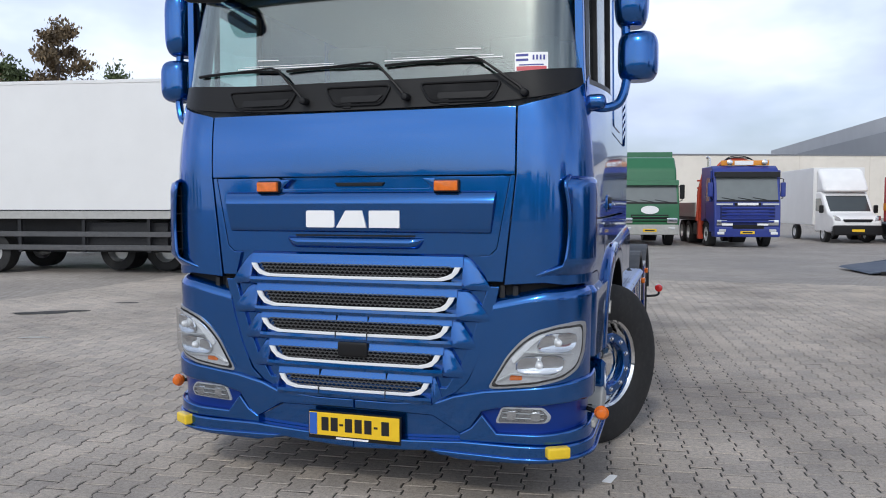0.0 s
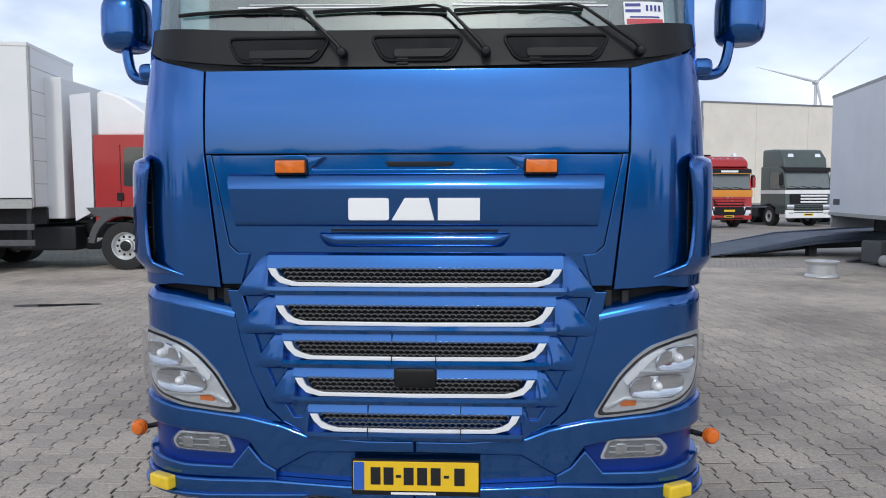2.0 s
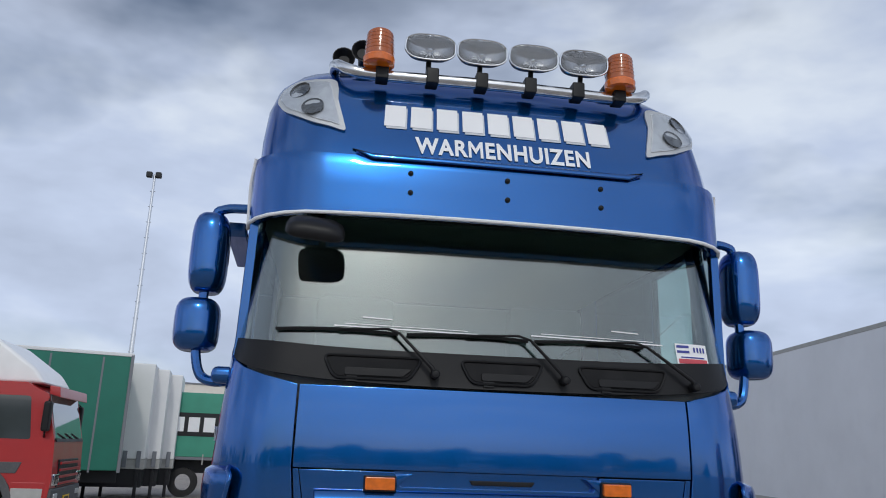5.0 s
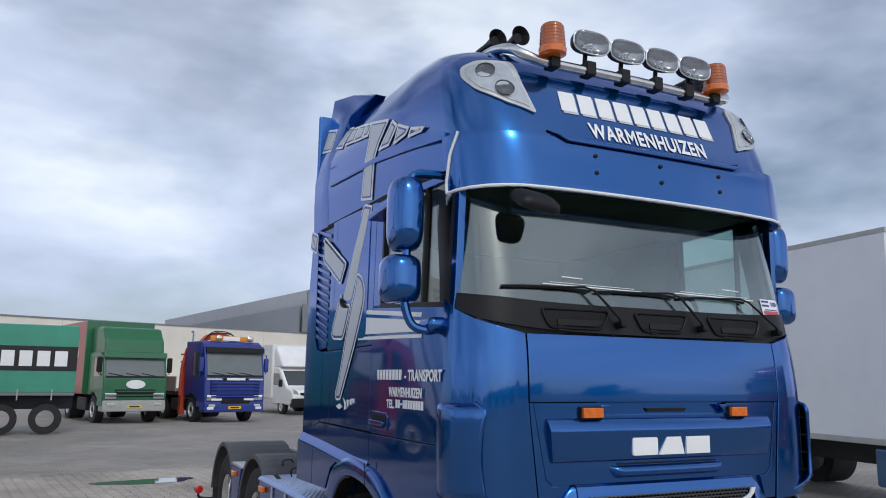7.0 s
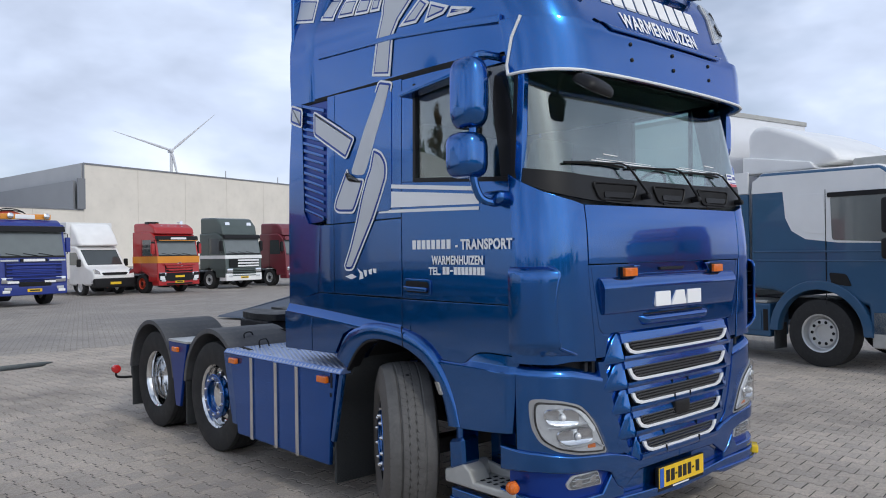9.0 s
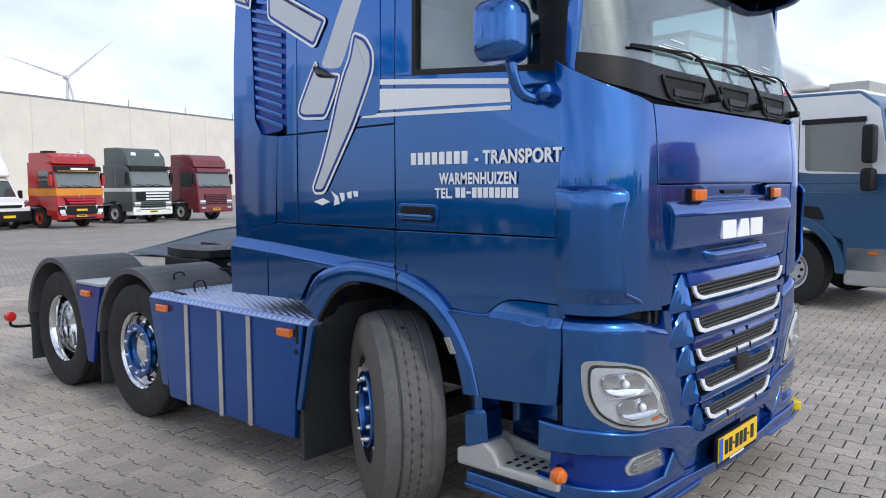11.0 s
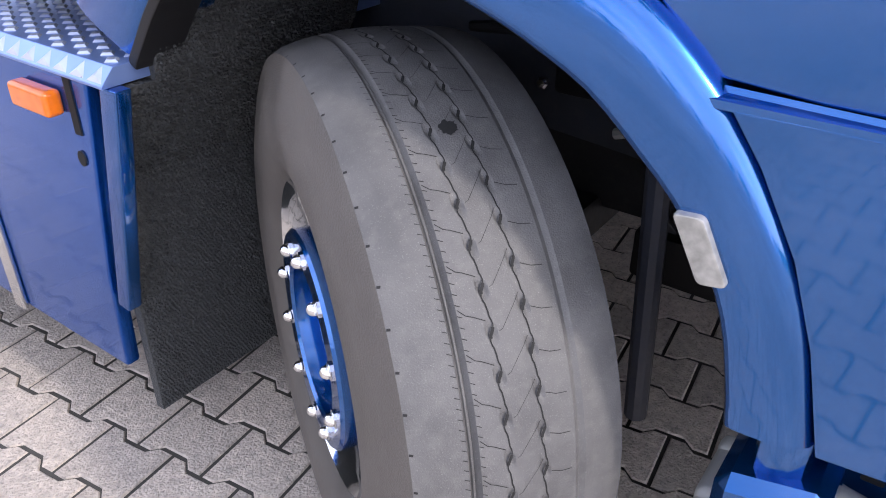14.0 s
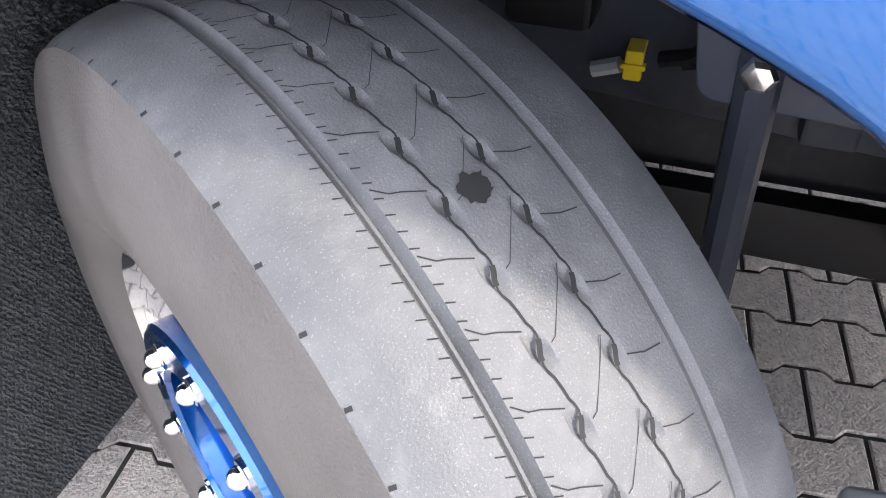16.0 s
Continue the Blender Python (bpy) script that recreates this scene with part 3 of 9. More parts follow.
# corner panels with air guides
for g in (-1, 1):
    side = (lambda q: q) if g > 0 else mirror
    panel("corner_panel", [side([(0.905, 2.085), (1.05, 2.122), (1.15, 2.155), (1.22, 2.190), (1.28, 2.222), (END, 2.268), (END, 1.182), (1.12, 1.178), (1.02, 1.19), (0.825, 1.175), (0.882, 1.735)])], front, BLUE, truck, off=0.012, thick=0.04, r=0.012, seg=3, cz=(1.3, 1.5, 1.74, 1.84, 1.93, 2.01, 2.08, 2.15))
    # the guide stands off the corner with a slot behind its front edge
    bm = bmesh.new()
    rows = []
    for i in range(27):
        u = i / 26
        z = 1.215 + 0.52 * u
        lift = 0.066 * (min(1.0, math.sin(math.pi * u) * 2.2) if u < 0.5 else (1 - ((u - 0.5) / 0.5) ** 12) ** 0.5) + 0.003
        s0 = 1.085 + 0.03 * math.sin(math.pi * u) - 0.12 * max(0, 1 - u * 9) + 0.06 * max(0, (u - 0.9) / 0.1) ** 2
        rows.append([front(g * (s0 + (END + 0.01 - s0) * k / 8), z, lift * (0.92 if k == 0 else 1 - 0.62 * (k / 8) ** 2)) for k in range(9)] +
                    [front(g * (s0 + (END + 0.01 - s0) * k / 8), z, lift * (0.92 if k == 0 else 1 - 0.62 * (k / 8) ** 2) - 0.014) for k in reversed(range(9))])
    join(bm, loft(rows, closed=True, cap=True))
    guide = part("air_guide", bm, BLUE, truck, "raised air guide on the cab corner", 0.9)
    part("guide_rim", tube([(r_[0] + r_[17]) / 2 for r_ in rows], 0.0105, 8), BLUE, guide, sharp=1.0)
    # shade inside the slot, put in as a black sheet
    panel("guide_slot_shade", [side(rounded([(1.125, 1.285), (1.30, 1.26), (1.30, 1.715), (1.125, 1.700)], 0.03))], front, DARK, truck, "black sheet for the shade in the slot behind the air guide", off=0.0145, thick=0.01, r=0)
    for i in range(4):
        z = 1.32 + 0.105 * i
        panel("guide_vane", [side([(1.13, z), (1.24, z), (1.24, z + 0.006), (1.13, z + 0.006)])], front, BLACKP, truck, off=0.045, thick=0.04, r=0)
    # black sheet painting the shade in the gap between upper corner and headlamp panel
    panel("gap_shade_sheet", [side([(0.62, 1.20), (END, 1.22), (END, 1.10), (0.62, 1.09)])], front, DARK, truck, off=-0.05, thick=0.02, r=0)
    for k in range(3):
        part("gap_bracket", box(g * (0.74 + 0.07 * k) - 0.015, g * (0.74 + 0.07 * k) + 0.015, 0.035, 0.08, 1.10, 1.17, 0.006), CHASSIS, truck)
    panel("headlamp_panel", [side([(0.765, 1.046), (1.02, 1.102), (END - 0.02, 1.116), (END - 0.02, 0.64), (1.1, 0.63), (0.575, 0.60), (0.64, 0.66), (0.70, 0.80), (0.745, 0.95)])], front, BLUE, truck, off=0.012, thick=0.04, r=0.010, cz=(0.7, 0.8, 0.9, 1.0, 1.1))
    shoulder = [(0.768, 1.050), (0.85, 1.068), (0.94, 1.088), (1.02, 1.106), (1.08, 1.110), (1.15, 1.114), (1.22, 1.117), (1.28, 1.118), (END - 0.02, 1.120)]
    part("headlamp_ledge", loft([[front(g * s_, z_ - 0.012, 0.0125) for s_, z_ in shoulder], [front(g * s_, z_, 0.0125) for s_, z_ in shoulder], [front(g * s_, z_ + 0.016, 0.009) for s_, z_ in shoulder], [front(g * s_, z_ + 0.034, -0.004) for s_, z_ in shoulder], [front(g * s_, z_ + 0.050, -0.026) for s_, z_ in shoulder], [front(g * s_, z_ + 0.054, -0.06) for s_, z_ in shoulder]], False), BLUE, truck, "rounded shoulder above the headlamp", sharp=1.0)
    # headlamp: rim, bowl, reflectors, lens
    hl = [(0.745, 0.635), (0.83, 0.64), (0.99, 0.660), (1.12, 0.695), (1.20, 0.745), (1.24, 0.82), (1.252, 0.90), (1.252, 0.985), (1.18, 0.99), (1.08, 0.975), (0.985, 0.945), (0.91, 0.885), (0.845, 0.81), (0.795, 0.72)]
    lamp = panel("headlamp", [side(rounded(hl, 0.03))], front, LAMPRIM, truck, "silver-rimmed clear headlamp", off=0.018, thick=0.05, r=0.006)
    bowl = [(0.766, 0.650), (0.85, 0.656), (0.98, 0.675), (1.108, 0.708), (1.183, 0.757), (1.217, 0.83), (1.224, 0.90), (1.218, 0.970), (1.08, 0.961), (0.995, 0.932), (0.922, 0.875), (0.858, 0.805), (0.807, 0.72)]
    panel("headlamp_border", [side(rounded(inset(bowl, -0.004), 0.03))], front, DARK, lamp, off=0.0195, thick=0.02, r=0)
    panel("headlamp_bowl", [side(rounded(inset(bowl, 0.007), 0.03))], front, HLBOWL, lamp, off=0.0215, thick=0.02, r=0)
    for sx, sz, a_, b_ in ((1.085, 0.885, 0.088, 0.052), (1.005, 0.772, 0.108, 0.050)):
        rings = []
        for q_, d_ in ((1.0, 0.030), (0.94, 0.036), (0.82, 0.030), (0.60, 0.025), (0.36, 0.0225), (0.12, 0.0215)):
            rings.append([front(g * (sx + q_ * a_ * math.copysign(abs(math.cos(t_)) ** 0.7, math.cos(t_)) + 0.35 * q_ * b_ * math.sin(t_)), sz + q_ * b_ * math.copysign(abs(math.sin(t_)) ** 0.7, math.sin(t_)), d_) for t_ in [2 * math.pi * k / 28 for k in range(28)]])
        part("reflector", loft(rings, True, False), CHROME, lamp, sharp=0.9)
        c_ = front(g * sx, sz, 0.026)
        part("bulb_cap", revolve([(0.0, 0.020), (0.010, 0.019), (0.018, 0.012), (0.021, 0.002)], 16, "y", Matrix.Translation(c_) @ pose(0, 0, 0, 0, 0, 180)), BOWL, lamp)
    panel("lamp_divider", [side(rounded([(0.87, 0.80), (0.955, 0.888), (1.00, 0.918), (1.03, 0.928), (0.99, 0.893), (0.93, 0.822), (0.885, 0.775)], 0.01))], front, BOWL, lamp, off=0.034, thick=0.012, r=0.004)
    panel("lamp_fin", [side([(0.94, 0.842), (1.15, 0.832), (1.155, 0.826), (0.93, 0.834)])], front, SILVER, lamp, off=0.040, thick=0.02, r=0.002)
    panel("lamp_fin", [side([(0.80, 0.685), (0.875, 0.725), (1.06, 0.722), (1.10, 0.745), (1.10, 0.737), (1.06, 0.713), (0.875, 0.716), (0.81, 0.68)])], front, SILVER, lamp, off=0.038, thick=0.02, r=0.002)
    panel("indicator_bulb", [side(rounded([(0.86, 0.685), (0.93, 0.69), (0.925, 0.72), (0.865, 0.715)], 0.012))], front, AMBER, lamp, off=0.026, thick=0.01, r=0.003)
    panel("headlamp_lens", [side(rounded(inset(bowl, -0.006), 0.03))], front, LENS, lamp, off=0.046, thick=0.004, r=0.002)

# grille: outer frame plate, five louvres
plate = [(-0.80, 1.165), (-0.755, 0.95), (-0.70, 0.78), (-0.63, 0.655), (-0.565, 0.595), (-0.47, 0.545), (-0.2, 0.525), (0.2, 0.525), (0.47, 0.545), (0.565, 0.595), (0.63, 0.655), (0.70, 0.78), (0.755, 0.95), (0.80, 1.165), (0.74, 1.165), (0.66, 0.9), (0.60, 0.75), (0.52, 0.62), (-0.52, 0.62), (-0.60, 0.75), (-0.66, 0.9), (-0.74, 1.165)]
panel("grille_surround", [plate], front, BLUE, truck, off=0.006, thick=0.04, r=0.006)
panel("grille_backing", [[(-0.76, 1.33), (0.76, 1.33), (0.62, 0.56), (-0.62, 0.56)]], front, BLUE, truck, off=-0.012, thick=0.02, r=0)
GRILLE = [(0.604, 1.262, 1.190, 1.325, 0.75), (0.574, 1.106, 1.027, 1.170, 0.755), (0.546, 0.955, 0.882, 1.015, 0.68), (0.500, 0.800, 0.727, 0.860, 0.624), (0.439, 0.648, 0.576, 0.705, 0.56)]
TRIM = mat("bright_trim", (0.92, 0.93, 0.94), 0.25, 0.2, 0.02, 12)
MESHD = mat("grille_mesh", (0.17, 0.17, 0.175), 0.35, 0.4, 0.05, 20)
for i, (xe, zt, zb, zh, xw) in enumerate(GRILLE):
    # top slat that leans out over the mesh, running into wings at its ends
    prof = [(zh, -0.010), (zh - 0.010, -0.026), (zt + 0.006, -0.040), (zt - 0.004, -0.040), (zt - 0.004, -0.02), (zt, 0.03), (zh, 0.03)]
    ring = lambda x, k: [Vector((x, y * k + 0.02 * (x / SC) ** 2, z)) for z, y in prof]
    part("grille_slat", loft([ring(-xe - 0.012, 0.9), ring(-xe * 0.5, 1), ring(0, 1), ring(xe * 0.5, 1), ring(xe + 0.012, 0.9)], True, True), BLUE, truck, sharp=0.5)
    # lower lip under the chrome
    lo = zb - 0.008
    prof2 = [(lo + 0.004, -0.0585), (lo - 0.012, -0.0605), (lo - 0.030, -0.050), (lo - 0.040, -0.02), (lo - 0.040, 0.03), (lo + 0.004, 0.03)]
    ring2 = lambda x, k, up: [Vector((x, y * k + 0.02 * (x / SC) ** 2, z + up)) for z, y in prof2]
    xs = [-xe - 0.012, -xe + 0.06, -xe * 0.5, 0, xe * 0.5, xe - 0.06, xe + 0.012]
    ks = [(0.95, 0.0), (1, 0), (1, 0), (1, 0), (1, 0), (1, 0), (0.95, 0.0)]
    part("grille_lip", loft([ring2(x, *k) for x, k in zip(xs, ks)], True, True), BLUE, truck, sharp=0.5)
    for g in (-1, 1):
        cols, tip = [], (xw if i < 4 else xe + 0.065)
        face = [(0.0, 0.004), (0.10, 0.014), (0.45, 0.031), (0.62, 0.038), (0.80, 0.050), (0.90, 0.050), (0.97, 0.036), (1.0, 0.014)]
        z0_, z1_ = zh - 0.004, lo - 0.044
        for q in range(11):
            u = q / 10
            x = xe + 0.008 + (tip - xe - 0.008) * u
            zt_ = z0_ + (z1_ + 0.028 - z0_) * u ** 1.5
            row = [front(g * x, zt_ + 0.003, -0.012)]
            for w_ in (0.0, 0.08, 0.2, 0.35, 0.5, 0.65, 0.8, 0.9, 0.96, 1.0):
                z_ = zt_ + (z1_ - zt_) * w_
                d_ = lerp(face, (z0_ - z_) / (z0_ - z1_)) * (1 - 0.86 * u ** 0.6)
                row.append(front(g * x, z_, d_ - (0.006 if w_ == 0.0 else 0)))
            cols.append(row + [front(g * x, z1_, -0.012)])
        cols = [[p + Vector((0, 0.05, 0)) for p in cols[0]]] + cols + [[p + Vector((g * 0.004, 0.02, 0)) for p in cols[-1]]]
        part("grille_fin", loft(cols, False), BLUE, truck, "tapered end fin of the grille slat", sharp=0.6)
    if i in (2, 4):
        for sx in ((-0.092, 0.092) if i == 2 else (-0.195, 0.195)):
            part("slat_seam", box(sx - 0.0015, sx + 0.0015, -0.0425, -0.02, zt + 0.006, zh - 0.008, 0), DARK, truck)
            part("slat_seam", box(sx - 0.0015, sx + 0.0015, -0.0615, -0.02, zb - 0.022, zb + 0.015, 0), DARK, truck)
    # chrome smile
    h = 0.020
    pts_o = [(-xe - 0.002, zt), (-xe + 0.012, zt - 0.028), (-xe + 0.045, zb + 0.012), (-xe + 0.10, zb - 0.002), (0, zb - 0.004), (xe - 0.10, zb - 0.002), (xe - 0.045, zb + 0.012), (xe - 0.012, zt - 0.028), (xe + 0.002, zt)]
    pts_i = [(xe - 0.030, zt), (xe - 0.045, zt - 0.030), (xe - 0.075, zb + 0.026), (xe - 0.12, zb + 0.015), (0, zb + 0.012), (-xe + 0.12, zb + 0.015), (-xe + 0.075, zb + 0.026), (-xe + 0.045, zt - 0.030), (-xe + 0.030, zt)]
    panel("chrome_trim", [pts_o + pts_i], front, TRIM, truck, "bright silver trim under the grille mesh", off=0.053, thick=0.012, r=0.003)
    # honeycomb mesh
    bm = bmesh.new()
    a = 0.0115
    zc = zt - 0.006
    row = 0
    while zc > zb + 0.012:
        u = (zt - zc) / (zt - zb)
        half = xe - 0.05 - 0.055 * u
        n = int(2 * half / (a * 2.35))
        for k in range(-n // 2, n // 2 + 1):
            x = k * a * 2.35 + (a * 1.17 if row % 2 else 0)
            if abs(x) > half:
                continue
            for q in range(3):
                t0, t1 = radians(60 * q + 0), radians(60 * q + 60)
                p0 = Vector((x + a * 1.30 * math.cos(t0), -0.046, zc + a * math.sin(t0) * 0.9))
                p1 = Vector((x + a * 1.30 * math.cos(t1), -0.046, zc + a * math.sin(t1) * 0.9))
                d = (p1 - p0).normalized()
                nrm = Vector((-d.z, 0, d.x)) * 0.0018
                vv = [bm.verts.new(v) for v in (p0 + nrm, p1 + nrm, p1 - nrm, p0 - nrm)]
                vb = [bm.verts.new(v.co + Vector((0, 0.012, 0))) for v in vv]
                bm.faces.new(vv)
                bm.faces.new((vv[0], vb[0], vb[1], vv[1]))
                bm.faces.new((vv[2], vb[2], vb[3], vv[3]))
        zc -= a * 0.95 * 1.62
        row += 1
    part("grille_mesh", bm, MESHD, truck, "dark honeycomb mesh")
    panel("mesh_backing", [[(-xe + 0.02, zt + 0.03), (xe - 0.02, zt + 0.03), (xe - 0.08, zb - 0.02), (-xe + 0.08, zb - 0.02)]], front, DARK, truck, off=0.006, thick=0.02, r=0)
part("radar_cover", box(-0.085, 0.095, -0.058, 0.02, 0.762, 0.85, 0.018), BLACKP, truck, "black sensor cover in the grille")

# bumper
bump = [(0, 0.535), (0.21, 0.535), (0.47, 0.552), (0.565, 0.59), (0.72, 0.625), (1.0, 0.66), (1.2, 0.69), (END + 0.10, 0.70), (END + 0.10, 0.56), (1.2, 0.575), (0.85, 0.545), (0.72, 0.51), (0.66, 0.42), (0.60, 0.385), (0.45, 0.47), (0, 0.475)]
for g in (-1, 1):
    side = (lambda q: q) if g > 0 else mirror
    panel("bumper", [side(bump)], front, BLUE, truck, off=0.030, thick=0.05, r=0.016, seg=3)
    panel("bumper_lower", [side([(0.66, 0.425), (0.72, 0.50), (0.80, 0.405), (1.0, 0.41), (1.2, 0.43), (END + 0.10, 0.45), (END + 0.10, 0.36), (1.2, 0.355), (0.9, 0.35), (0.6, 0.345), (0.6, 0.39)])], front, BLUE, truck, off=0.030, thick=0.05, r=0.012, seg=3)
    # recess floor in the deeper blue, its shade put into the colour
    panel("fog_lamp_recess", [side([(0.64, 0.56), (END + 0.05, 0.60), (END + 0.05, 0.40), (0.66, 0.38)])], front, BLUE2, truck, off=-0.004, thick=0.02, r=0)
    fog = panel("fog_lamp", [side(rounded([(0.785, 0.452), (0.82, 0.54), (1.03, 0.547), (1.07, 0.50), (1.05, 0.465)], 0.02))], front, SILVER, truck, "clear fog lamp in the bumper", off=0.006, thick=0.02, r=0.004)
    panel("fog_bowl", [side(rounded([(0.80, 0.459), (0.828, 0.533), (1.02, 0.539), (1.05, 0.50), (1.035, 0.471)], 0.02))], front, LAMPIN, fog, off=0.010, thick=0.01, r=0)
    for z_ in (0.485, 0.510):
        panel("fog_rib", [side([(0.825, z_), (1.03, z_ + 0.003), (1.03, z_ + 0.006), (0.825, z_ + 0.003)])], front, SILVER, fog, off=0.016, thick=0.008, r=0.001)
    for x0_, x1_ in ((0.85, 0.90), (0.97, 1.015)):
        panel("fog_reflector", [side(rounded([(x0_, 0.476), (x1_, 0.478), (x1_, 0.525), (x0_, 0.522)], 0.012))], front, CHROME, fog, off=0.017, thick=0.008, r=0.004)
    panel("fog_lens", [side(rounded([(0.79, 0.456), (0.823, 0.536), (1.03, 0.543), (1.065, 0.50), (1.045, 0.469)], 0.02))], front, LENS, fog, off=0.024, thick=0.003, r=0.001)
    # lip spoiler
    panel("lip_spoiler", [side([(0, 0.335), (0.30, 0.335), (0.5, 0.345), (0.62, 0.352), (0.9, 0.35), (1.2, 0.358), (END + 0.50, 0.37), (END + 0.50, 0.285), (1.2, 0.27), (0.9, 0.255), (0.6, 0.252), (0.42, 0.285), (0.3, 0.275), (0, 0.262)])], front, BLUE, truck, off=0.045, thick=0.05, r=0.012, seg=3)
    panel("spoiler_ridge", [side([(0.45, 0.300), (0.9, 0.288), (1.2, 0.298), (END + 0.5, 0.318), (END + 0.5, 0.298), (1.2, 0.278), (0.9, 0.268), (0.5, 0.272)])], front, BLUE, truck, off=0.058, thick=0.03, r=0.008, seg=3)
    panel("spoiler_web", [side([(0, 0.48), (0.44, 0.47), (0.60, 0.385), (0.62, 0.33), (0, 0.32)])], front, BLUE, truck, off=-0.01, thick=0.03, r=0)
    c = front(g * 1.085, 0.325, 0.055)
    n = (front(g * 1.085, 0.3, 0.1) - front(g * 1.085, 0.3, 0)).normalized()
    mm = Matrix.Translation(c) @ n.to_track_quat("-Y", "Z").to_matrix().to_4x4()
    part("yellow_marker_lamp", box(-0.062, 0.062, -0.025, 0.03, -0.030, 0.030, 0.012, 3, mm), YELLOW, truck, "yellow marker lamp on the spoiler")
    # round marker lamps on arms
    arm = tube(smooth_path([(g * 1.20, 0.30, 0.50), (g * 1.26, 0.27, 0.49), (g * 1.30, 0.24, 0.49)], 4), 0.012, 8)
    part("marker_arm", arm, BLACKP, truck)
    part("marker_lamp", revolve([(-0.035, 0.012), (-0.03, 0.03), (-0.012, 0.037), (0.0, 0.038), (0.0, 0.034), (0.012, 0.034), (0.026, 0.024), (0.03, 0.004)], 20, "y", Matrix.Translation((g * 1.303, 0.23, 0.492)) @ pose(0, 0, 0, 0, 0, 180)), AMBER, truck, "round orange marker lamp on a short arm")
    # steps beside the bumper
    ys = 0.30
    panel("step_panel_front", [[(0.26, 0.63), (0.70, 0.61), (0.70, 0.36), (0.26, 0.36)]], flank(g), BLUE, truck, off=-0.28, thick=0.05, r=0.01, cs=(), cz=())
    bm = bmesh.new()
    add_box(bm, min(g * 1.0, g * 1.27), max(g * 1.0, g * 1.27), 0.26, 0.84, 0.395, 0.440, 0.014, 3)
    add_prism(bm, [(0.84, 0.40), (0.84, 0.475), (0.80, 0.485), (0.675, 0.535), (0.62, 0.50), (0.58, 0.435), (0.58, 0.40)], min(g * 1.12, g * 1.272), max(g * 1.12, g * 1.272), "x", 0.014, 3)
    add_prism(bm, [(0.84, 0.40), (0.84, 0.50), (0.74, 0.515), (0.66, 0.50), (0.50, 0.475), (0.28, 0.465), (0.28, 0.40)], min(g * 1.0, g * 1.04), max(g * 1.0, g * 1.04), "x", 0.014, 3)
    add_prism(bm, [(0.84, 0.40), (0.84, 0.49), (0.72, 0.53), (0.68, 0.49), (0.66, 0.44), (0.66, 0.40)], min(g * 1.02, g * 1.14), max(g * 1.02, g * 1.14), "x", 0.014, 3)
    step = part("step", bm, LIGHTGREY, truck, "light grey perforated entry step")
    for iy in range(6):
        for ix in range(3):
            x, y = g * (1.09 + 0.055 * ix), 0.30 + 0.055 * iy
            part("step_hole", prism(rounded([(x - 0.017, y - 0.010), (x + 0.017, y - 0.010), (x + 0.017, y + 0.010), (x - 0.017, y + 0.010)], 0.006), 0.4405, 0.4425, "z"), DARK, step)
    part("step_corner", prism([(0.668, 0.693), (0.798, 0.661), (0.795, 0.470), (0.655, 0.53)], min(g * 1.13, g * 1.275), max(g * 1.13, g * 1.275), "x", 0.018, 1), BLUE, truck)

# number plate: plain bars instead of its characters
np_ = part("number_plate", box(-0.26, 0.27, -0.042, -0.034, 0.320, 0.446, 0.003), PLATE, truck, "yellow number plate with a blue band")
part("plate_frame", box(-0.268, 0.278, -0.036, -0.015, 0.298, 0.452, 0.004), BLACKP, np_)
part("plate_band", box(-0.257, -0.212, -0.0445, -0.041, 0.323, 0.443, 0.001), PLATEBLUE, np_)
for x0, w in ((-0.185, 0.042), (-0.130, 0.042), (-0.045, 0.042), (0.012, 0.042), (0.069, 0.042), (0.168, 0.044)):
    part("plate_bar", box(x0, x0 + w, -0.0445, -0.041, 0.347, 0.422, 0.001), INK, np_)
for x0 in (-0.078, 0.124):
    part("plate_dash", box(x0, x0 + 0.022, -0.0445, -0.041, 0.378, 0.390, 0.001), INK, np_)
part("frame_writing_bar", box(-0.10, 0.09, -0.038, -0.035, 0.303, 0.313, 0.0005), VINYL, np_)

# ---- windscreen and visor ----
bottom = [(s, 2.095 + 0.055 * abs(s / END) ** 2.5 + 0.125 * abs(s / END) ** 9) for s in [-END + 2 * END * i / 24 for i in range(25)]]
top = [(s, 2.25 + 0.06 * abs(s / END) ** 4) for s in [END - 2 * END * i / 24 for i in range(25)]]
panel("scuttle_panel", [bottom + top], front, BLACKP, truck, "black plastic wiper panel under the windscreen", off=0.008, thick=0.03, r=0.006, cz=(2.12, 2.16, 2.2))
for x0, x1, m in ((-0.80, -0.37, 0.05), (-0.175, 0.20, 0.04), (0.385, 0.815, 0.05)):
    panel("scuttle_vent", [rounded([(x0, 2.212), (x1, 2.212), (x1 - 0.05, 2.128), (x0 + 0.05, 2.128)], 0.03)], front, DARK, truck, off=0.0125, thick=0.01, r=0.002)
    rim_v = rounded([(x0 - 0.012, 2.220), (x1 + 0.012, 2.220), (x1 - 0.045, 2.120), (x0 + 0.045, 2.120)], 0.035)
    part("vent_rim", tube([front(*p, 0.014) for p in rim_v + rim_v[:2]], 0.0065, 7), BLACKP, truck)
    panel("vent_step", [rounded([(x0 + 0.09, 2.168), (x1 - 0.035, 2.168), (x1 - 0.075, 2.133), (x0 + 0.09, 2.133)], 0.012)], front, BLACKP, truck, off=0.020, thick=0.02, r=0.007)
    panel("scuttle_clip", [[(x0 + 0.10, 2.135), (x0 + 0.15, 2.135), (x0 + 0.15, 2.105), (x0 + 0.10, 2.105)]], front, BLACKP, truck, off=0.014, thick=0.01, r=0.003)
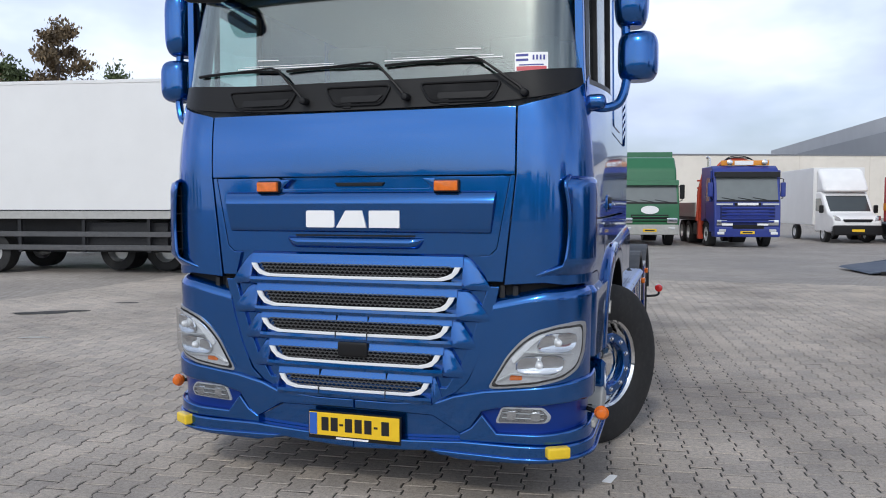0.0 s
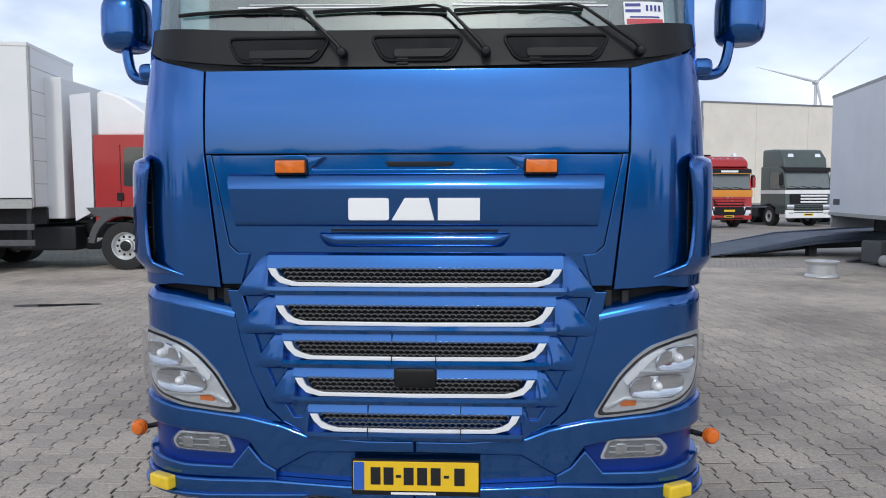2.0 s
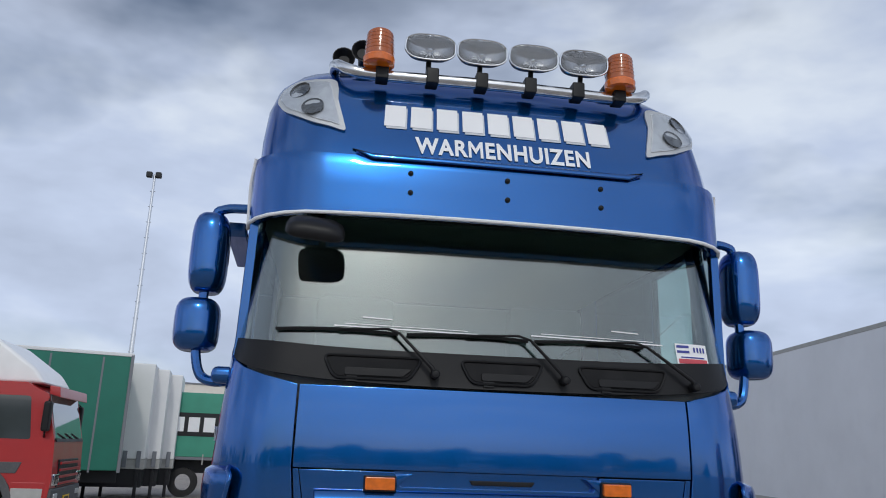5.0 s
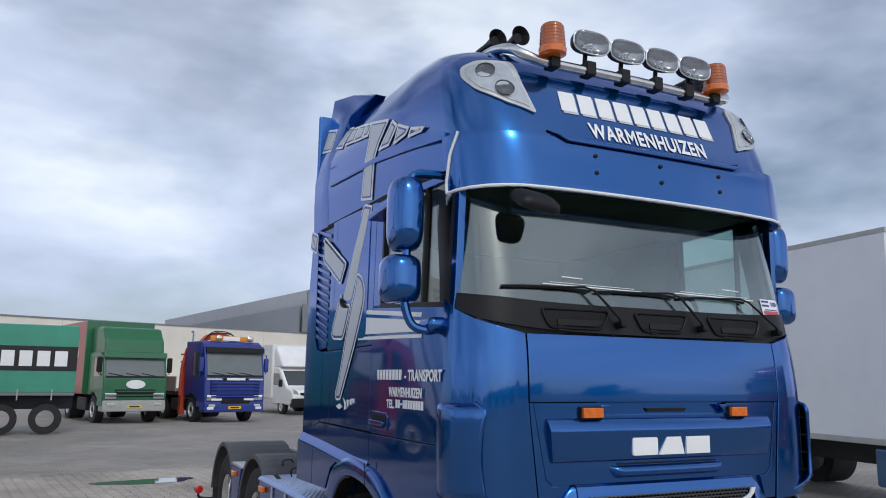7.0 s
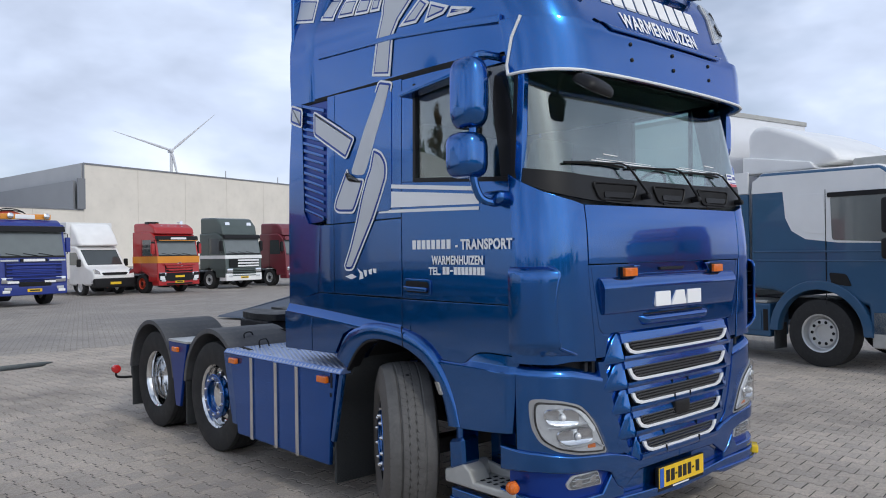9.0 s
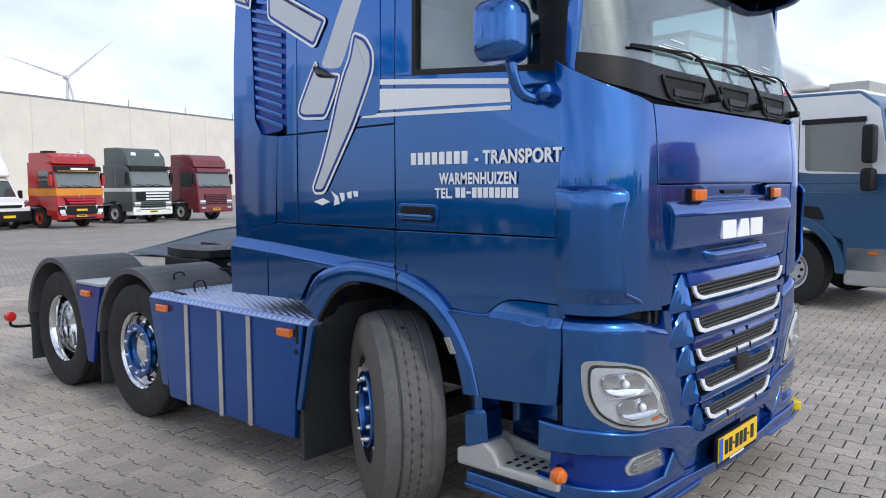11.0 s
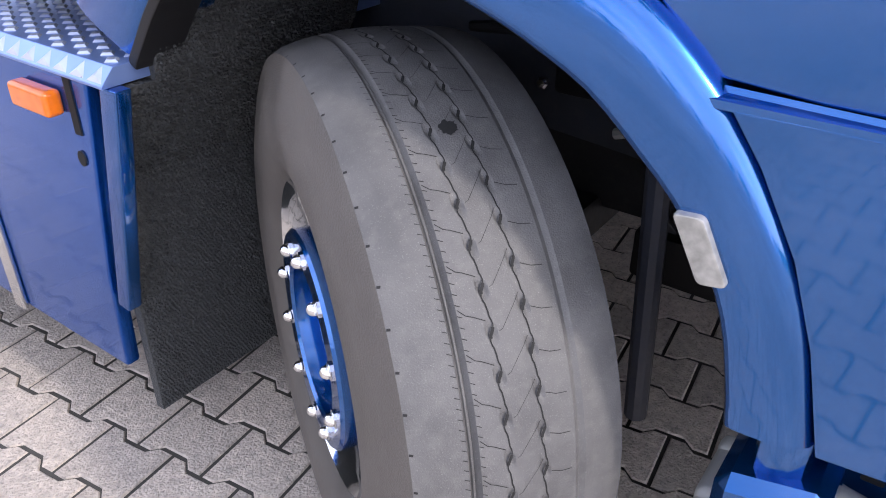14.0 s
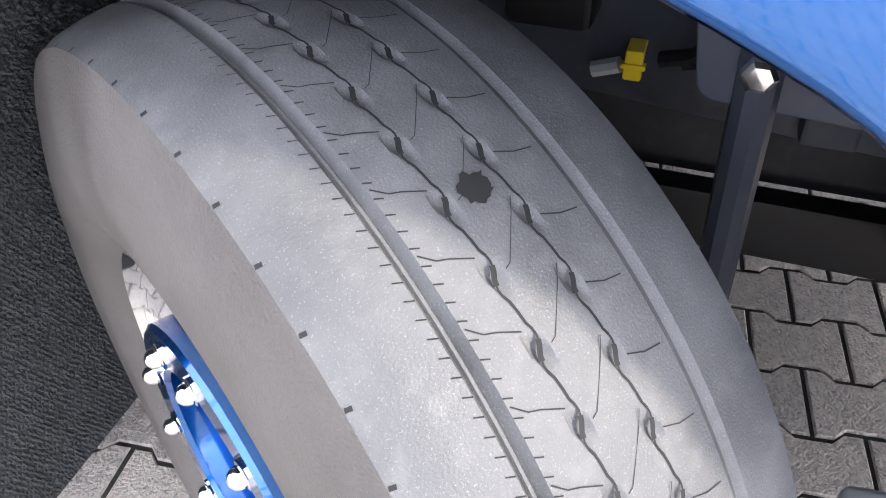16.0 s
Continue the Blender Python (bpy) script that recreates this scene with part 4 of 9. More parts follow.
glass_poly = [(s, 2.25 + 0.055 * abs(s / END) ** 4) for s in [-END + 0.02 + 2 * (END - 0.02) * i / 24 for i in range(25)]] + [(1.30, 2.95), (-1.30, 2.95)]
panel("windscreen", [glass_poly], front, WSGLASS, truck, "clear tinted windscreen", off=0.0, thick=0.006, r=0, cz=(2.35, 2.5, 2.65, 2.8))
for g in (-1, 1):
    side = (lambda q: q) if g > 0 else mirror
    panel("windscreen_pillar", [side([(1.27, 2.27), (END + 0.06, 2.16), (END + 0.05, 2.98), (1.27, 2.98)])], front, BLACKP, truck, off=0.006, thick=0.05, r=0.006, cz=(2.4, 2.6, 2.8))
panel("windscreen_top_band", [[(-1.3, 2.98), (1.3, 2.98), (1.3, 2.90), (-1.3, 2.90)]], front, BLACKP, truck, off=0.003, thick=0.012, r=0)
# wipers
for x0, x1, xp in ((-1.03, -0.48, -0.302), (-0.44, 0.14, 0.303), (0.17, 0.72, 0.945)):
    wiper = part("wiper_arm", tube([front(xp, 2.15, 0.045), front(xp - 0.02, 2.18, 0.055), front(x1 + 0.005, 2.325, 0.05), front(x1 - 0.05, 2.345, 0.035), front((x0 + x1) / 2, 2.335, 0.03)], [0.013, 0.009, 0.0065, 0.006, 0.005], 8), BLACKP, truck, "black windscreen wiper")
    part("wiper_blade", tube([front(x0 + (x1 - x0) * k / 8, 2.325 + 0.01 * math.sin(math.pi * k / 8), 0.016) for k in range(9)], 0.008, 6), BLACKP, wiper)
    part("wiper_pivot", revolve([(-0.02, 0.026), (0.03, 0.024), (0.036, 0.018), (0.038, 0.002)], 16, "y", Matrix.Translation(front(xp, 2.15, 0.03)) @ pose(0, 0, 0, 0, 0, 180) @ Matrix.Diagonal((0.8, 1, 0.8, 1))), BLACKP, wiper)
# stickers and scrolls on the glass
st = panel("sticker", [[(0.895, 2.25), (1.055, 2.25), (1.055, 2.36), (0.895, 2.36)]], front, VINYL, truck, "white sales sticker on the windscreen", off=0.004, thick=0.002, r=0)
BLUEV, REDV = mat("blue_print", (0.05, 0.06, 0.3), 0.5), mat("red_print", (0.6, 0.08, 0.1), 0.5)
panel("print_bar", [[(0.902, 2.34), (0.965, 2.34), (0.965, 2.352), (0.902, 2.352)]], front, BLUEV, st, off=0.006, thick=0.001, r=0)
panel("print_bar", [[(0.902, 2.315), (0.965, 2.315), (0.965, 2.327), (0.902, 2.327)]], front, BLUEV, st, off=0.006, thick=0.001, r=0)
for k in range(4):
    panel("print_bar", [[(0.985 + 0.016 * k, 2.32), (0.993 + 0.016 * k, 2.32), (0.993 + 0.016 * k, 2.345), (0.985 + 0.016 * k, 2.345)]], front, BLUEV, st, off=0.006, thick=0.001, r=0)
panel("print_bar", [[(0.905, 2.265), (1.048, 2.265), (1.048, 2.287), (0.905, 2.287)]], front, REDV, st, off=0.006, thick=0.001, r=0)
panel("print_bar", [[(0.92, 2.292), (1.035, 2.292), (1.035, 2.298), (0.92, 2.298)]], front, BLUEV, st, off=0.006, thick=0.001, r=0)
for x0, x1, name_x in ((-0.78, -0.10, -0.60), (0.16, 0.83, 0.62)):
    panel("glass_line", [[(x0, 2.352), (x1, 2.342), (x1, 2.348), (x0, 2.358)]], front, VINYL, truck, "thin white line on the windscreen", off=0.003, thick=0.001, r=0)
    panel("glass_line", [[(x0 + 0.05, 2.365), (x1 - 0.05, 2.357), (x1 - 0.05, 2.360), (x0 + 0.05, 2.368)]], front, VINYL, truck, off=0.003, thick=0.001, r=0)
    panel("script_bar", [[(name_x - 0.05, 2.397), (name_x + 0.09, 2.392), (name_x + 0.09, 2.397), (name_x - 0.05, 2.403)]], front, VINYL, truck, "white scroll on the glass drawn as a plain bar", off=0.003, thick=0.001, r=0)
# visor
vis = [(-END - 0.03, 3.17), (-0.80, 3.16), (-0.70, 3.13), (0.70, 3.13), (0.80, 3.16), (END + 0.03, 3.17), (END + 0.0, 2.84)] + [(s, 2.862 - 0.022 * abs(s / END) ** 3) for s in [END - 0.1 - 2 * (END - 0.1) * i / 20 for i in range(21)]] + [(-END, 2.84)]
panel("visor", [vis], brow, BLUE, truck, "deep blue sun visor with bright lower edge", off=0.03, thick=0.045, r=0.010, cz=(2.9, 3.0, 3.1))
edge = [brow(s, 2.862 - 0.022 * abs(s / END) ** 3 + (0.0), 0.034) for s in [-END + 2 * END * i / 40 for i in range(41)]]
for g in (-1, 1):
    ext = [brow(g * END, 2.84, 0.034), brow(g * (END + 0.0), 2.9, 0.034), brow(g * (END - 0.04), 3.05, 0.034), brow(g * (END - 0.10), 3.17, 0.034)]
    edge = (list(reversed(ext)) + edge) if g < 0 else (edge + ext)
part("visor_trim", tube(edge, 0.009, 8), VINYL, truck, "white edging along the visor")
for x in (-0.507, 0.018, 0.543):
    for z in (2.978, 3.075):
        part("visor_screw", revolve([(0.0, 0.013), (0.006, 0.012), (0.010, 0.006), (0.011, 0.001)], 12, "y", Matrix.Translation(brow(x, z, 0.03)) @ pose(0, 0, 0, 0, 0, 180)), BLACKP, truck)

# ---- roof ----
BULGE = [(2.9, 0.045), (3.58, 0.045), (3.65, 0.03), (3.75, 0.02)]      # how far the roof sides swell behind the brow


def ring_at(z, n_front=22):
    w, d = lerp(W_ROOF, z), lerp(D_ROOF, z)
    pts = []
    ss = [END * (i / n_front) for i in range(n_front + 1)]
    right = [brow(s, z) for s in ss]
    y0 = right[-1].y
    rear = 2.66
    wide = lambda y: lerp([(0, w), (0.9, w + lerp(BULGE, z)), (3, w + 1.1 * lerp(BULGE, z))], y)
    right += [Vector((wide(y0 + (rear - y0) * k / 8), y0 + (rear - y0) * k / 8, z)) for k in range(1, 9)]
    left = [Vector((-p.x, p.y, p.z)) for p in reversed(right[1:])]
    return left + right


def wing_x(z):
    """Half width of the wings at the back of the roof."""
    return lerp([(2.99, 1.228), (3.3, 1.238), (3.5, 1.228), (3.65, 1.196), (3.8, 1.158), (3.99, 1.115), (4.14, 1.095)], z)


WING_FRONT = [(2.99, 2.30), (3.5, 2.30), (3.8, 2.20), (3.90, 2.08), (3.97, 1.92)]
levels = [2.99, 3.08, 3.17, 3.3, 3.4, 3.5, 3.58, 3.65, 3.70, 3.75, 3.80, 3.85, 3.89, 3.92, 3.96, 4.0, 4.03]
bm = loft([ring_at(z) for z in levels], False, False)
n = len(ring_at(3.0))
bm.verts.ensure_lookup_table()
last = [bm.verts[(len(levels) - 1) * n + i] for i in range(n)]
bm.faces.new(last)
roof = part("roof", bm, BLUE, truck, "high blue cab roof with curved brow", 0.5)
# recessed forehead field edge and lower lip
panel("brow_lip", [[(-0.80, 3.175), (-0.71, 3.135), (0.71, 3.135), (0.80, 3.175), (0.70, 3.165), (-0.70, 3.165)]], brow, BLUE, truck, off=0.05, thick=0.06, r=0.012, seg=3)
# shadow line along the brow lip, drawn as a black strip
panel("brow_shade_strip", [[(-0.82, 3.20), (-0.68, 3.15), (0.68, 3.15), (0.82, 3.20), (0.68, 3.172), (-0.68, 3.172)]], brow, DARK, truck, off=0.012, thick=0.02, r=0)
for g in (-1, 1):
    side = (lambda q: q) if g > 0 else mirror
    # roof corner lamps
    rl = [(0.855, 3.30), (1.01, 3.345), (1.14, 3.43), (1.20, 3.52), (1.205, 3.60), (1.13, 3.645), (0.97, 3.645), (0.925, 3.50)]
    tl = panel("roof_lamp", [side(rounded(rl, 0.03))], brow, SILVER, truck, "silver-framed clear lamp in the roof corner", off=0.012, thick=0.03, r=0.006, cz=(3.4, 3.5, 3.6))
    panel("roof_lamp_bowl", [side(rounded(inset(rl, 0.023), 0.02))], brow, HLBOWL, tl, off=0.016, thick=0.02, r=0, cz=(3.4, 3.5, 3.6))
    for cx, cz in ((1.09, 3.56), (1.02, 3.44)):
        c = brow(g * cx, cz, 0.016)
        nn = (brow(g * cx, cz, 0.1) - brow(g * cx, cz, 0)).normalized()
        nn = Vector((nn.x, nn.y, 0.45)).normalized()
        part("spot_reflector", revolve([(0.0, 0.056), (0.008, 0.056), (-0.004, 0.048), (0.003, 0.012), (0.006, 0.001)], 20, "x", Matrix.Translation(c) @ nn.to_track_quat("X", "Z").to_matrix().to_4x4()), LAMPGLASS, tl)
    panel("roof_lamp_lens", [side(rounded(inset(rl, 0.026), 0.02))], brow, LENS, tl, off=0.024, thick=0.003, r=0, cz=(3.4, 3.5, 3.6))
    # rear side wings of the roof
    rows = []
    for z_, zr in ((2.99, 2.99), (3.2, 3.2), (3.4, 3.4), (3.55, 3.57), (3.65, 3.69), (3.75, 3.81), (3.85, 3.94), (3.92, 4.05), (3.955, 4.125), (3.97, 4.14)):
        xo, xr, yf = wing_x(z_) - 0.09 * max(z_ - 3.85, 0) / 0.12, wing_x(zr), lerp(WING_FRONT, z_)
        zm, ym = z_ + (zr - z_) * 0.62, yf + (2.665 - yf) * 0.5
        rows.append([(g * xr, 2.665, zr), (g * (xr + xo) / 2, ym, zm), (g * xo, yf + 0.05, z_), (g * (xo - 0.02), yf, z_), (g * (xo - 0.22), yf + 0.02, z_), (g * (xr - 0.10), ym, zm), (g * (xr - 0.10), 2.665, zr)])
    part("roof_side_wing", loft(rows, True, True), BLUE, truck, "side wing at the back of the roof", 0.5)
part("roof_air_deflector", prism([(2.62, 3.88), (2.0, 3.90), (2.3, 4.01), (2.62, 4.09), (2.64, 3.93)], -1.0, 1.0, "x", 0.012), BLUE, truck)

# roof writing: the owner's name as plain blocks, the town in letters
text_on("roof_writing", "WARMENHUIZEN", 0.135, brow, 0.02, 3.205, 0.006, VINYL, truck, "white block lettering on the roof front", 0.86)
for k in range(9):
    x0 = -0.655 + 0.1475 * k
    panel("name_block", [[(x0, 3.358), (x0 + 0.118, 3.358), (x0 + 0.118, 3.490), (x0, 3.490)]], brow, VINYL, truck, "plain white block of the roof lettering", off=0.006, thick=0.004, r=0, cz=(3.4, 3.44))
    panel("name_block_shadow", [[(x0 + 0.012, 3.344), (x0 + 0.127, 3.344), (x0 + 0.127, 3.476), (x0 + 0.012, 3.476)]], brow, GREYV, truck, off=0.004, thick=0.003, r=0, cz=(3.4, 3.44))

# light bar with lamps, beacons and horns
LB_Y, LB_Z = 0.19, 3.655
path = [(-0.83, 0.62, 3.80), (-0.845, 0.42, 3.775), (-0.83, 0.27, 3.73), (-0.76, 0.20, 3.675), (-0.62, LB_Y, LB_Z), (0, LB_Y - 0.015, LB_Z), (0.62, LB_Y, LB_Z), (0.76, 0.20, 3.675), (0.83, 0.27, 3.73), (0.845, 0.42, 3.775), (0.83, 0.62, 3.80)]
lb = part("light_bar", tube(smooth_path(path, 5), 0.030, 14), STEEL, truck, "polished steel roof light bar")
for x in (-0.60, -0.345, -0.09, 0.165, 0.42, 0.645):
    part("bar_clamp", box(x - 0.032, x + 0.032, LB_Y - 0.05, LB_Y + 0.04, LB_Z - 0.035, LB_Z + 0.05, 0.008), BLACKP, lb)
for x in (-0.62, 0.645):
    bc = part("beacon", revolve([(0.0, 0.064), (0.036, 0.066), (0.04, 0.065), (0.05, 0.065), (0.165, 0.058), (0.178, 0.050), (0.182, 0.01)], 24, "z", pose(x, 0.15, 3.70) @ Matrix.Diagonal((1.16, 1.16, 0.95, 1))), BEACON, lb, "orange rotating beacon")
    part("beacon_base", revolve([(-0.02, 0.05), (-0.01, 0.068), (0.022, 0.070), (0.03, 0.066)], 24, "z", pose(x, 0.15, 3.70) @ Matrix.Diagonal((1.16, 1.16, 0.95, 1))), AMBER, bc)
    for k in range(5):
        part("beacon_rib", revolve([(0.058 + 0.022 * k, 0.0638 - 0.0013 * k), (0.062 + 0.022 * k, 0.0655 - 0.0013 * k), (0.066 + 0.022 * k, 0.0634 - 0.0013 * k)], 24, "z", pose(x, 0.15, 3.70) @ Matrix.Diagonal((1.16, 1.16, 0.95, 1))), BEACON, bc)
for x in (-0.365, -0.098, 0.172, 0.44):
    outline = [(x + 0.128 * math.copysign(abs(math.cos(q)) ** 0.62, math.cos(q)), 0.066 * math.copysign(abs(math.sin(q)) ** 0.66, math.sin(q)) * (1 - 0.10 * math.cos(q) ** 2)) for q in [2 * math.pi * j / 36 for j in range(36)]]
    mm = pose(0, 0.15, 3.806, 6, 0, 0)
    sl = part("spot_lamp", loft([[mm @ Vector((x + (p[0] - x) * k_, d_, p[1] * k_)) for p in outline] for k_, d_ in ((1.0, -0.030), (1.0, -0.012), (0.88, 0.025), (0.6, 0.055), (0.05, 0.06))], True, False), BLACKP, lb, "wide clear spot lamp")
    part("spot_rim", tube([mm @ Vector((p[0], -0.032, p[1])) for p in outline + outline[:2]], 0.0055, 8), CHROME, sl)
    inner = [((p[0] - x) * 0.95 + x, p[1] * 0.92) for p in outline]
    dish = loft([[(x + (p[0] - x) * k_, d_, p[1] * k_) for p in inner] for k_, d_ in ((1.04, -0.034), (0.92, -0.016), (0.72, 0.002), (0.45, 0.012), (0.02, 0.016))], True, False)
    bmesh.ops.transform(dish, matrix=mm, verts=dish.verts)
    part("spot_mirror", dish, SPOTIN, sl)
    # white strokes paint the glints in the lower half of the reflector
    for k_ in range(9):
        q = math.pi * (0.1 + 0.1 * k_)
        r0, r1 = 0.028, 0.040 + 0.012 * (k_ % 2)
        part("reflector_glint", tube([mm @ Vector((x + r0 * math.cos(q), -0.006, -0.012 - 0.6 * r0 * math.sin(q))), mm @ Vector((x + 1.2 * r1 * math.cos(q), -0.016, -0.012 - 0.7 * r1 * math.sin(q)))], 0.0026, 5), BOWL, sl)
    part("spot_bulb", revolve([(0.0, 0.026), (0.008, 0.022), (0.020, 0.012), (0.024, 0.002)], 20, "y", mm @ Matrix.Translation((x, -0.012, -0.012)) @ pose(0, 0, 0, 0, 0, 180)), CHROME, sl)
    part("spot_lens", prism(inner, -0.040, -0.037, "y", 0, 2, mm), LENS, sl)
    part("spot_foot", tube([(x, 0.19, 3.69), (x, 0.18, 3.765)], 0.014, 8), BLACKP, sl)
for x in (-0.80, -0.70, 0.70, 0.80):
    part("roof_horn", revolve([(0.42, 0.018), (0.12, 0.022), (0.04, 0.034), (0.0, 0.062), (0.0, 0.057), (0.035, 0.03)], 20, "y", pose(x, 0.46 if abs(x) > 0.75 else 0.36, 3.875)), BLACKP, lb, "dark trumpet horn on the roof")

# ---- cab flanks ----
REFLECT = mat("reflector_glass", (0.30, 0.295, 0.27), 0.2, 0.2, 0.25, 60, coat=0.6)
ARCH_IN = [(0.803, 0.745), (0.812, 0.80), (0.84, 0.905), (0.897, 0.997), (0.956, 1.056), (1.02, 1.111), (1.08, 1.143), (1.147, 1.172), (1.25, 1.203), (1.42, 1.225), (1.56, 1.222), (1.67, 1.188), (1.77, 1.11), (1.862, 0.995)]
ARCH_OUT = [(0.703, 0.750), (0.738, 0.89), (0.777, 0.985), (0.829, 1.073), (0.889, 1.145), (0.97, 1.215), (1.062, 1.266), (1.183, 1.303), (1.30, 1.322), (1.545, 1.337), (1.74, 1.306), (1.906, 1.231), (2.022, 1.075)]
ARCH_IN = [tuple(p[:2]) for p in smooth_path([(y_, z_, 0) for y_, z_ in ARCH_IN], 3)]
ARCH_OUT = [tuple(p[:2]) for p in smooth_path([(y_, z_, 0) for y_, z_ in ARCH_OUT], 3)]
YC, ZC = (0.4, 0.6, 0.8, 0.95), (1.3, 1.75, 2.0, 2.3, 2.6)
GFX = [
    ("boom", [(1.50, 3.01), (1.58, 2.87), (1.69, 2.70), (1.80, 2.50), (1.85, 2.41), (1.83, 2.36), (1.74, 2.34), (1.65, 2.34), (1.60, 2.41), (1.50, 2.62), (1.41, 2.79), (1.34, 2.97)]),
    ("stick", [(1.56, 2.55), (1.46, 2.51), (1.40, 2.43), (1.40, 2.33), (1.46, 2.21), (1.55, 2.05), (1.68, 1.87), (1.81, 1.69), (1.90, 1.69), (1.92, 1.73), (1.84, 1.87), (1.76, 2.05), (1.70, 2.22), (1.64, 2.35), (1.60, 2.41)]),
    ("dipper", [(1.86, 2.44), (1.93, 2.34), (2.02, 2.20), (2.03, 2.14), (1.98, 2.11), (1.78, 2.10), (1.74, 2.16), (1.69, 2.25), (1.65, 2.34), (1.84, 2.36)]),
    ("band", [(2.30, 2.91), (1.76, 2.64), (1.87, 2.49), (2.30, 2.715)]),
    ("band", [(2.62, 3.00), (2.45, 2.945), (2.46, 2.79), (2.64, 2.853)]),
]
GFX_BARS = [
    [(1.38, 2.28), (0.55, 2.21), (0.56, 2.185), (1.40, 2.255)],
    [(1.41, 2.235), (0.55, 2.165), (0.54, 2.105), (1.48, 2.125)],
    [(1.49, 2.11), (0.54, 2.09), (0.54, 2.07), (1.50, 2.09)],
    [(1.91, 1.65), (1.83, 1.67), (1.77, 1.65), (1.84, 1.63)],
    [(1.76, 1.71), (1.70, 1.68), (1.69, 1.64), (1.74, 1.63), (1.73, 1.67)],
    [(1.69, 1.70), (1.65, 1.70), (1.65, 1.66), (1.67, 1.65)],
    [(1.63, 1.70), (1.59, 1.71), (1.59, 1.67), (1.62, 1.67)],
    [(1.58, 1.71), (1.54, 1.71), (1.54, 1.68), (1.57, 1.68)],
]
GFX_ROOF = [
    ("arm", [(1.47, 3.587), (1.12, 3.500), (1.28, 3.371), (1.34, 3.285), (1.39, 3.016), (1.59, 3.050), (1.52, 3.305), (1.47, 3.455)]),
    ("tail", [(2.28, 3.79), (2.06, 3.735), (2.08, 3.555), (2.27, 3.60)]),
    ("rung", [(2.00, 3.705), (1.81, 3.664), (1.82, 3.531), (2.02, 3.559)]),
    ("rung", [(1.78, 3.658), (1.61, 3.619), (1.63, 3.502), (1.80, 3.525)]),
    ("rung", [(1.60, 3.611), (1.49, 3.591), (1.50, 3.487), (1.61, 3.501)]),
    ("rung", [(1.06, 3.476), (0.97, 3.415), (1.10, 3.311), (1.28, 3.324)]),
    ("rung", [(0.96, 3.420), (0.79, 3.351), (0.84, 3.309), (1.02, 3.294)]),
    ("rung", [(0.77, 3.343), (0.59, 3.296), (0.63, 3.274), (0.81, 3.283)]),
]


def evenly(pts, n):
    """Points at equal steps along an outline."""
    p = [Vector((y_, z_)) for y_, z_ in pts]
    run = [0.0]
    for a_, b_ in zip(p, p[1:]):
        run.append(run[-1] + (b_ - a_).length)
    ys, zs = list(zip(run, [q.x for q in p])), list(zip(run, [q.y for q in p]))
    return [(lerp(ys, run[-1] * i / (n - 1)), lerp(zs, run[-1] * i / (n - 1))) for i in range(n)]


def roof_side(g):
    def f(y, z, off=0.0):
        w = lerp(W_ROOF, z) + lerp(BULGE, z) * lerp([(0, 0.0), (0.9, 1.0), (3, 1.1)], y)
        return Vector((g * (w + off), y, z))
    return f


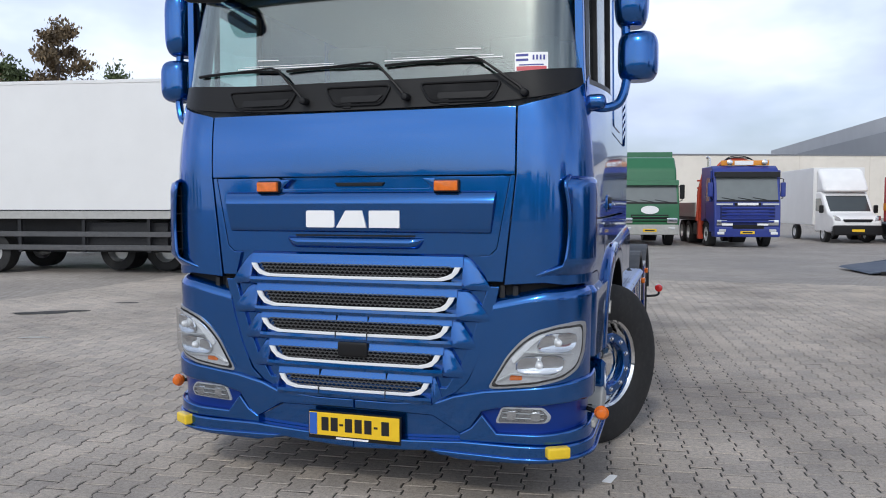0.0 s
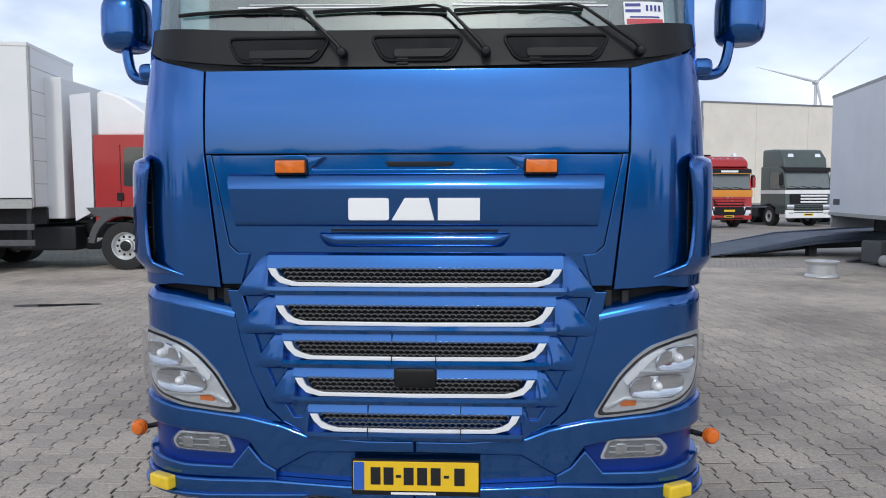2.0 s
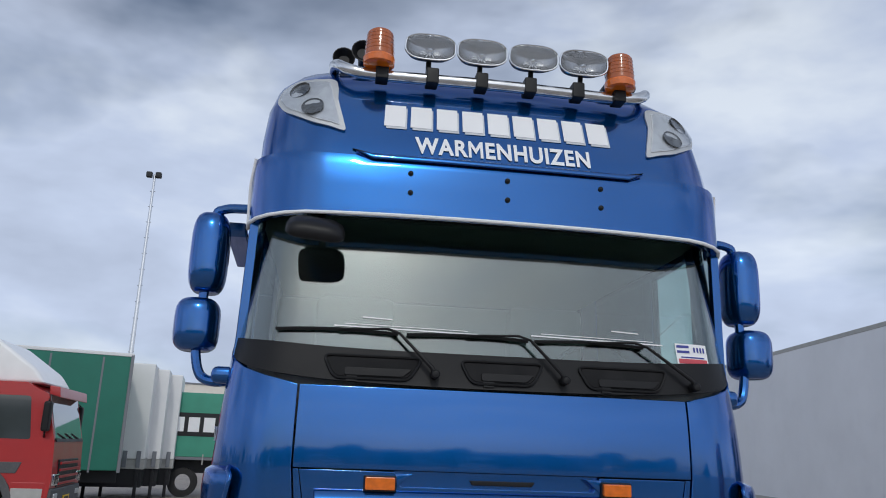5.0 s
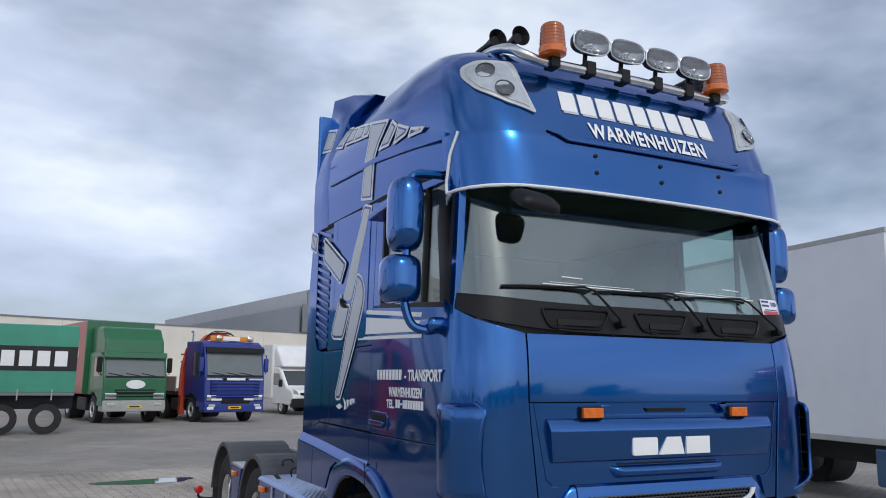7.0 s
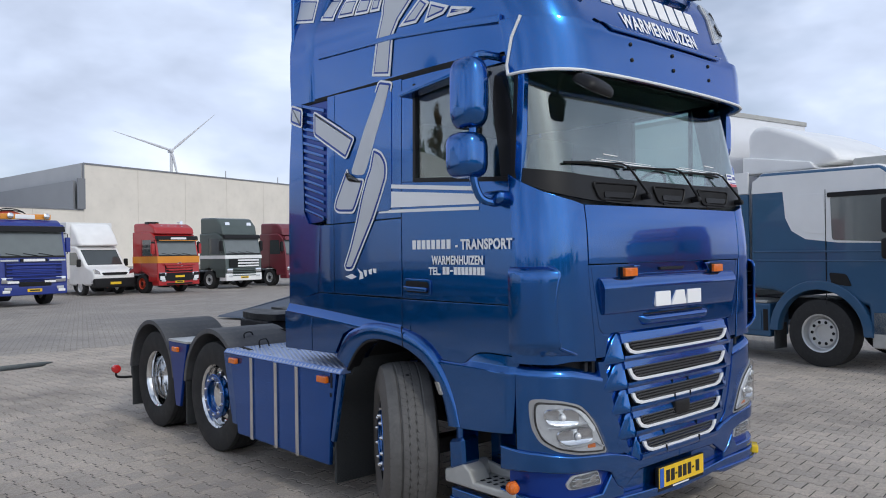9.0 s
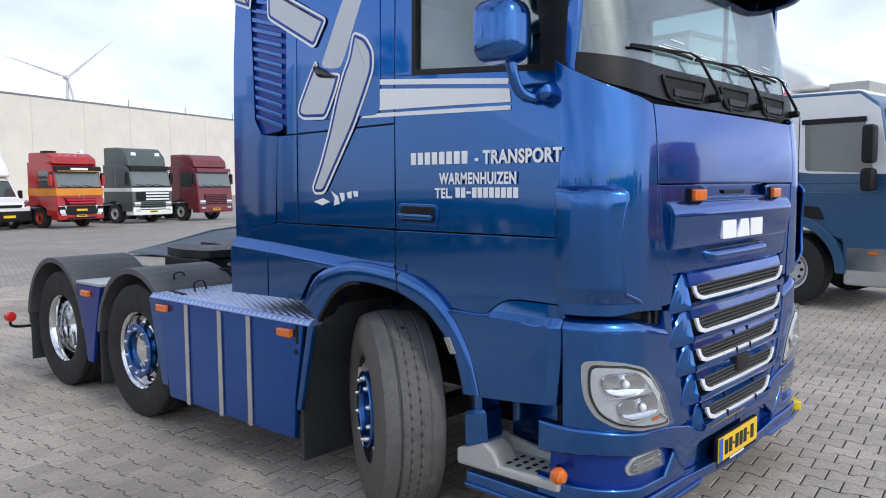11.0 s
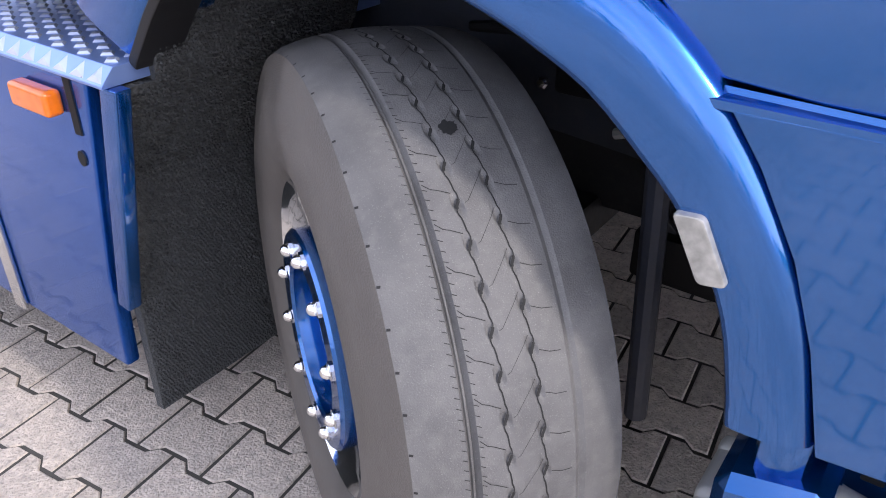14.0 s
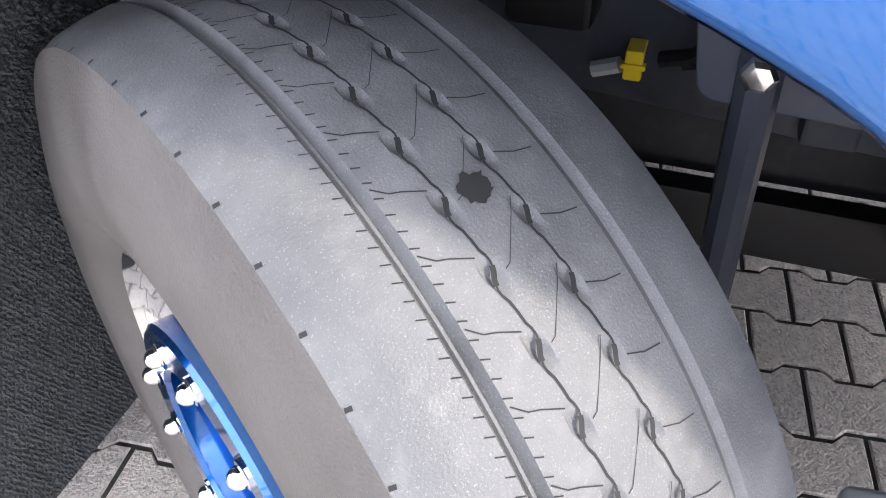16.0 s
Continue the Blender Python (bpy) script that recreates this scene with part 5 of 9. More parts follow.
for g in (-1, 1):
    fl = flank(g)
    k = dict(thick=0.04, r=0.0035, cs=YC, cz=ZC)
    door = panel("door", [
        [(0.235, 1.511), (1.260, 1.516), (1.257, 2.285), (0.235, 2.225)],
        [(0.235, 2.225), (0.285, 2.228), (0.262, 2.93), (0.215, 2.96)],
        [(1.13, 2.278), (1.255, 2.285), (1.25, 2.965), (1.13, 2.965)],
        [(0.215, 2.96), (0.262, 2.925), (1.13, 2.90), (1.13, 2.965)]], fl, BLUE, truck, "blue cab door", off=0.0, **k)
    panel("window_frame", [[(0.27, 2.22), (1.14, 2.275), (1.14, 2.305), (0.27, 2.25)], [(0.28, 2.25), (0.31, 2.25), (0.285, 2.92), (0.255, 2.92)], [(1.11, 2.30), (1.14, 2.30), (1.14, 2.92), (1.11, 2.92)], [(0.56, 2.25), (0.585, 2.25), (0.57, 2.92), (0.545, 2.92)]], fl, BLACKP, door, off=0.002, thick=0.03, r=0.004, cs=YC, cz=ZC)
    panel("door_window", [[(0.27, 2.23), (1.13, 2.285), (1.13, 2.93), (0.25, 2.93)]], fl, SIDEGLASS, door, "tinted side window", off=-0.018, thick=0.005, r=0, cs=YC, cz=ZC)
    panel("door_skirt", [[(0.235, 1.505), (1.262, 1.508), (1.268, 1.3195)] + [(1.062, 1.268), (0.97, 1.217), (0.900, 1.146), (0.79, 1.137), (0.70, 1.136), (0.672, 1.144), (0.645, 1.164), (0.618, 1.184), (0.582, 1.206), (0.543, 1.218), (0.479, 1.224), (0.40, 1.223), (0.235, 1.219)]], fl, BLUE, truck, off=0.002, **k)
    ys = [0.90, 0.84, 0.78, 0.72, 0.69, 0.672, 0.658, 0.645, 0.632, 0.618, 0.60, 0.582, 0.562, 0.543, 0.51, 0.479, 0.44, 0.40, 0.35, 0.325, 0.305, 0.288, 0.272, 0.262]
    over = [(0.21, 1.213), (0.40, 1.217), (0.479, 1.218), (0.543, 1.212), (0.582, 1.200), (0.618, 1.178), (0.645, 1.158), (0.672, 1.140), (0.70, 1.133), (0.90, 1.137)]
    crest = [(0.21, 1.150), (0.40, 1.153), (0.53, 1.157), (0.60, 1.157), (0.64, 1.150), (0.672, 1.136), (0.70, 1.131), (0.90, 1.135)]
    brim = [(0.21, 1.121), (0.40, 1.120), (0.523, 1.126), (0.66, 1.129), (0.90, 1.129)]
    turn_in = lambda y_: 0.045 * min(max((0.335 - y_) / 0.075, 0), 1) ** 2
    def fc(y_, z_, off=0.0):
        return fl(y_, z_, off - turn_in(y_))
    panel("step_cover", [[(0.872, 1.128)] + [(y_, lerp(brim, y_)) for y_ in (0.66, 0.523, 0.40)] + [(0.262, 1.121), (0.272, 0.965), (0.290, 0.775), (0.48, 0.757), (0.700, 0.742), (0.738, 0.88), (0.777, 0.98), (0.829, 1.07)]], fc, BLUE, truck, off=0.030, thick=0.06, r=0.006, cs=YC + (0.335, 0.32, 0.305, 0.29, 0.278), cz=(0.9, 1.05))
    part("step_cover_ledge", loft([[fl(y_, lerp(over, y_), -0.03) for y_ in ys], [fl(y_, lerp(over, y_), 0.001) for y_ in ys], [fc(y_, lerp(crest, y_) + 0.006, 0.006) for y_ in ys], [fc(y_, lerp(crest, y_), 0.0095) for y_ in ys], [fc(y_, lerp(brim, y_) + 0.003, 0.0285) for y_ in ys], [fc(y_, lerp(brim, y_) - 0.006, 0.0292) for y_ in ys], [fc(y_, lerp(brim, y_) - 0.01, 0.0) for y_ in ys]], False), BLUE, truck, sharp=0.5)
    panel("lower_step_well", [[(0.26, 0.77), (0.72, 0.75), (0.72, 0.40), (0.26, 0.40)]], fl, BLUE, truck, off=-0.255, thick=0.02, r=0, cs=(), cz=())
    for r_ in range(3):
        for c_ in range(6):
            y_, z_ = 0.665 - 0.046 * c_ - 0.012 * r_, 0.545 - 0.022 * r_ + 0.001 * c_
            panel("vent_slot", [rounded([(y_, z_), (y_ - 0.034, z_), (y_ - 0.034, z_ - 0.010), (y_, z_ - 0.010)], 0.005)], fl, DARK, truck, off=-0.2535, thick=0.003, r=0, cs=(), cz=())
    # black filler puts shade into the slit between step cover and headlamp panel
    panel("corner_gap_shade", [[(0.19, 1.21), (0.33, 1.21), (0.33, 0.50), (0.19, 0.50)]], fl, DARK, truck, off=-0.055, thick=0.02, r=0, cs=(), cz=())
    hd = panel("door_handle", [rounded([(0.965, 1.54), (1.235, 1.545), (1.235, 1.65), (0.965, 1.645)], 0.03)], fl, BLUE, door, "door handle set in a recess", off=0.008, thick=0.02, r=0.005)
    # flat black patch: the shade in the handle's hollow, by colour
    panel("handle_recess_shade", [rounded([(0.985, 1.555), (1.215, 1.56), (1.215, 1.635), (0.985, 1.63)], 0.025)], fl, DARK, hd, off=0.010, thick=0.005, r=0)
    panel("handle_bar", [rounded([(0.99, 1.565), (1.225, 1.57), (1.225, 1.60), (0.99, 1.595)], 0.012)], fl, BLUE, hd, off=0.03, thick=0.018, r=0.006)
    panel("handle_lock", [arc(1.19, 1.585, 0.008, 0.008, 0, 330, 10)], fl, CHROME, hd, off=0.033, thick=0.005, r=0)
    rear = None
    for poly in [
        [(1.268, 1.52), (2.06, 1.525), (2.05, 2.03), (1.262, 2.045)],
        [(1.262, 2.052), (2.05, 2.037), (2.04, 2.99), (1.256, 2.975)],
        [(2.068, 1.525), (2.27, 1.525), (2.24, 2.03), (2.058, 2.03)],
        [(2.055, 2.037), (2.15, 2.037), (2.14, 2.99), (2.045, 2.99)],
        [(2.15, 2.06), (2.24, 2.037), (2.28, 1.525), (2.70, 1.42), (2.68, 2.5), (2.64, 2.99), (2.50, 2.99), (2.46, 2.14), (2.40, 2.05), (2.26, 2.03)]]:
        made = panel("sleeper_panel", [poly], fl, BLUE, truck, "blue sleeper side panel", off=0.0, **k)
        rear = rear or made
    panel("locker_outline", [rounded([(1.36, 2.10), (1.93, 2.10), (1.93, 2.80), (1.85, 2.93), (1.36, 2.93)], 0.05)], fl, BLUE, rear, off=0.006, thick=0.01, r=0.003, cz=(2.3, 2.6))
    belt = [(1.272, 1.338), (1.50, 1.345), (1.74, 1.362), (2.01, 1.382), (2.30, 1.402), (2.70, 1.424)]
    panel("sleeper_skirt", [[(1.272, 1.508), (2.27, 1.518), (2.70, 1.415 + 0.012)] + belt[::-1]], fl, BLUE, truck, off=0.002, **k)
    low = [(y_, z_ - 0.062) for y_, z_ in belt]
    part("belt_ledge", loft([[fl(y_, z_ - 0.004, -0.012) for y_, z_ in belt], [fl(y_, z_, 0.001) for y_, z_ in belt], [fl(y_, z_ - 0.008, 0.006) for y_, z_ in belt], [fl(y_, z_ - 0.052, 0.029) for y_, z_ in belt], [fl(*p, 0.0325) for p in low], [fl(y_, z_ - 0.02, 0.030) for y_, z_ in low]], False), BLUE, truck, sharp=0.9)
    panel("sleeper_side_skirt", [low[3:4] + [(2.325, 1.338), (2.33, 1.075), (2.03, 1.080), (1.915, 1.235), (1.80, 1.285)]], fl, BLUE, truck, off=0.032, thick=0.05, r=0.006, cs=(), cz=())
    panel("sleeper_side_skirt", [[(2.333, 1.339), (2.72, 1.362), (2.725, 1.068), (2.337, 1.075)]], fl, BLUE, truck, off=0.032, thick=0.05, r=0.006, cs=(), cz=())
    section = [(0.0, -0.10), (0.0, 0.010), (0.05, 0.024), (0.16, 0.034), (0.32, 0.0395), (0.52, 0.042), (0.74, 0.042), (0.88, 0.0415), (0.96, 0.039), (1.0, 0.033), (1.0, -0.11)]
    strips = [[fl(a_[0] + (b_[0] - a_[0]) * u, a_[1] + (b_[1] - a_[1]) * u, o_) for u, o_ in section] for a_, b_ in zip(evenly(ARCH_OUT, 48), evenly(ARCH_IN, 48))]
    part("arch_trim", loft(strips, True, True), BLUE, truck, "raised wheel arch trim", 0.7)
    panel("trim_seam", [[(1.215, 1.196), (1.221, 1.196), (1.231, 1.334), (1.225, 1.334)]], fl, DARK, truck, off=0.0432, thick=0.004, r=0, cs=(), cz=())
    panel("arch_reflector", [rounded([(0.868, 1.012), (0.903, 1.008), (0.862, 0.930), (0.829, 0.936)], 0.008)], fl, REFLECT, truck, "white side reflector", off=0.052, thick=0.02, r=0.004, cs=())
    part("arch_pad", prism([(0.70, 0.78), (0.766, 0.76), (0.766, 0.62), (0.70, 0.62)], min(g * 1.10, g * 1.245), max(g * 1.10, g * 1.245), "x", 0.02), BLUE, truck)
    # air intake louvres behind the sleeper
    # backing in the deeper blue paints the shade between the slats
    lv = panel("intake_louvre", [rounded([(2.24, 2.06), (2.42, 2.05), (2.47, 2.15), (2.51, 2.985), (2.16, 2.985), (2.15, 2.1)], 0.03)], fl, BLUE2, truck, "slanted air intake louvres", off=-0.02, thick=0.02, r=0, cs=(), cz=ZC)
    for i in range(15):
        z = 2.10 + 0.058 * i
        panel("louvre_slat", [[(2.19, z), (2.45 + 0.003 * i, z + 0.075), (2.45 + 0.003 * i, z + 0.045), (2.19, z - 0.03)]], fl, BLUE, lv, off=0.0, thick=0.03, r=0.006, cs=())
    # gutter between side and roof
    panel("roof_gutter", [[(0.50, 3.005), (2.66, 3.005), (2.66, 2.975), (0.50, 2.967)]], fl, DARK, truck, off=-0.012, thick=0.02, r=0, cs=YC)
    panel("roof_skirt", [[(0.38, 3.206), (1.3, 3.29), (2.25, 3.33), (2.25, 3.29), (1.3, 3.25), (0.38, 3.158)]], roof_side(g), BLUE, truck, off=0.014, thick=0.03, r=0.012, cs=(0.5, 0.7, 0.9), cz=(3.2, 3.3))
    # vinyl figure: outlined bands
    if g < 0:
        lift = 0.0005
        for n_, poly in GFX:
            lift += 0.0012
            poly = rounded(poly, 0.035)
            panel("vinyl_band", [poly], fl, VINYL, truck, "white and silver vinyl band on the side", off=0.003 + lift, thick=0.002, r=0, cz=ZC)
            panel("vinyl_gap", [inset(poly, 0.014)], fl, BLUE2, truck, off=0.0042 + lift, thick=0.002, r=0, cz=ZC)
            panel("vinyl_fill", [inset(poly, 0.030)], fl, GREYV, truck, off=0.0054 + lift, thick=0.002, r=0, cz=ZC)
            lift += 0.003
        for poly in GFX_BARS:
            panel("vinyl_bar", [poly], fl, VINYL, truck, off=0.0045, thick=0.002, r=0)
        def wing_plane(y_, z_, off=0.0):
            return Vector((-wing_x(z_) - 0.004 - off, y_, z_))
        tail_ = [(2.64, 3.87), (2.34, 3.79), (2.35, 3.60), (2.64, 3.66)]
        for nm, ins, lf, mt in (("vinyl_band", 0, 0.001, VINYL), ("vinyl_gap", 0.018, 0.0022, BLUE2), ("vinyl_fill", 0.028, 0.0034, GREYV)):
            panel(nm, [inset(tail_, ins) if ins else tail_], wing_plane, mt, truck, off=lf, thick=0.002, r=0, cz=(3.65, 3.7, 3.75, 3.8, 3.85))
        for n_, poly in GFX_ROOF:
            panel("vinyl_band", [poly], roof_side(g), VINYL, truck, off=0.010, thick=0.004, r=0, cz=(3.2, 3.3, 3.4, 3.5, 3.6, 3.65, 3.7, 3.75, 3.8, 3.85))
            panel("vinyl_gap", [inset(poly, 0.018)], roof_side(g), BLUE2, truck, off=0.0112, thick=0.004, r=0, cz=(3.2, 3.3, 3.4, 3.5, 3.6, 3.65, 3.7, 3.75, 3.8, 3.85))
            panel("vinyl_fill", [inset(poly, 0.028)], roof_side(g), GREYV, truck, off=0.0124, thick=0.004, r=0, cz=(3.2, 3.3, 3.4, 3.5, 3.6, 3.65, 3.7, 3.75, 3.8, 3.85))
        # door writing: owner and telephone number as bars
        for i in range(8):
            y = 1.145 - 0.047 * i
            panel("name_bar", [[(y, 1.838), (y - 0.034, 1.838), (y - 0.034, 1.897), (y, 1.897)]], fl, VINYL, truck, "plain white bar of the door lettering", off=0.003, thick=0.002, r=0)
        for body, y, z, size, wide in (("- TRANSPORT", 0.738, 1.836, 0.084, 0.835), ("WARMENHUIZEN", 0.955, 1.744, 0.073, 0.735), ("TEL.", 0.985, 1.677, 0.066, 0.86)):
            text("door_writing", body, size, Matrix.Translation(fl(y, z, 0.003)) @ RIGHT, VINYL, truck, "white lettering on the door", 0.001, wide)
        for q in range(11):
            y = 0.855 - 0.0335 * q
            z0_, z1_ = (1.697, 1.708) if q == 2 else (1.679, 1.726)
            panel("number_bar", [[(y, z0_), (y - 0.026, z0_), (y - 0.026, z1_), (y, z1_)]], fl, VINYL, truck, off=0.003, thick=0.002, r=0)
    # mirrors
    arm = part("mirror_arm", tube(smooth_path([(g * 1.20, 0.38, 2.12), (g * 1.28, 0.37, 2.10), (g * 1.36, 0.40, 2.13), (g * 1.395, 0.42, 2.24), (g * 1.395, 0.42, 2.35), (g * 1.385, 0.43, 2.6), (g * 1.375, 0.43, 2.90), (g * 1.33, 0.42, 2.955), (g * 1.20, 0.40, 2.96)], 5), 0.024, 10), BLUE, truck, "blue two-part side mirror on a tube arm")
    part("mirror_foot", box(min(g * 1.17, g * 1.30), max(g * 1.17, g * 1.30), 0.30, 0.46, 2.09, 2.17, 0.03, 3), BLUE, arm)
    for z0, z1, wd, mx in ((2.53, 2.93, 0.092, 1.386 if g < 0 else 1.415), (2.245, 2.50, 0.107, 1.409 if g < 0 else 1.452)):
        h = (z1 - z0) / 2
        rings = []
        for i in range(15):
            u = -math.cos(math.pi * i / 14)
            kf = 0.52 + 0.48 * max(1 - abs(u) ** 4.5, 0.0) ** 0.6
            cx, cy, cz = g * mx, 0.46, (z0 + z1) / 2 + u * h
            rings.append([Vector((cx + wd * kf * math.copysign(abs(math.cos(a)) ** 0.75, math.cos(a)), cy + min(0.12 * kf * math.copysign(abs(math.sin(a)) ** 0.8, math.sin(a)), 0.075), cz)) for a in [2 * math.pi * j / 20 for j in range(20)]])
        part("mirror_housing", loft(rings, True, True), BLUE, arm, sharp=0.9)
        part("mirror_glass", box(g * mx - wd * 0.66, g * mx + wd * 0.66, 0.531, 0.538, z0 + 0.05, z1 - 0.05, 0.002), CHROME, arm)
    # small shade over the side window
    if g < 0:
        part("window_shade", prism([(0.55, 2.93), (1.17, 2.86), (1.15, 2.82), (0.62, 2.87)], -1.34, -1.235, "x", 0.01), BLUE, truck, "small blue deflector above the side window")
part("cab_back_wall", box(-1.23, 1.23, 2.62, 2.66, 1.05, 3.98, 0.02), BLUE, truck)
part("cab_floor", box(-1.20, 1.20, 0.10, 2.62, 1.30, 1.36, 0.0), DARK, truck)
part("cab_underside", box(-0.60, 0.60, 0.10, 2.62, 1.05, 1.12, 0.0), DARK, truck)
# convex front mirror hung under the visor and inner details
mm = pose(-0.862, -0.03, 2.765, 32, 4, 4)
oval = [(0.132 * math.copysign(abs(math.cos(a)) ** 0.5, math.cos(a)), 0.090 * math.copysign(abs(math.sin(a)) ** 0.5, math.sin(a))) for a in [2 * math.pi * q / 32 for q in range(32)]]
fm = part("ramp_mirror", loft([[mm @ Vector((x_ * k_, y_ * k_, z_)) for x_, y_ in oval] for k_, z_ in ((0.95, -0.022), (1.0, -0.016), (1.0, 0.0), (0.92, 0.022), (0.70, 0.038), (0.35, 0.045), (0.02, 0.046))], True, True), BLACKP, truck, "black ramp mirror under the visor", sharp=0.8)
part("mirror_glass", prism([(x_ * 0.93, y_ * 0.93) for x_, y_ in oval], -0.025, -0.0215, "z", 0, 2, mm), LAMPGLASS, fm)
part("ramp_mirror_arm", tube([(-0.85, -0.02, 2.77), (-0.845, 0.08, 2.84), (-0.84, 0.22, 2.93)], 0.018, 8), BLACKP, fm)
INNER = mat("cab_trim", (0.20, 0.21, 0.20), 0.7, 0, 0.1, 6)
part("dashboard", prism([(0.12, 1.9), (0.12, 2.20), (0.30, 2.24), (0.55, 2.16), (0.62, 1.9)], -1.12, 1.12, "x", 0.03), INNER, truck, "dark dashboard")
part("steering_wheel", revolve([(-0.014, 0.215), (0, 0.23), (0.014, 0.215), (0, 0.20)], 32, "z", pose(0.62, 0.62, 2.22, -55, 0, 0), True), BLACKP, truck)
for x in (-0.62, 0.62):
    part("cab_seat", prism([(0.95, 1.75), (0.95, 1.9), (1.35, 1.88), (1.50, 2.55), (1.45, 2.75), (1.56, 2.75), (1.63, 2.5), (1.5, 1.75)], x - 0.25, x + 0.25, "x", 0.05), INNER, truck, "dark cab seat")
part("bunk_wall", box(-1.18, 1.18, 2.45, 2.60, 1.4, 2.9, 0.03), INNER, truck)
part("cab_headliner", box(-1.15, 1.15, 0.35, 2.6, 2.93, 2.97, 0.0), INNER, truck)

# ---- wheels ----
def tyre_profile(R, w):
    h = w / 2
    return [(-h * 0.78, 0.285), (-h * 0.92, 0.31), (-h, 0.38), (-h * 0.99, R - 0.065), (-h * 0.93, R - 0.018), (-h * 0.86, R - 0.004), (-h * 0.62, R), (-h * 0.60, R - 0.012), (-h * 0.555, R - 0.012), (-h * 0.535, R), (-h * 0.21, R + 0.001), (-h * 0.20, R - 0.008), (-h * 0.18, R - 0.008), (-h * 0.17, R + 0.001),
            (h * 0.17, R + 0.001), (h * 0.18, R - 0.008), (h * 0.20, R - 0.008), (h * 0.21, R + 0.001), (h * 0.535, R), (h * 0.555, R - 0.012), (h * 0.60, R - 0.012), (h * 0.62, R), (h * 0.86, R - 0.004), (h * 0.93, R - 0.018), (h * 0.99, R - 0.065), (h, 0.38), (h * 0.92, 0.31), (h * 0.78, 0.285)]


def nut_circle(w, parent, x, rad, n=10, mat_=CHROME):
    me = None
    for i in range(n):
        a = 2 * math.pi * (i + 0.5) / n
        if me is None:
            b = revolve([(0.0, 0.017), (0.004, 0.017), (0.005, 0.0125), (0.011, 0.0120), (0.016, 0.009), (0.019, 0.004), (0.0195, 0.001)], 10, "x", pose(0, 0, 0, 0, 0, 180))
            finish(b)
            me = bpy.data.meshes.new("wheel_nut")
            b.to_mesh(me)
            b.free()
            me.materials.append(mat_)
        ob = new("wheel_nut", me)
        ob.parent = w
        ob.matrix_basis = pose(x, rad * math.cos(a), rad * math.sin(a))


def wheel(name, parent, at, R=0.505, w=0.315, ring=True, rim_mat=None, deep=False, tyre=True):
    """A wheel whose outer face looks along -x."""
    rim_mat = rim_mat or CHROME
    h = w / 2
    hub = part(name, revolve([(-h * 0.80, 0.283), (-h * 0.86, 0.292), (-h * 0.80, 0.296), (h * 0.8, 0.29), (h * 0.8, 0.27), (h * 0.1, 0.26), (-h * 0.4, 0.258), (-h * 0.72, 0.272)], 48, "x", None, True), rim_mat, parent, "polished steel wheel rim")
    hub.matrix_basis = at
    if tyre:
        part("tyre", revolve(tyre_profile(R, w), 64, "x", None, True), RUBBER, hub, "worn black tyre")
    if deep:      # dished wheel of a single rear axle
        part("rim_dish", revolve([(h * 0.75, 0.285), (h * 0.72, 0.10), (h * 0.55, 0.09), (h * 0.45, 0.02)], 36, "x"), rim_mat, hub)
        nut_circle(hub, hub, h * 0.70, 0.168)
    else:
        part("rim_dish", revolve([(-h * 0.30, 0.262), (-h * 0.50, 0.235), (-h * 0.62, 0.205), (-h * 0.64, 0.145), (-h * 0.50, 0.14), (-h * 0.50, 0.115), (-h * 0.74, 0.10), (-h * 0.78, 0.06), (-h * 0.78, 0.01)], 40, "x"), rim_mat, hub)
        for i in range(10):
            a = 2 * math.pi * i / 10
            part("hand_hole", revolve([(0, 0.026), (0.006, 0.024), (0.007, 0.01)], 12, "x", pose(-h * 0.555 - 0.006, 0.222 * math.cos(a), 0.222 * math.sin(a), 0, 0, 180) @ pose(0, 0, 0, 0, 0, 0)), DARK, hub)
        if ring:
            part("blue_ring", revolve([(-h * 0.66, 0.203), (-h * 0.93, 0.205), (-h * 0.965, 0.199), (-h * 0.965, 0.150), (-h * 0.93, 0.144), (-h * 0.66, 0.146)], 40, "x", None, True), BLUE, hub, "blue painted wheel ring")
        nut_circle(hub, hub, -h * 0.963 if ring else -h * 0.66, 0.168)
    return hub


DELTA = 32
FW = (-1.110, 1.431, 0.530)
FR, HALF = 0.531, 0.176
TREAD = mat("worn_tread", (0.094, 0.092, 0.091), 0.60, 0, 0.22, 14, bump=0.18, bscale=420, speck=0.36, speck_lo=0.62, speck_scale=620, speck_colour=(0.24, 0.235, 0.225), dirt=0.5, dirt_colour=(0.14, 0.136, 0.13))
WALL = mat("tyre_sidewall", (0.095, 0.085, 0.075), 0.6, 0, 0.16, 9, bump=0.3, bscale=300, dirt=0.35, dirt_colour=(0.12, 0.11, 0.10))
SIPE = mat("sipe_black", (0.008, 0.008, 0.008), 0.8, 0, 0.05, 20)
RIBS = [(-0.152, -0.0265), (-0.135, -0.0175), (-0.11, -0.0100), (-0.0835, -0.0050), (-0.0815, -0.009), (-0.078, -0.0145), (-0.0765, -0.0120), (-0.0745, -0.0115), (-0.073, -0.0135), (-0.0695, -0.0075), (-0.0675, -0.0035), (-0.035, 0.0002), (0.0, 0.001), (0.035, -0.0005), (0.068, -0.0035), (0.072, -0.0070), (0.0755, -0.0085), (0.079, -0.0070), (0.083, -0.0045), (0.11, -0.0075), (0.128, -0.0095), (0.146, -0.0140)]
PITCH = 60
ROWS_OF_POCKETS = ((-0.0290, 2.8), (0.0205, 6.1))      # place across the tread, turn in degrees


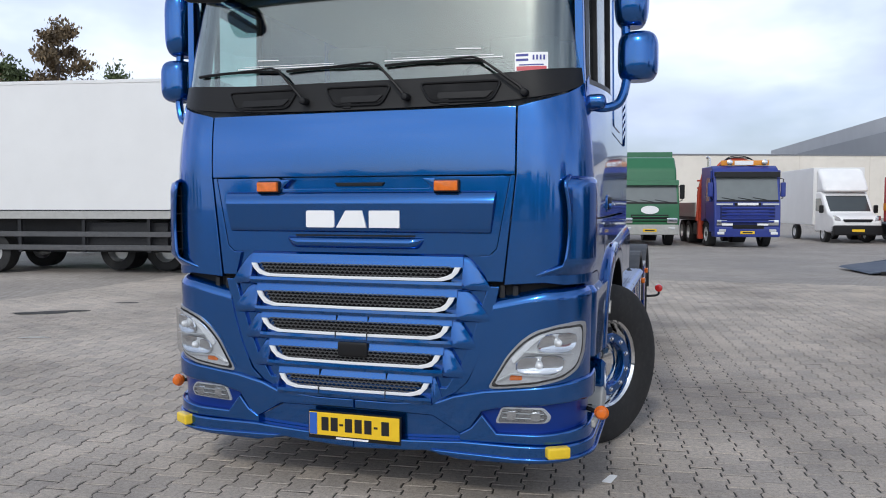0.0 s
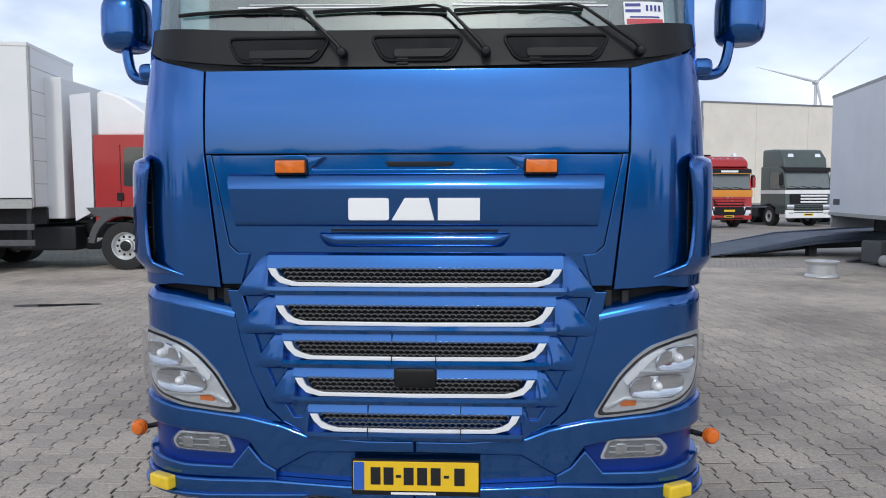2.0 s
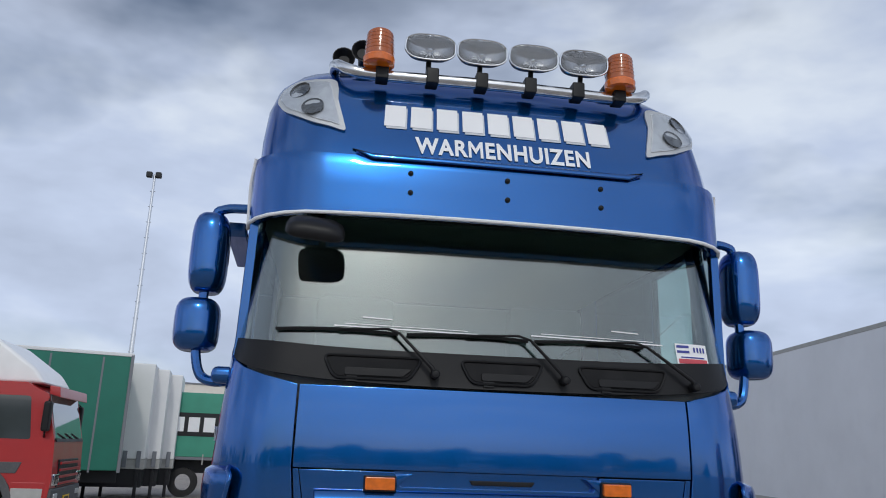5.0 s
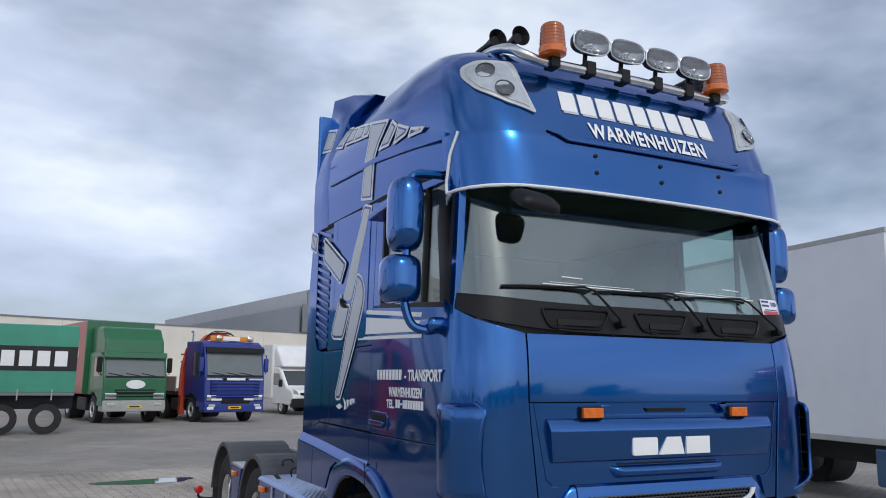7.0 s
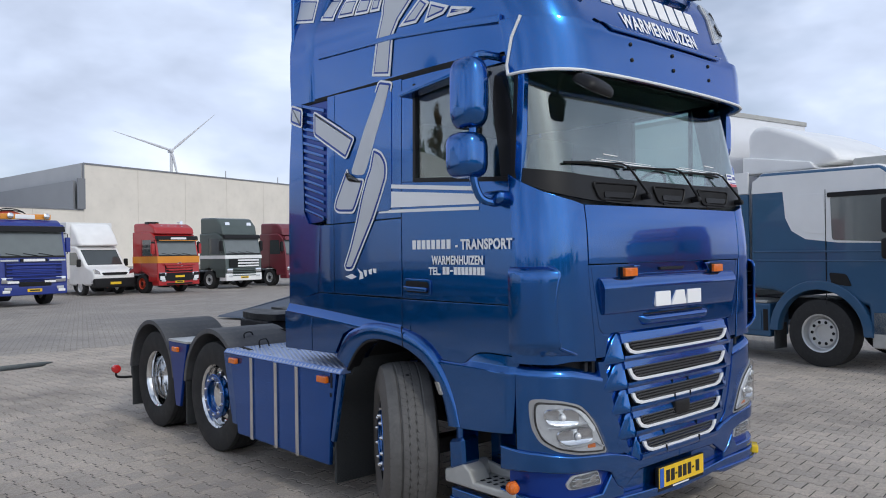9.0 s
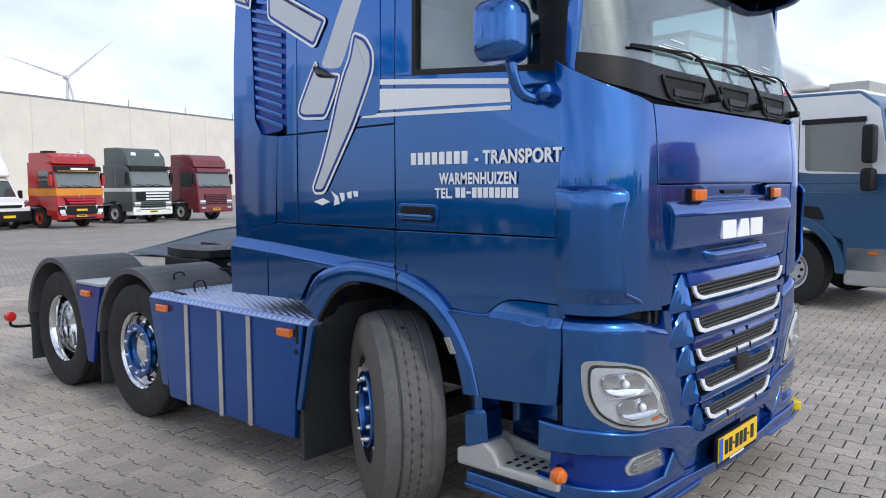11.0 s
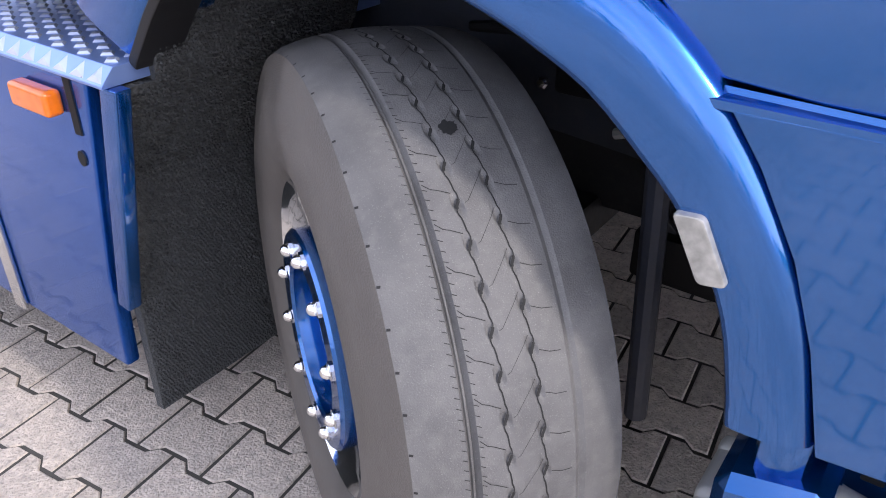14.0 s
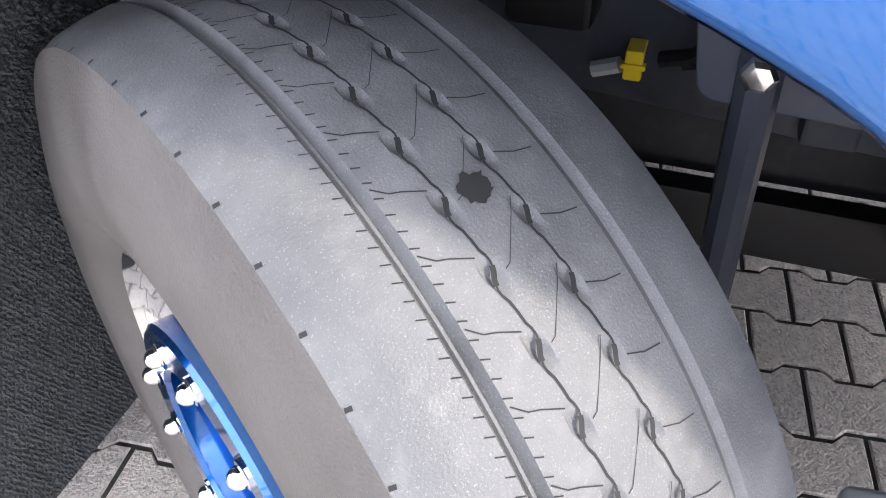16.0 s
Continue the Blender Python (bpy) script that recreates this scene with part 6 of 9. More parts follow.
def blob(v, a):
    """Depth of the wear pockets in the two rows of sipes."""
    d = 0.0
    for row, turn in ROWS_OF_POCKETS:
        u = ((a / (2 * math.pi) * PITCH + 0.5 - turn / 6) % 1.0 - 0.5) / 0.27
        w = (v - row - 0.004 * u) / 0.0075
        q = u * u + w * w
        d += 0.0048 * max(0.0, 1 - q) ** 0.7 if q < 1 else 0.0
    return d


def front_tyre(hub):
    # tread
    n = PITCH * 10
    vs = sorted(set([r[0] for r in RIBS] + [row_ + k * 0.0028 for row_, _ in ROWS_OF_POCKETS for k in (-4, -3, -2, -1, 0, 1, 2, 3, 4)] + [-0.05, 0.05]))
    prof = [(v, FR + lerp(RIBS, v)) for v in vs]
    bm = bmesh.new()
    rings = []
    for v, r in prof:
        ring = []
        for i in range(n):
            a = 2 * math.pi * i / n
            rr = r - (blob(v, a) if abs(v) < 0.05 else 0)
            ring.append(bm.verts.new((v, rr * math.cos(a), rr * math.sin(a))))
        rings.append(ring)
    for p, q in zip(rings, rings[1:]):
        for i in range(n):
            j = (i + 1) % n
            bm.faces.new((p[i], p[j], q[j], q[i]))
    part("tyre_tread", bm, TREAD, hub, "worn grey tyre tread")
    # shoulders and sidewalls
    bm = bmesh.new()
    for g in (-1, 1):
        edge, top_ = (0.152, FR - 0.0265) if g < 0 else (0.146, FR - 0.014)
        pr = [(g * edge, top_), (g * (edge + 0.003), top_ - 0.006), (g * 0.1600, 0.485), (g * 0.1665, 0.462), (g * 0.1680, 0.458), (g * 0.1735, 0.435), (g * 0.1755, 0.428), (g * 0.1795, 0.400), (g * 0.1810, 0.385), (g * 0.1805, 0.365), (g * 0.1785, 0.345), (g * 0.1770, 0.335), (g * 0.1690, 0.315), (g * 0.157, 0.300), (g * 0.142, 0.286)]
        b2 = bmesh.new()
        seg = 96
        rr = [[b2.verts.new((w, r * math.cos(2 * math.pi * i / seg), r * math.sin(2 * math.pi * i / seg))) for i in range(seg)] for w, r in pr]
        for p, q in zip(rr, rr[1:]):
            for i in range(seg):
                b2.faces.new((p[i], p[(i + 1) % seg], q[(i + 1) % seg], q[i]))
        join(bm, b2)
    part("tyre_sidewall", bm, WALL, hub, "brown-grey tyre sidewall", 1.0)
    # sipes of one pitch, then copied round
    def strip(bm, pts, w, lift=0.0006):
        q = []
        for k, (v, u) in enumerate(pts):
            a, b = pts[max(k - 1, 0)], pts[min(k + 1, len(pts) - 1)]
            d = Vector((b[0] - a[0], (b[1] - a[1]))).normalized()
            nn = Vector((-d.y, d.x)) * w / 2
            q.append([(v + nn.x, u + nn.y), (v - nn.x, u - nn.y)])
        def at(v, u):
            r = FR + lerp(RIBS, v) + lift
            return Vector((v, r * math.sin(u / FR), r * math.cos(u / FR)))
        vv = [[bm.verts.new(at(*p)) for p in pair] for pair in q]
        for a, b in zip(vv, vv[1:]):
            bm.faces.new((a[0], a[1], b[1], b[0]))
    P = 2 * math.pi * FR / PITCH
    bm = bmesh.new()
    zig = [(0.003, 0.0), (0.0010, P * 0.10), (0.0004, P * 0.25), (-0.0008, P * 0.40), (-0.003, P * 0.50)]
    for row, ph in ((row_, P * (0.25 - (turn - 3.0) / 6)) for row_, turn in ROWS_OF_POCKETS):
        strip(bm, [(row + v, u + ph) for v, u in zig], 0.0020)
        strip(bm, [(row + v, u + ph - P * 0.5) for v, u in ((-0.003, 0.0), (-0.0036, P * 0.08), (-0.0028, P * 0.14))], 0.0016)
        # wide black strip paints the shade in the wear pocket
        strip(bm, [(row + v, u + ph - P * 0.5) for v, u in ((-0.0028, P * 0.13), (-0.0020, P * 0.20), (0.0012, P * 0.30), (0.0026, P * 0.37))], 0.0042)
        strip(bm, [(row + v, u + ph - P * 0.5) for v, u in ((0.0026, P * 0.36), (0.0034, P * 0.43), (0.003, P * 0.5))], 0.0016)
    strip(bm, [(-0.034, 0.018), (-0.049, 0.026), (-0.057, 0.029), (-0.066, 0.038)], 0.0010)
    strip(bm, [(0.029, -P * 0.517 - 0.004), (0.044, -P * 0.517 - 0.010), (0.060, -P * 0.517 - 0.012)], 0.0010)
    strip(bm, [(-0.019, 0.002), (-0.014, 0.004), (0.010, 0.034), (0.017, 0.044)], 0.0006)
    for k in range(4):
        for v0, v1 in ((-0.0900, -0.0835), (-0.0675, -0.0615)):
            strip(bm, [(v0, P * (k / 4 - 0.5) + 0.003), (v1, P * (k / 4 - 0.5))], 0.0010)
    for v0, v1 in ((-0.1515, -0.1470),):
        strip(bm, [(v0, 0.034), (v1, 0.033)], 0.0035)
    whole = bmesh.new()
    for i in range(PITCH):
        join(whole, bm.copy(), pose(0, 0, 0, 360 / PITCH * (i + 0.5), 0, 0))
    bm.free()
    sp = part("tread_sipes", whole, SIPE, hub, "", normals=False)
    tagged(sp, "zigzag sipes and wear pockets in the tread, their shade drawn as black strips", kind="stuff")


fw = wheel("front_wheel", truck, pose(*FW, 0, 0, -DELTA), FR, 2 * HALF, tyre=False)
front_tyre(fw)
wheel("front_wheel", truck, pose(-FW[0], FW[1], FW[2], 0, 0, 180 - DELTA), FR, 2 * HALF)
# dark tar patch on the tread
rnd = random.Random(4)
bm = bmesh.new()
ctr = bm.verts.new((0, 0, 0.0008))
rim_ = [bm.verts.new((0.013 * (0.75 + 0.5 * rnd.random()) * math.cos(2 * math.pi * i / 26), 0.012 * (0.75 + 0.5 * rnd.random()) * math.sin(2 * math.pi * i / 26), 0.0005)) for i in range(26)]
for i in range(26):
    bm.faces.new((ctr, rim_[i], rim_[(i + 1) % 26]))
tar = part("tar_patch", bm, SIPE, fw, "small black tar patch on the tread")
tar.matrix_basis = pose(0, 0, 0, 26.5, 0, 0) @ pose(-0.002, 0, FR + 0.0022)
for g, turn in ((-1, 0), (1, 180)):
    wheel("middle_wheel", truck, pose(g * 1.12, 4.03, 0.505, 0, 0, turn), 0.505, 0.315)
    wheel("rear_wheel", truck, pose(g * 1.10, 5.45, 0.505, 0, 0, turn), 0.505, 0.315, deep=True)
    wheel("inner_twin_wheel", truck, pose(g * 0.76, 5.45, 0.505, 0, 0, turn), 0.505, 0.30, False, CHASSIS)

# ---- chassis and rear ----
for g in (-1, 1):
    part("frame_rail", box(g * 0.40 - 0.04, g * 0.40 + 0.04, 0.35, 6.45, 0.72, 0.98, 0.01), CHASSIS, truck)
    # equipment box with tread plate top and steel straps
    x0, x1 = sorted((g * 1.335, g * 0.62))
    part("side_skirt", prism([(1.925, 0.955), (2.012, 0.517), (2.03, 0.27), (3.44, 0.27), (3.57, 0.955)], min(g * 1.335, g * 1.30), max(g * 1.335, g * 1.30), "x", 0.008), SKIRT, truck, "dark blue side skirt panel")
    part("battery_box", box(min(g * 1.29, g * 0.6), max(g * 1.29, g * 0.6), 2.2, 3.5, 0.34, 0.94, 0.02), CHASSIS, truck)
    part("skirt_end", prism([(1.835, 0.953), (1.885, 0.953), (2.000, 0.456), (1.962, 0.450)], min(g * 1.338, g * 1.305), max(g * 1.338, g * 1.305), "x", 0.006), BLUE, truck)
    bmt = prism([(g * 0.62, 0.955), (g * 1.346, 0.953), (g * 1.346, 0.959), (g * 1.318, 0.987), (g * 0.62, 0.987)], 1.86, 3.66, "y", 0.002)
    tp = part("tread_plate", bmt, TREADPLATE, truck, "blue-silver diamond tread plate")
    bv, bf = [], []
    for iy in range(35):
        y_ = 1.885 + 0.051 * iy
        k0 = len(bv)
        for dy, w_, up_ in ((-0.021, 0.004, 0), (0.021, 0.004, 0), (0.0, 0.031, 0), (0.0, 0.014, 0.005)):
            bv.append((g * (1.346 - w_ * 0.82 + up_ * 0.7), y_ + dy, 0.959 + w_ * 0.82 + up_ * 0.7))
        bf += [(k0, k0 + 1, k0 + 3), (k0 + 1, k0 + 2, k0 + 3), (k0 + 2, k0, k0 + 3)]
    for iy in range(44):
        for ix in range(17):
            cx, cy = g * (1.298 - 0.038 * ix - (0.019 if iy % 2 else 0)), 1.89 + 0.040 * iy
            if abs(cx) < 0.65:
                continue
            k0 = len(bv)
            for dx, dy, dz in ((-0.016, 0, 0), (0, -0.017, 0), (0.016, 0, 0), (0, 0.017, 0), (-0.010, 0, 0.004), (0, -0.011, 0.004), (0.010, 0, 0.004), (0, 0.011, 0.004)):
                bv.append((cx + dx, cy + dy, 0.987 + dz))
            bf += [(k0 + 4, k0 + 5, k0 + 6, k0 + 7)] + [(k0 + q, k0 + (q + 1) % 4, k0 + 4 + (q + 1) % 4, k0 + 4 + q) for q in range(4)]
    mb = bpy.data.meshes.new("tread_bumps")
    mb.from_pydata(bv, [], bf)
    mb.materials.append(BUMPS)
    tb = new("tread_bumps", mb)
    tb.parent = tp
    tagged(tb, "raised diamonds of the tread plate", kind="stuff")
    part("plate_slot", prism(rounded([(g * 1.26, 3.36), (g * 1.22, 3.36), (g * 1.18, 3.62), (g * 1.22, 3.62)], 0.015), 0.986, 0.9925, "z"), DARK, tp)
    for y_ in (3.46, 3.74):
        part("wire_handle", tube(smooth_path([(g * 1.10, y_, 0.985 + 0.3 * max(y_ - 3.6, 0)), (g * 1.105, y_, 1.05 + 0.3 * max(y_ - 3.6, 0)), (g * 1.02, y_ + 0.03, 1.055 + 0.3 * max(y_ - 3.6, 0)), (g * 0.99, y_ + 0.03, 0.985 + 0.3 * max(y_ - 3.6, 0))], 5), 0.006, 6), BLACKP, truck, "thin black wire handle")
    part("skirt_slot", box(min(g * 1.338, g * 1.33), max(g * 1.338, g * 1.33), 1.975, 1.995, 0.84, 0.95, 0.0), DARK, truck)
    part("skirt_hole", prism(arc(1.995, 0.79, 0.012, 0.016, 0, 330, 10), min(g * 1.3385, g * 1.33), max(g * 1.3385, g * 1.33), "x"), DARK, truck)
    for y in (2.45, 2.77, 3.17):
        part("steel_strap", box(min(g * 1.35, g * 1.336), max(g * 1.35, g * 1.336), y - 0.022, y + 0.022, 0.265, 0.948, 0.004), STEEL, truck, "steel strap on the side skirt")
        part("strap_bend", prism([(g * 1.350, 0.944), (g * 1.350, 0.950), (g * 1.337, 0.9545), (g * 1.325, 0.954), (g * 1.337, 0.944)], y - 0.022, y + 0.022, "y"), STEEL, truck)
    for y in (2.075, 3.475):
        part("side_marker", box(min(g * 1.372, g * 1.334), max(g * 1.372, g * 1.334), y - 0.062, y + 0.062, 0.872, 0.922, 0.01, 3), AMBER, truck, "orange side marker lamp")
    # spray flap behind the front wheel
    bmf = prism([(1.985, 0.14), (2.012, 0.14), (2.012, 0.73), (1.882, 0.948), (1.850, 0.948), (1.985, 0.72)], min(g * 1.30, g * 0.72), max(g * 1.30, g * 0.72), "x", 0.003)
    add_prism(bmf, [(1.850, 0.945), (1.882, 0.945), (1.828, 1.10), (1.80, 1.10)], min(g * 1.25, g * 0.72), max(g * 1.25, g * 0.72), "x", 0.003)
    part("spray_flap", bmf, FLAP, truck, "fibrous black spray flap")
    if g < 0:
        rn_, nv, nf = random.Random(8), [], []
        prof_ = [(0.14, 1.985), (0.72, 1.985), (0.948, 1.850), (1.10, 1.80)]
        for iz in range(104):
            for ix in range(62):
                z_, x_ = 0.150 + 0.0090 * iz + rn_.uniform(-0.002, 0.002), -1.292 + 0.0091 * (ix + 0.5 * (iz % 2)) + rn_.uniform(-0.002, 0.002)
                if z_ > 0.94 and x_ < -1.245:
                    continue
                y_, q_, h_ = lerp(prof_, z_), 0.0045, rn_.uniform(0.002, 0.011)
                k0 = len(nv)
                nv += [(x_ - q_, y_ - 0.0005, z_), (x_, y_ - 0.0005, z_ - q_), (x_ + q_, y_ - 0.0005, z_), (x_, y_ - 0.0005, z_ + q_), (x_, y_ - h_, z_ - 0.001)]
                nf += [(k0, k0 + 1, k0 + 4), (k0 + 1, k0 + 2, k0 + 4), (k0 + 2, k0 + 3, k0 + 4), (k0 + 3, k0, k0 + 4)]
        mb = bpy.data.meshes.new("flap_bristle")
        mb.from_pydata(nv, [], nf)
        mb.materials.append(FLAP)
        tb = new("flap_bristle", mb)
        tb.parent = truck
        tagged(tb, "coarse black bristles of the spray flap", kind="stuff")
    rim_a = [(y_, z_ + 0.004) for y_, z_ in ARCH_IN if 0.83 < y_]
    cen = Vector((1.38, 0.60))
    grow = [tuple((Vector(p) - cen) * (1 + 0.03 / (Vector(p) - cen).length) + cen) for p in rim_a]
    part("wheel_well", prism(rim_a + grow[::-1], min(g * 1.255, g * 0.62), max(g * 1.255, g * 0.62), "x", 0), DARK, truck, "black inner wheel arch")
    lip_o = [p for p in ARCH_IN if 1.50 < p[0]] + [(1.865, 0.985)]
    lip_i = [(y_ - 0.018, z_ - 0.012) for y_, z_ in lip_o]
    part("arch_rubber_lip", prism(lip_o + lip_i[::-1], min(g * 1.285, g * 1.19), max(g * 1.285, g * 1.19), "x", 0.004), BLACKP, truck, "black rubber lip on the rear of the wheel arch")
    # strut and wiring seen behind the front wheel
    part("step_strut", tube([(g * 0.93, 1.05, 1.02), (g * 0.90, 1.02, 0.36)], 0.022, 10), BEAMGREY, truck, "dark steel strut behind the front wheel")
    part("strut_bolt", revolve([(0, 0.017), (0.012, 0.017), (0.016, 0.012), (0.017, 0.002)], 6, "x", pose(g * 0.957, 1.05, 0.98, 0, 0, 0 if g > 0 else 180)), STEEL, truck)
    inner = lambda a_, b_: (min(g * a_, g * b_), max(g * a_, g * b_))
    part("strut_bracket", prism(rounded([(0.93, 0.92), (1.10, 0.93), (1.12, 1.05), (0.95, 1.06)], 0.02), *inner(0.93, 0.905), "x", 0.004), BEAMGREY, truck)
    part("frame_plate", prism([(0.55, 0.69), (0.96, 0.722), (1.25, 0.748), (1.95, 0.80), (1.95, 1.04), (0.55, 1.00)], *inner(0.62, 0.58), "x", 0.006), BEAMGREY, truck, "slate-grey frame plate inside the wheel arch")
    for y_, z_ in ((1.07, 0.79), (0.93, 0.80), (1.42, 0.86)):
        part("plate_bolt", revolve([(0, 0.014), (0.010, 0.014), (0.014, 0.009), (0.015, 0.001)], 6, "x", pose(g * 0.62, y_, z_, 0, 0, 0 if g > 0 else 180)), STEEL, truck)
    part("bolt_pad", box(*inner(0.66, 0.60), 0.88, 0.955, 0.735, 0.83, 0.008), BEAMGREY, truck)
    yc_ = part("yellow_connector", box(*inner(0.665, 0.622), 1.171, 1.197, 0.797, 0.842, 0.004), YELLOW, truck, "small yellow cable connector")
    part("connector_rib", box(*inner(0.668, 0.655), 1.167, 1.201, 0.815, 0.823, 0.002), YELLOW, yc_)
    part("cable_plug", tube([(g * 0.645, 1.203, 0.81), (g * 0.64, 1.24, 0.795)], 0.012, 8), SILVER, truck)
    for q in range(3):
        part("hose", tube(smooth_path([(g * 0.655, 1.15 - 0.03 * q, 0.83), (g * 0.67, 1.10 - 0.03 * q, 0.86), (g * 0.66, 1.12 - 0.03 * q, 0.95), (g * 0.64, 1.25, 0.98 + 0.015 * q), (g * 0.63, 1.6, 0.95)], 5), 0.011, 7), BLACKP, truck)
    part("valve_body", box(*inner(0.70, 0.62), 1.24, 1.36, 0.87, 0.96, 0.015), BLACKP, truck)
    part("bracket_plate", prism([(1.185, 0.50), (1.212, 0.378), (1.142, 0.386), (1.158, 0.478)], *inner(0.385, 0.365), "x", 0.003), GREYP, truck)
    part("bracket_plate", prism([(1.218, 0.53), (1.262, 0.384), (1.240, 0.386), (1.212, 0.50)], *inner(0.385, 0.365), "x", 0.003), LIGHTGREY, truck)
    part("cross_rail", box(min(g * 0.3, g * 0.95), max(g * 0.3, g * 0.95), 0.62, 0.72, 0.42, 0.52, 0.01), CHASSIS, truck)
    part("side_rail", box(min(g * 0.42, g * 0.36), max(g * 0.42, g * 0.36), 0.60, 1.25, 0.34, 0.47, 0.012), BLACKP, truck)
    # rear fenders
    for yc in (4.03, 5.45):
        a = arc(yc, 0.50, 0.60, 0.635, 8, 172, 18)
        b = arc(yc, 0.50, 0.575, 0.61, 172, 8, 18)
        f = part("rear_fender", prism(a + b, min(g * 1.30, g * 0.64), max(g * 1.30, g * 0.64), "x", 0.012), GREYP, truck, "grey plastic rear fender")
        part("fender_lip", prism(a + arc(yc, 0.50, 0.56, 0.59, 172, 8, 18), min(g * 1.305, g * 1.285), max(g * 1.305, g * 1.285), "x", 0.006), GREYP, f)
        part("fender_flap", box(min(g * 1.28, g * 0.92), max(g * 1.28, g * 0.92), yc + 0.585, yc + 0.60, 0.15, 0.60, 0.004), FLAP, f)
    part("fender_bridge", prism([(4.52, 0.95), (4.96, 0.95), (4.86, 0.60), (4.80, 0.32), (4.70, 0.32), (4.63, 0.6)], min(g * 1.31, g * 1.28), max(g * 1.31, g * 1.28), "x", 0.008), BLUE2, truck, "blue panel between the rear wheels")
    part("bridge_plate", box(min(g * 1.31, g * 0.92), max(g * 1.31, g * 0.92), 4.52, 4.96, 0.95, 0.975, 0.006), SILVER, truck)
    part("fender_front_panel", prism([(3.60, 0.95), (3.735, 0.95), (3.66, 0.65), (3.58, 0.335), (3.495, 0.335), (3.53, 0.65)], min(g * 1.315, g * 1.27), max(g * 1.315, g * 1.27), "x", 0.006), BLUE, truck)
    part("side_marker", box(min(g * 1.345, g * 1.308), max(g * 1.345, g * 1.308), 4.69, 4.81, 0.86, 0.91, 0.01, 3), AMBER, truck)
    part("rear_marker_arm", tube(smooth_path([(g * 1.15, 6.15, 0.45), (g * 1.30, 6.15, 0.45), (g * 1.41, 6.15, 0.47), (g * 1.42, 6.15, 0.53)], 4), 0.014, 8), BLACKP, truck)
    part("rear_marker_lamp", revolve([(-0.04, 0.02), (-0.03, 0.045), (0.0, 0.05), (0.03, 0.045), (0.04, 0.02)], 18, "y", pose(g * 1.42, 6.15, 0.555)), RED, truck, "red and orange end marker lamp")
part("fifth_wheel", prism(rounded([(-0.45, 4.35), (0.45, 4.35), (0.5, 4.7), (0.42, 5.1), (0.12, 5.45), (0.06, 4.9), (-0.06, 4.9), (-0.12, 5.45), (-0.42, 5.1), (-0.5, 4.7)], 0.06), 1.12, 1.19, "z", 0.012), CHASSIS, truck, "greasy black fifth wheel coupling")
part("coupling_base", box(-0.5, 0.5, 4.4, 5.0, 0.98, 1.12, 0.02), CHASSIS, truck)
part("catwalk", box(-0.55, 0.55, 2.9, 3.9, 1.02, 1.06, 0.01), CHASSIS, truck, "black catwalk behind the cab")
for k in range(3):
    part("air_line", tube(smooth_path([(-0.2 + 0.1 * k, 2.68, 1.7), (-0.3 + 0.12 * k, 2.95, 1.25), (-0.35 + 0.2 * k, 3.4, 1.10), (-0.7 + 0.2 * k, 3.9, 1.09), (-0.5 + 0.3 * k, 4.3, 1.1)], 6), 0.012, 7), BLACKP, truck)
part("engine_block", box(-0.36, 0.36, 0.3, 2.4, 0.45, 1.0, 0.05), CHASSIS, truck)
part("front_axle", box(-0.85, 0.85, 1.37, 1.49, 0.38, 0.50, 0.02), CHASSIS, truck)
for y in (4.03, 5.45):
    part("rear_axle", tube([(-0.95, y, 0.505), (0.95, y, 0.505)], 0.09, 12), CHASSIS, truck)
part("rear_cross_beam", box(-1.15, 1.15, 6.35, 6.45, 0.42, 0.55, 0.015), CHASSIS, truck)

# ---- buildings and distance ----
CONCRETE = mat("sandwich_wall", (0.76, 0.71, 0.63), 0.8, 0, 0.06, 0.4, dirt=0.12, dirt_colour=(0.4, 0.36, 0.3))
SEAM = mat("panel_seam", (0.66, 0.61, 0.54), 0.8, 0, 0.1, 0.6)
GREYWALL = mat("grey_cladding", (0.42, 0.43, 0.45), 0.6, 0, 0.05, 0.5)
GREYDARK = mat("dark_grey_cladding", (0.20, 0.21, 0.23), 0.6, 0, 0.05, 0.5)
BANDGREY = mat("mid_grey_cladding", (0.26, 0.27, 0.29), 0.6, 0, 0.05, 0.5)
HALL_T = math.degrees(math.atan2(0.34, 0.94))
hall = thing("warehouse", "long beige panel-clad warehouse with a grey upper hall", "building", at=pose(6.0, 123.1, gz(123), 0, 0, HALL_T) @ Matrix.Diagonal((2, 2, 2, 1)))
part("wall", box(-70, 17, 0, 14, 0, 4.85, 0.0), CONCRETE, hall, "beige panel wall")
part("tall_wall", prism([(17, -0.02), (95, -0.02), (95, 50), (29, 50)], 0, 8.75, "z"), CONCRETE, hall, "beige panel wall of the high hall")
part("roof_trim", box(16.95, 95.05, -0.08, -0.03, 8.72, 8.86, 0.0), GREYDARK, hall)
part("wall_trim", box(-70, 16.95, -0.06, -0.01, 4.82, 4.93, 0.0), GREYDARK, hall)
part("upper_cladding", prism([(16.9, 0.0), (28.9, 50), (28.4, 50), (16.8, 0.0)], 4.9, 8.80, "z"), GREYWALL, hall, "grey cladding of the high hall")
part("upper_band", prism([(16.6, 0.5), (28.2, 50), (28.0, 50), (16.4, 0.5)], 4.9, 7.35, "z"), BANDGREY, hall)
part("corner_post", box(16.3, 17.0, -0.25, -0.1, 4.93, 7.5, 0.0), GREYDARK, hall)
part("corner_trim", box(16.86, 17.02, -0.12, -0.03, 7.5, 8.8, 0.0), GREYDARK, hall)
for k in range(1, 14):
    part("panel_joint", box(17 + 5.6 * k - 0.025, 17 + 5.6 * k + 0.025, -0.04, -0.025, 0, 8.7, 0), SEAM, hall)
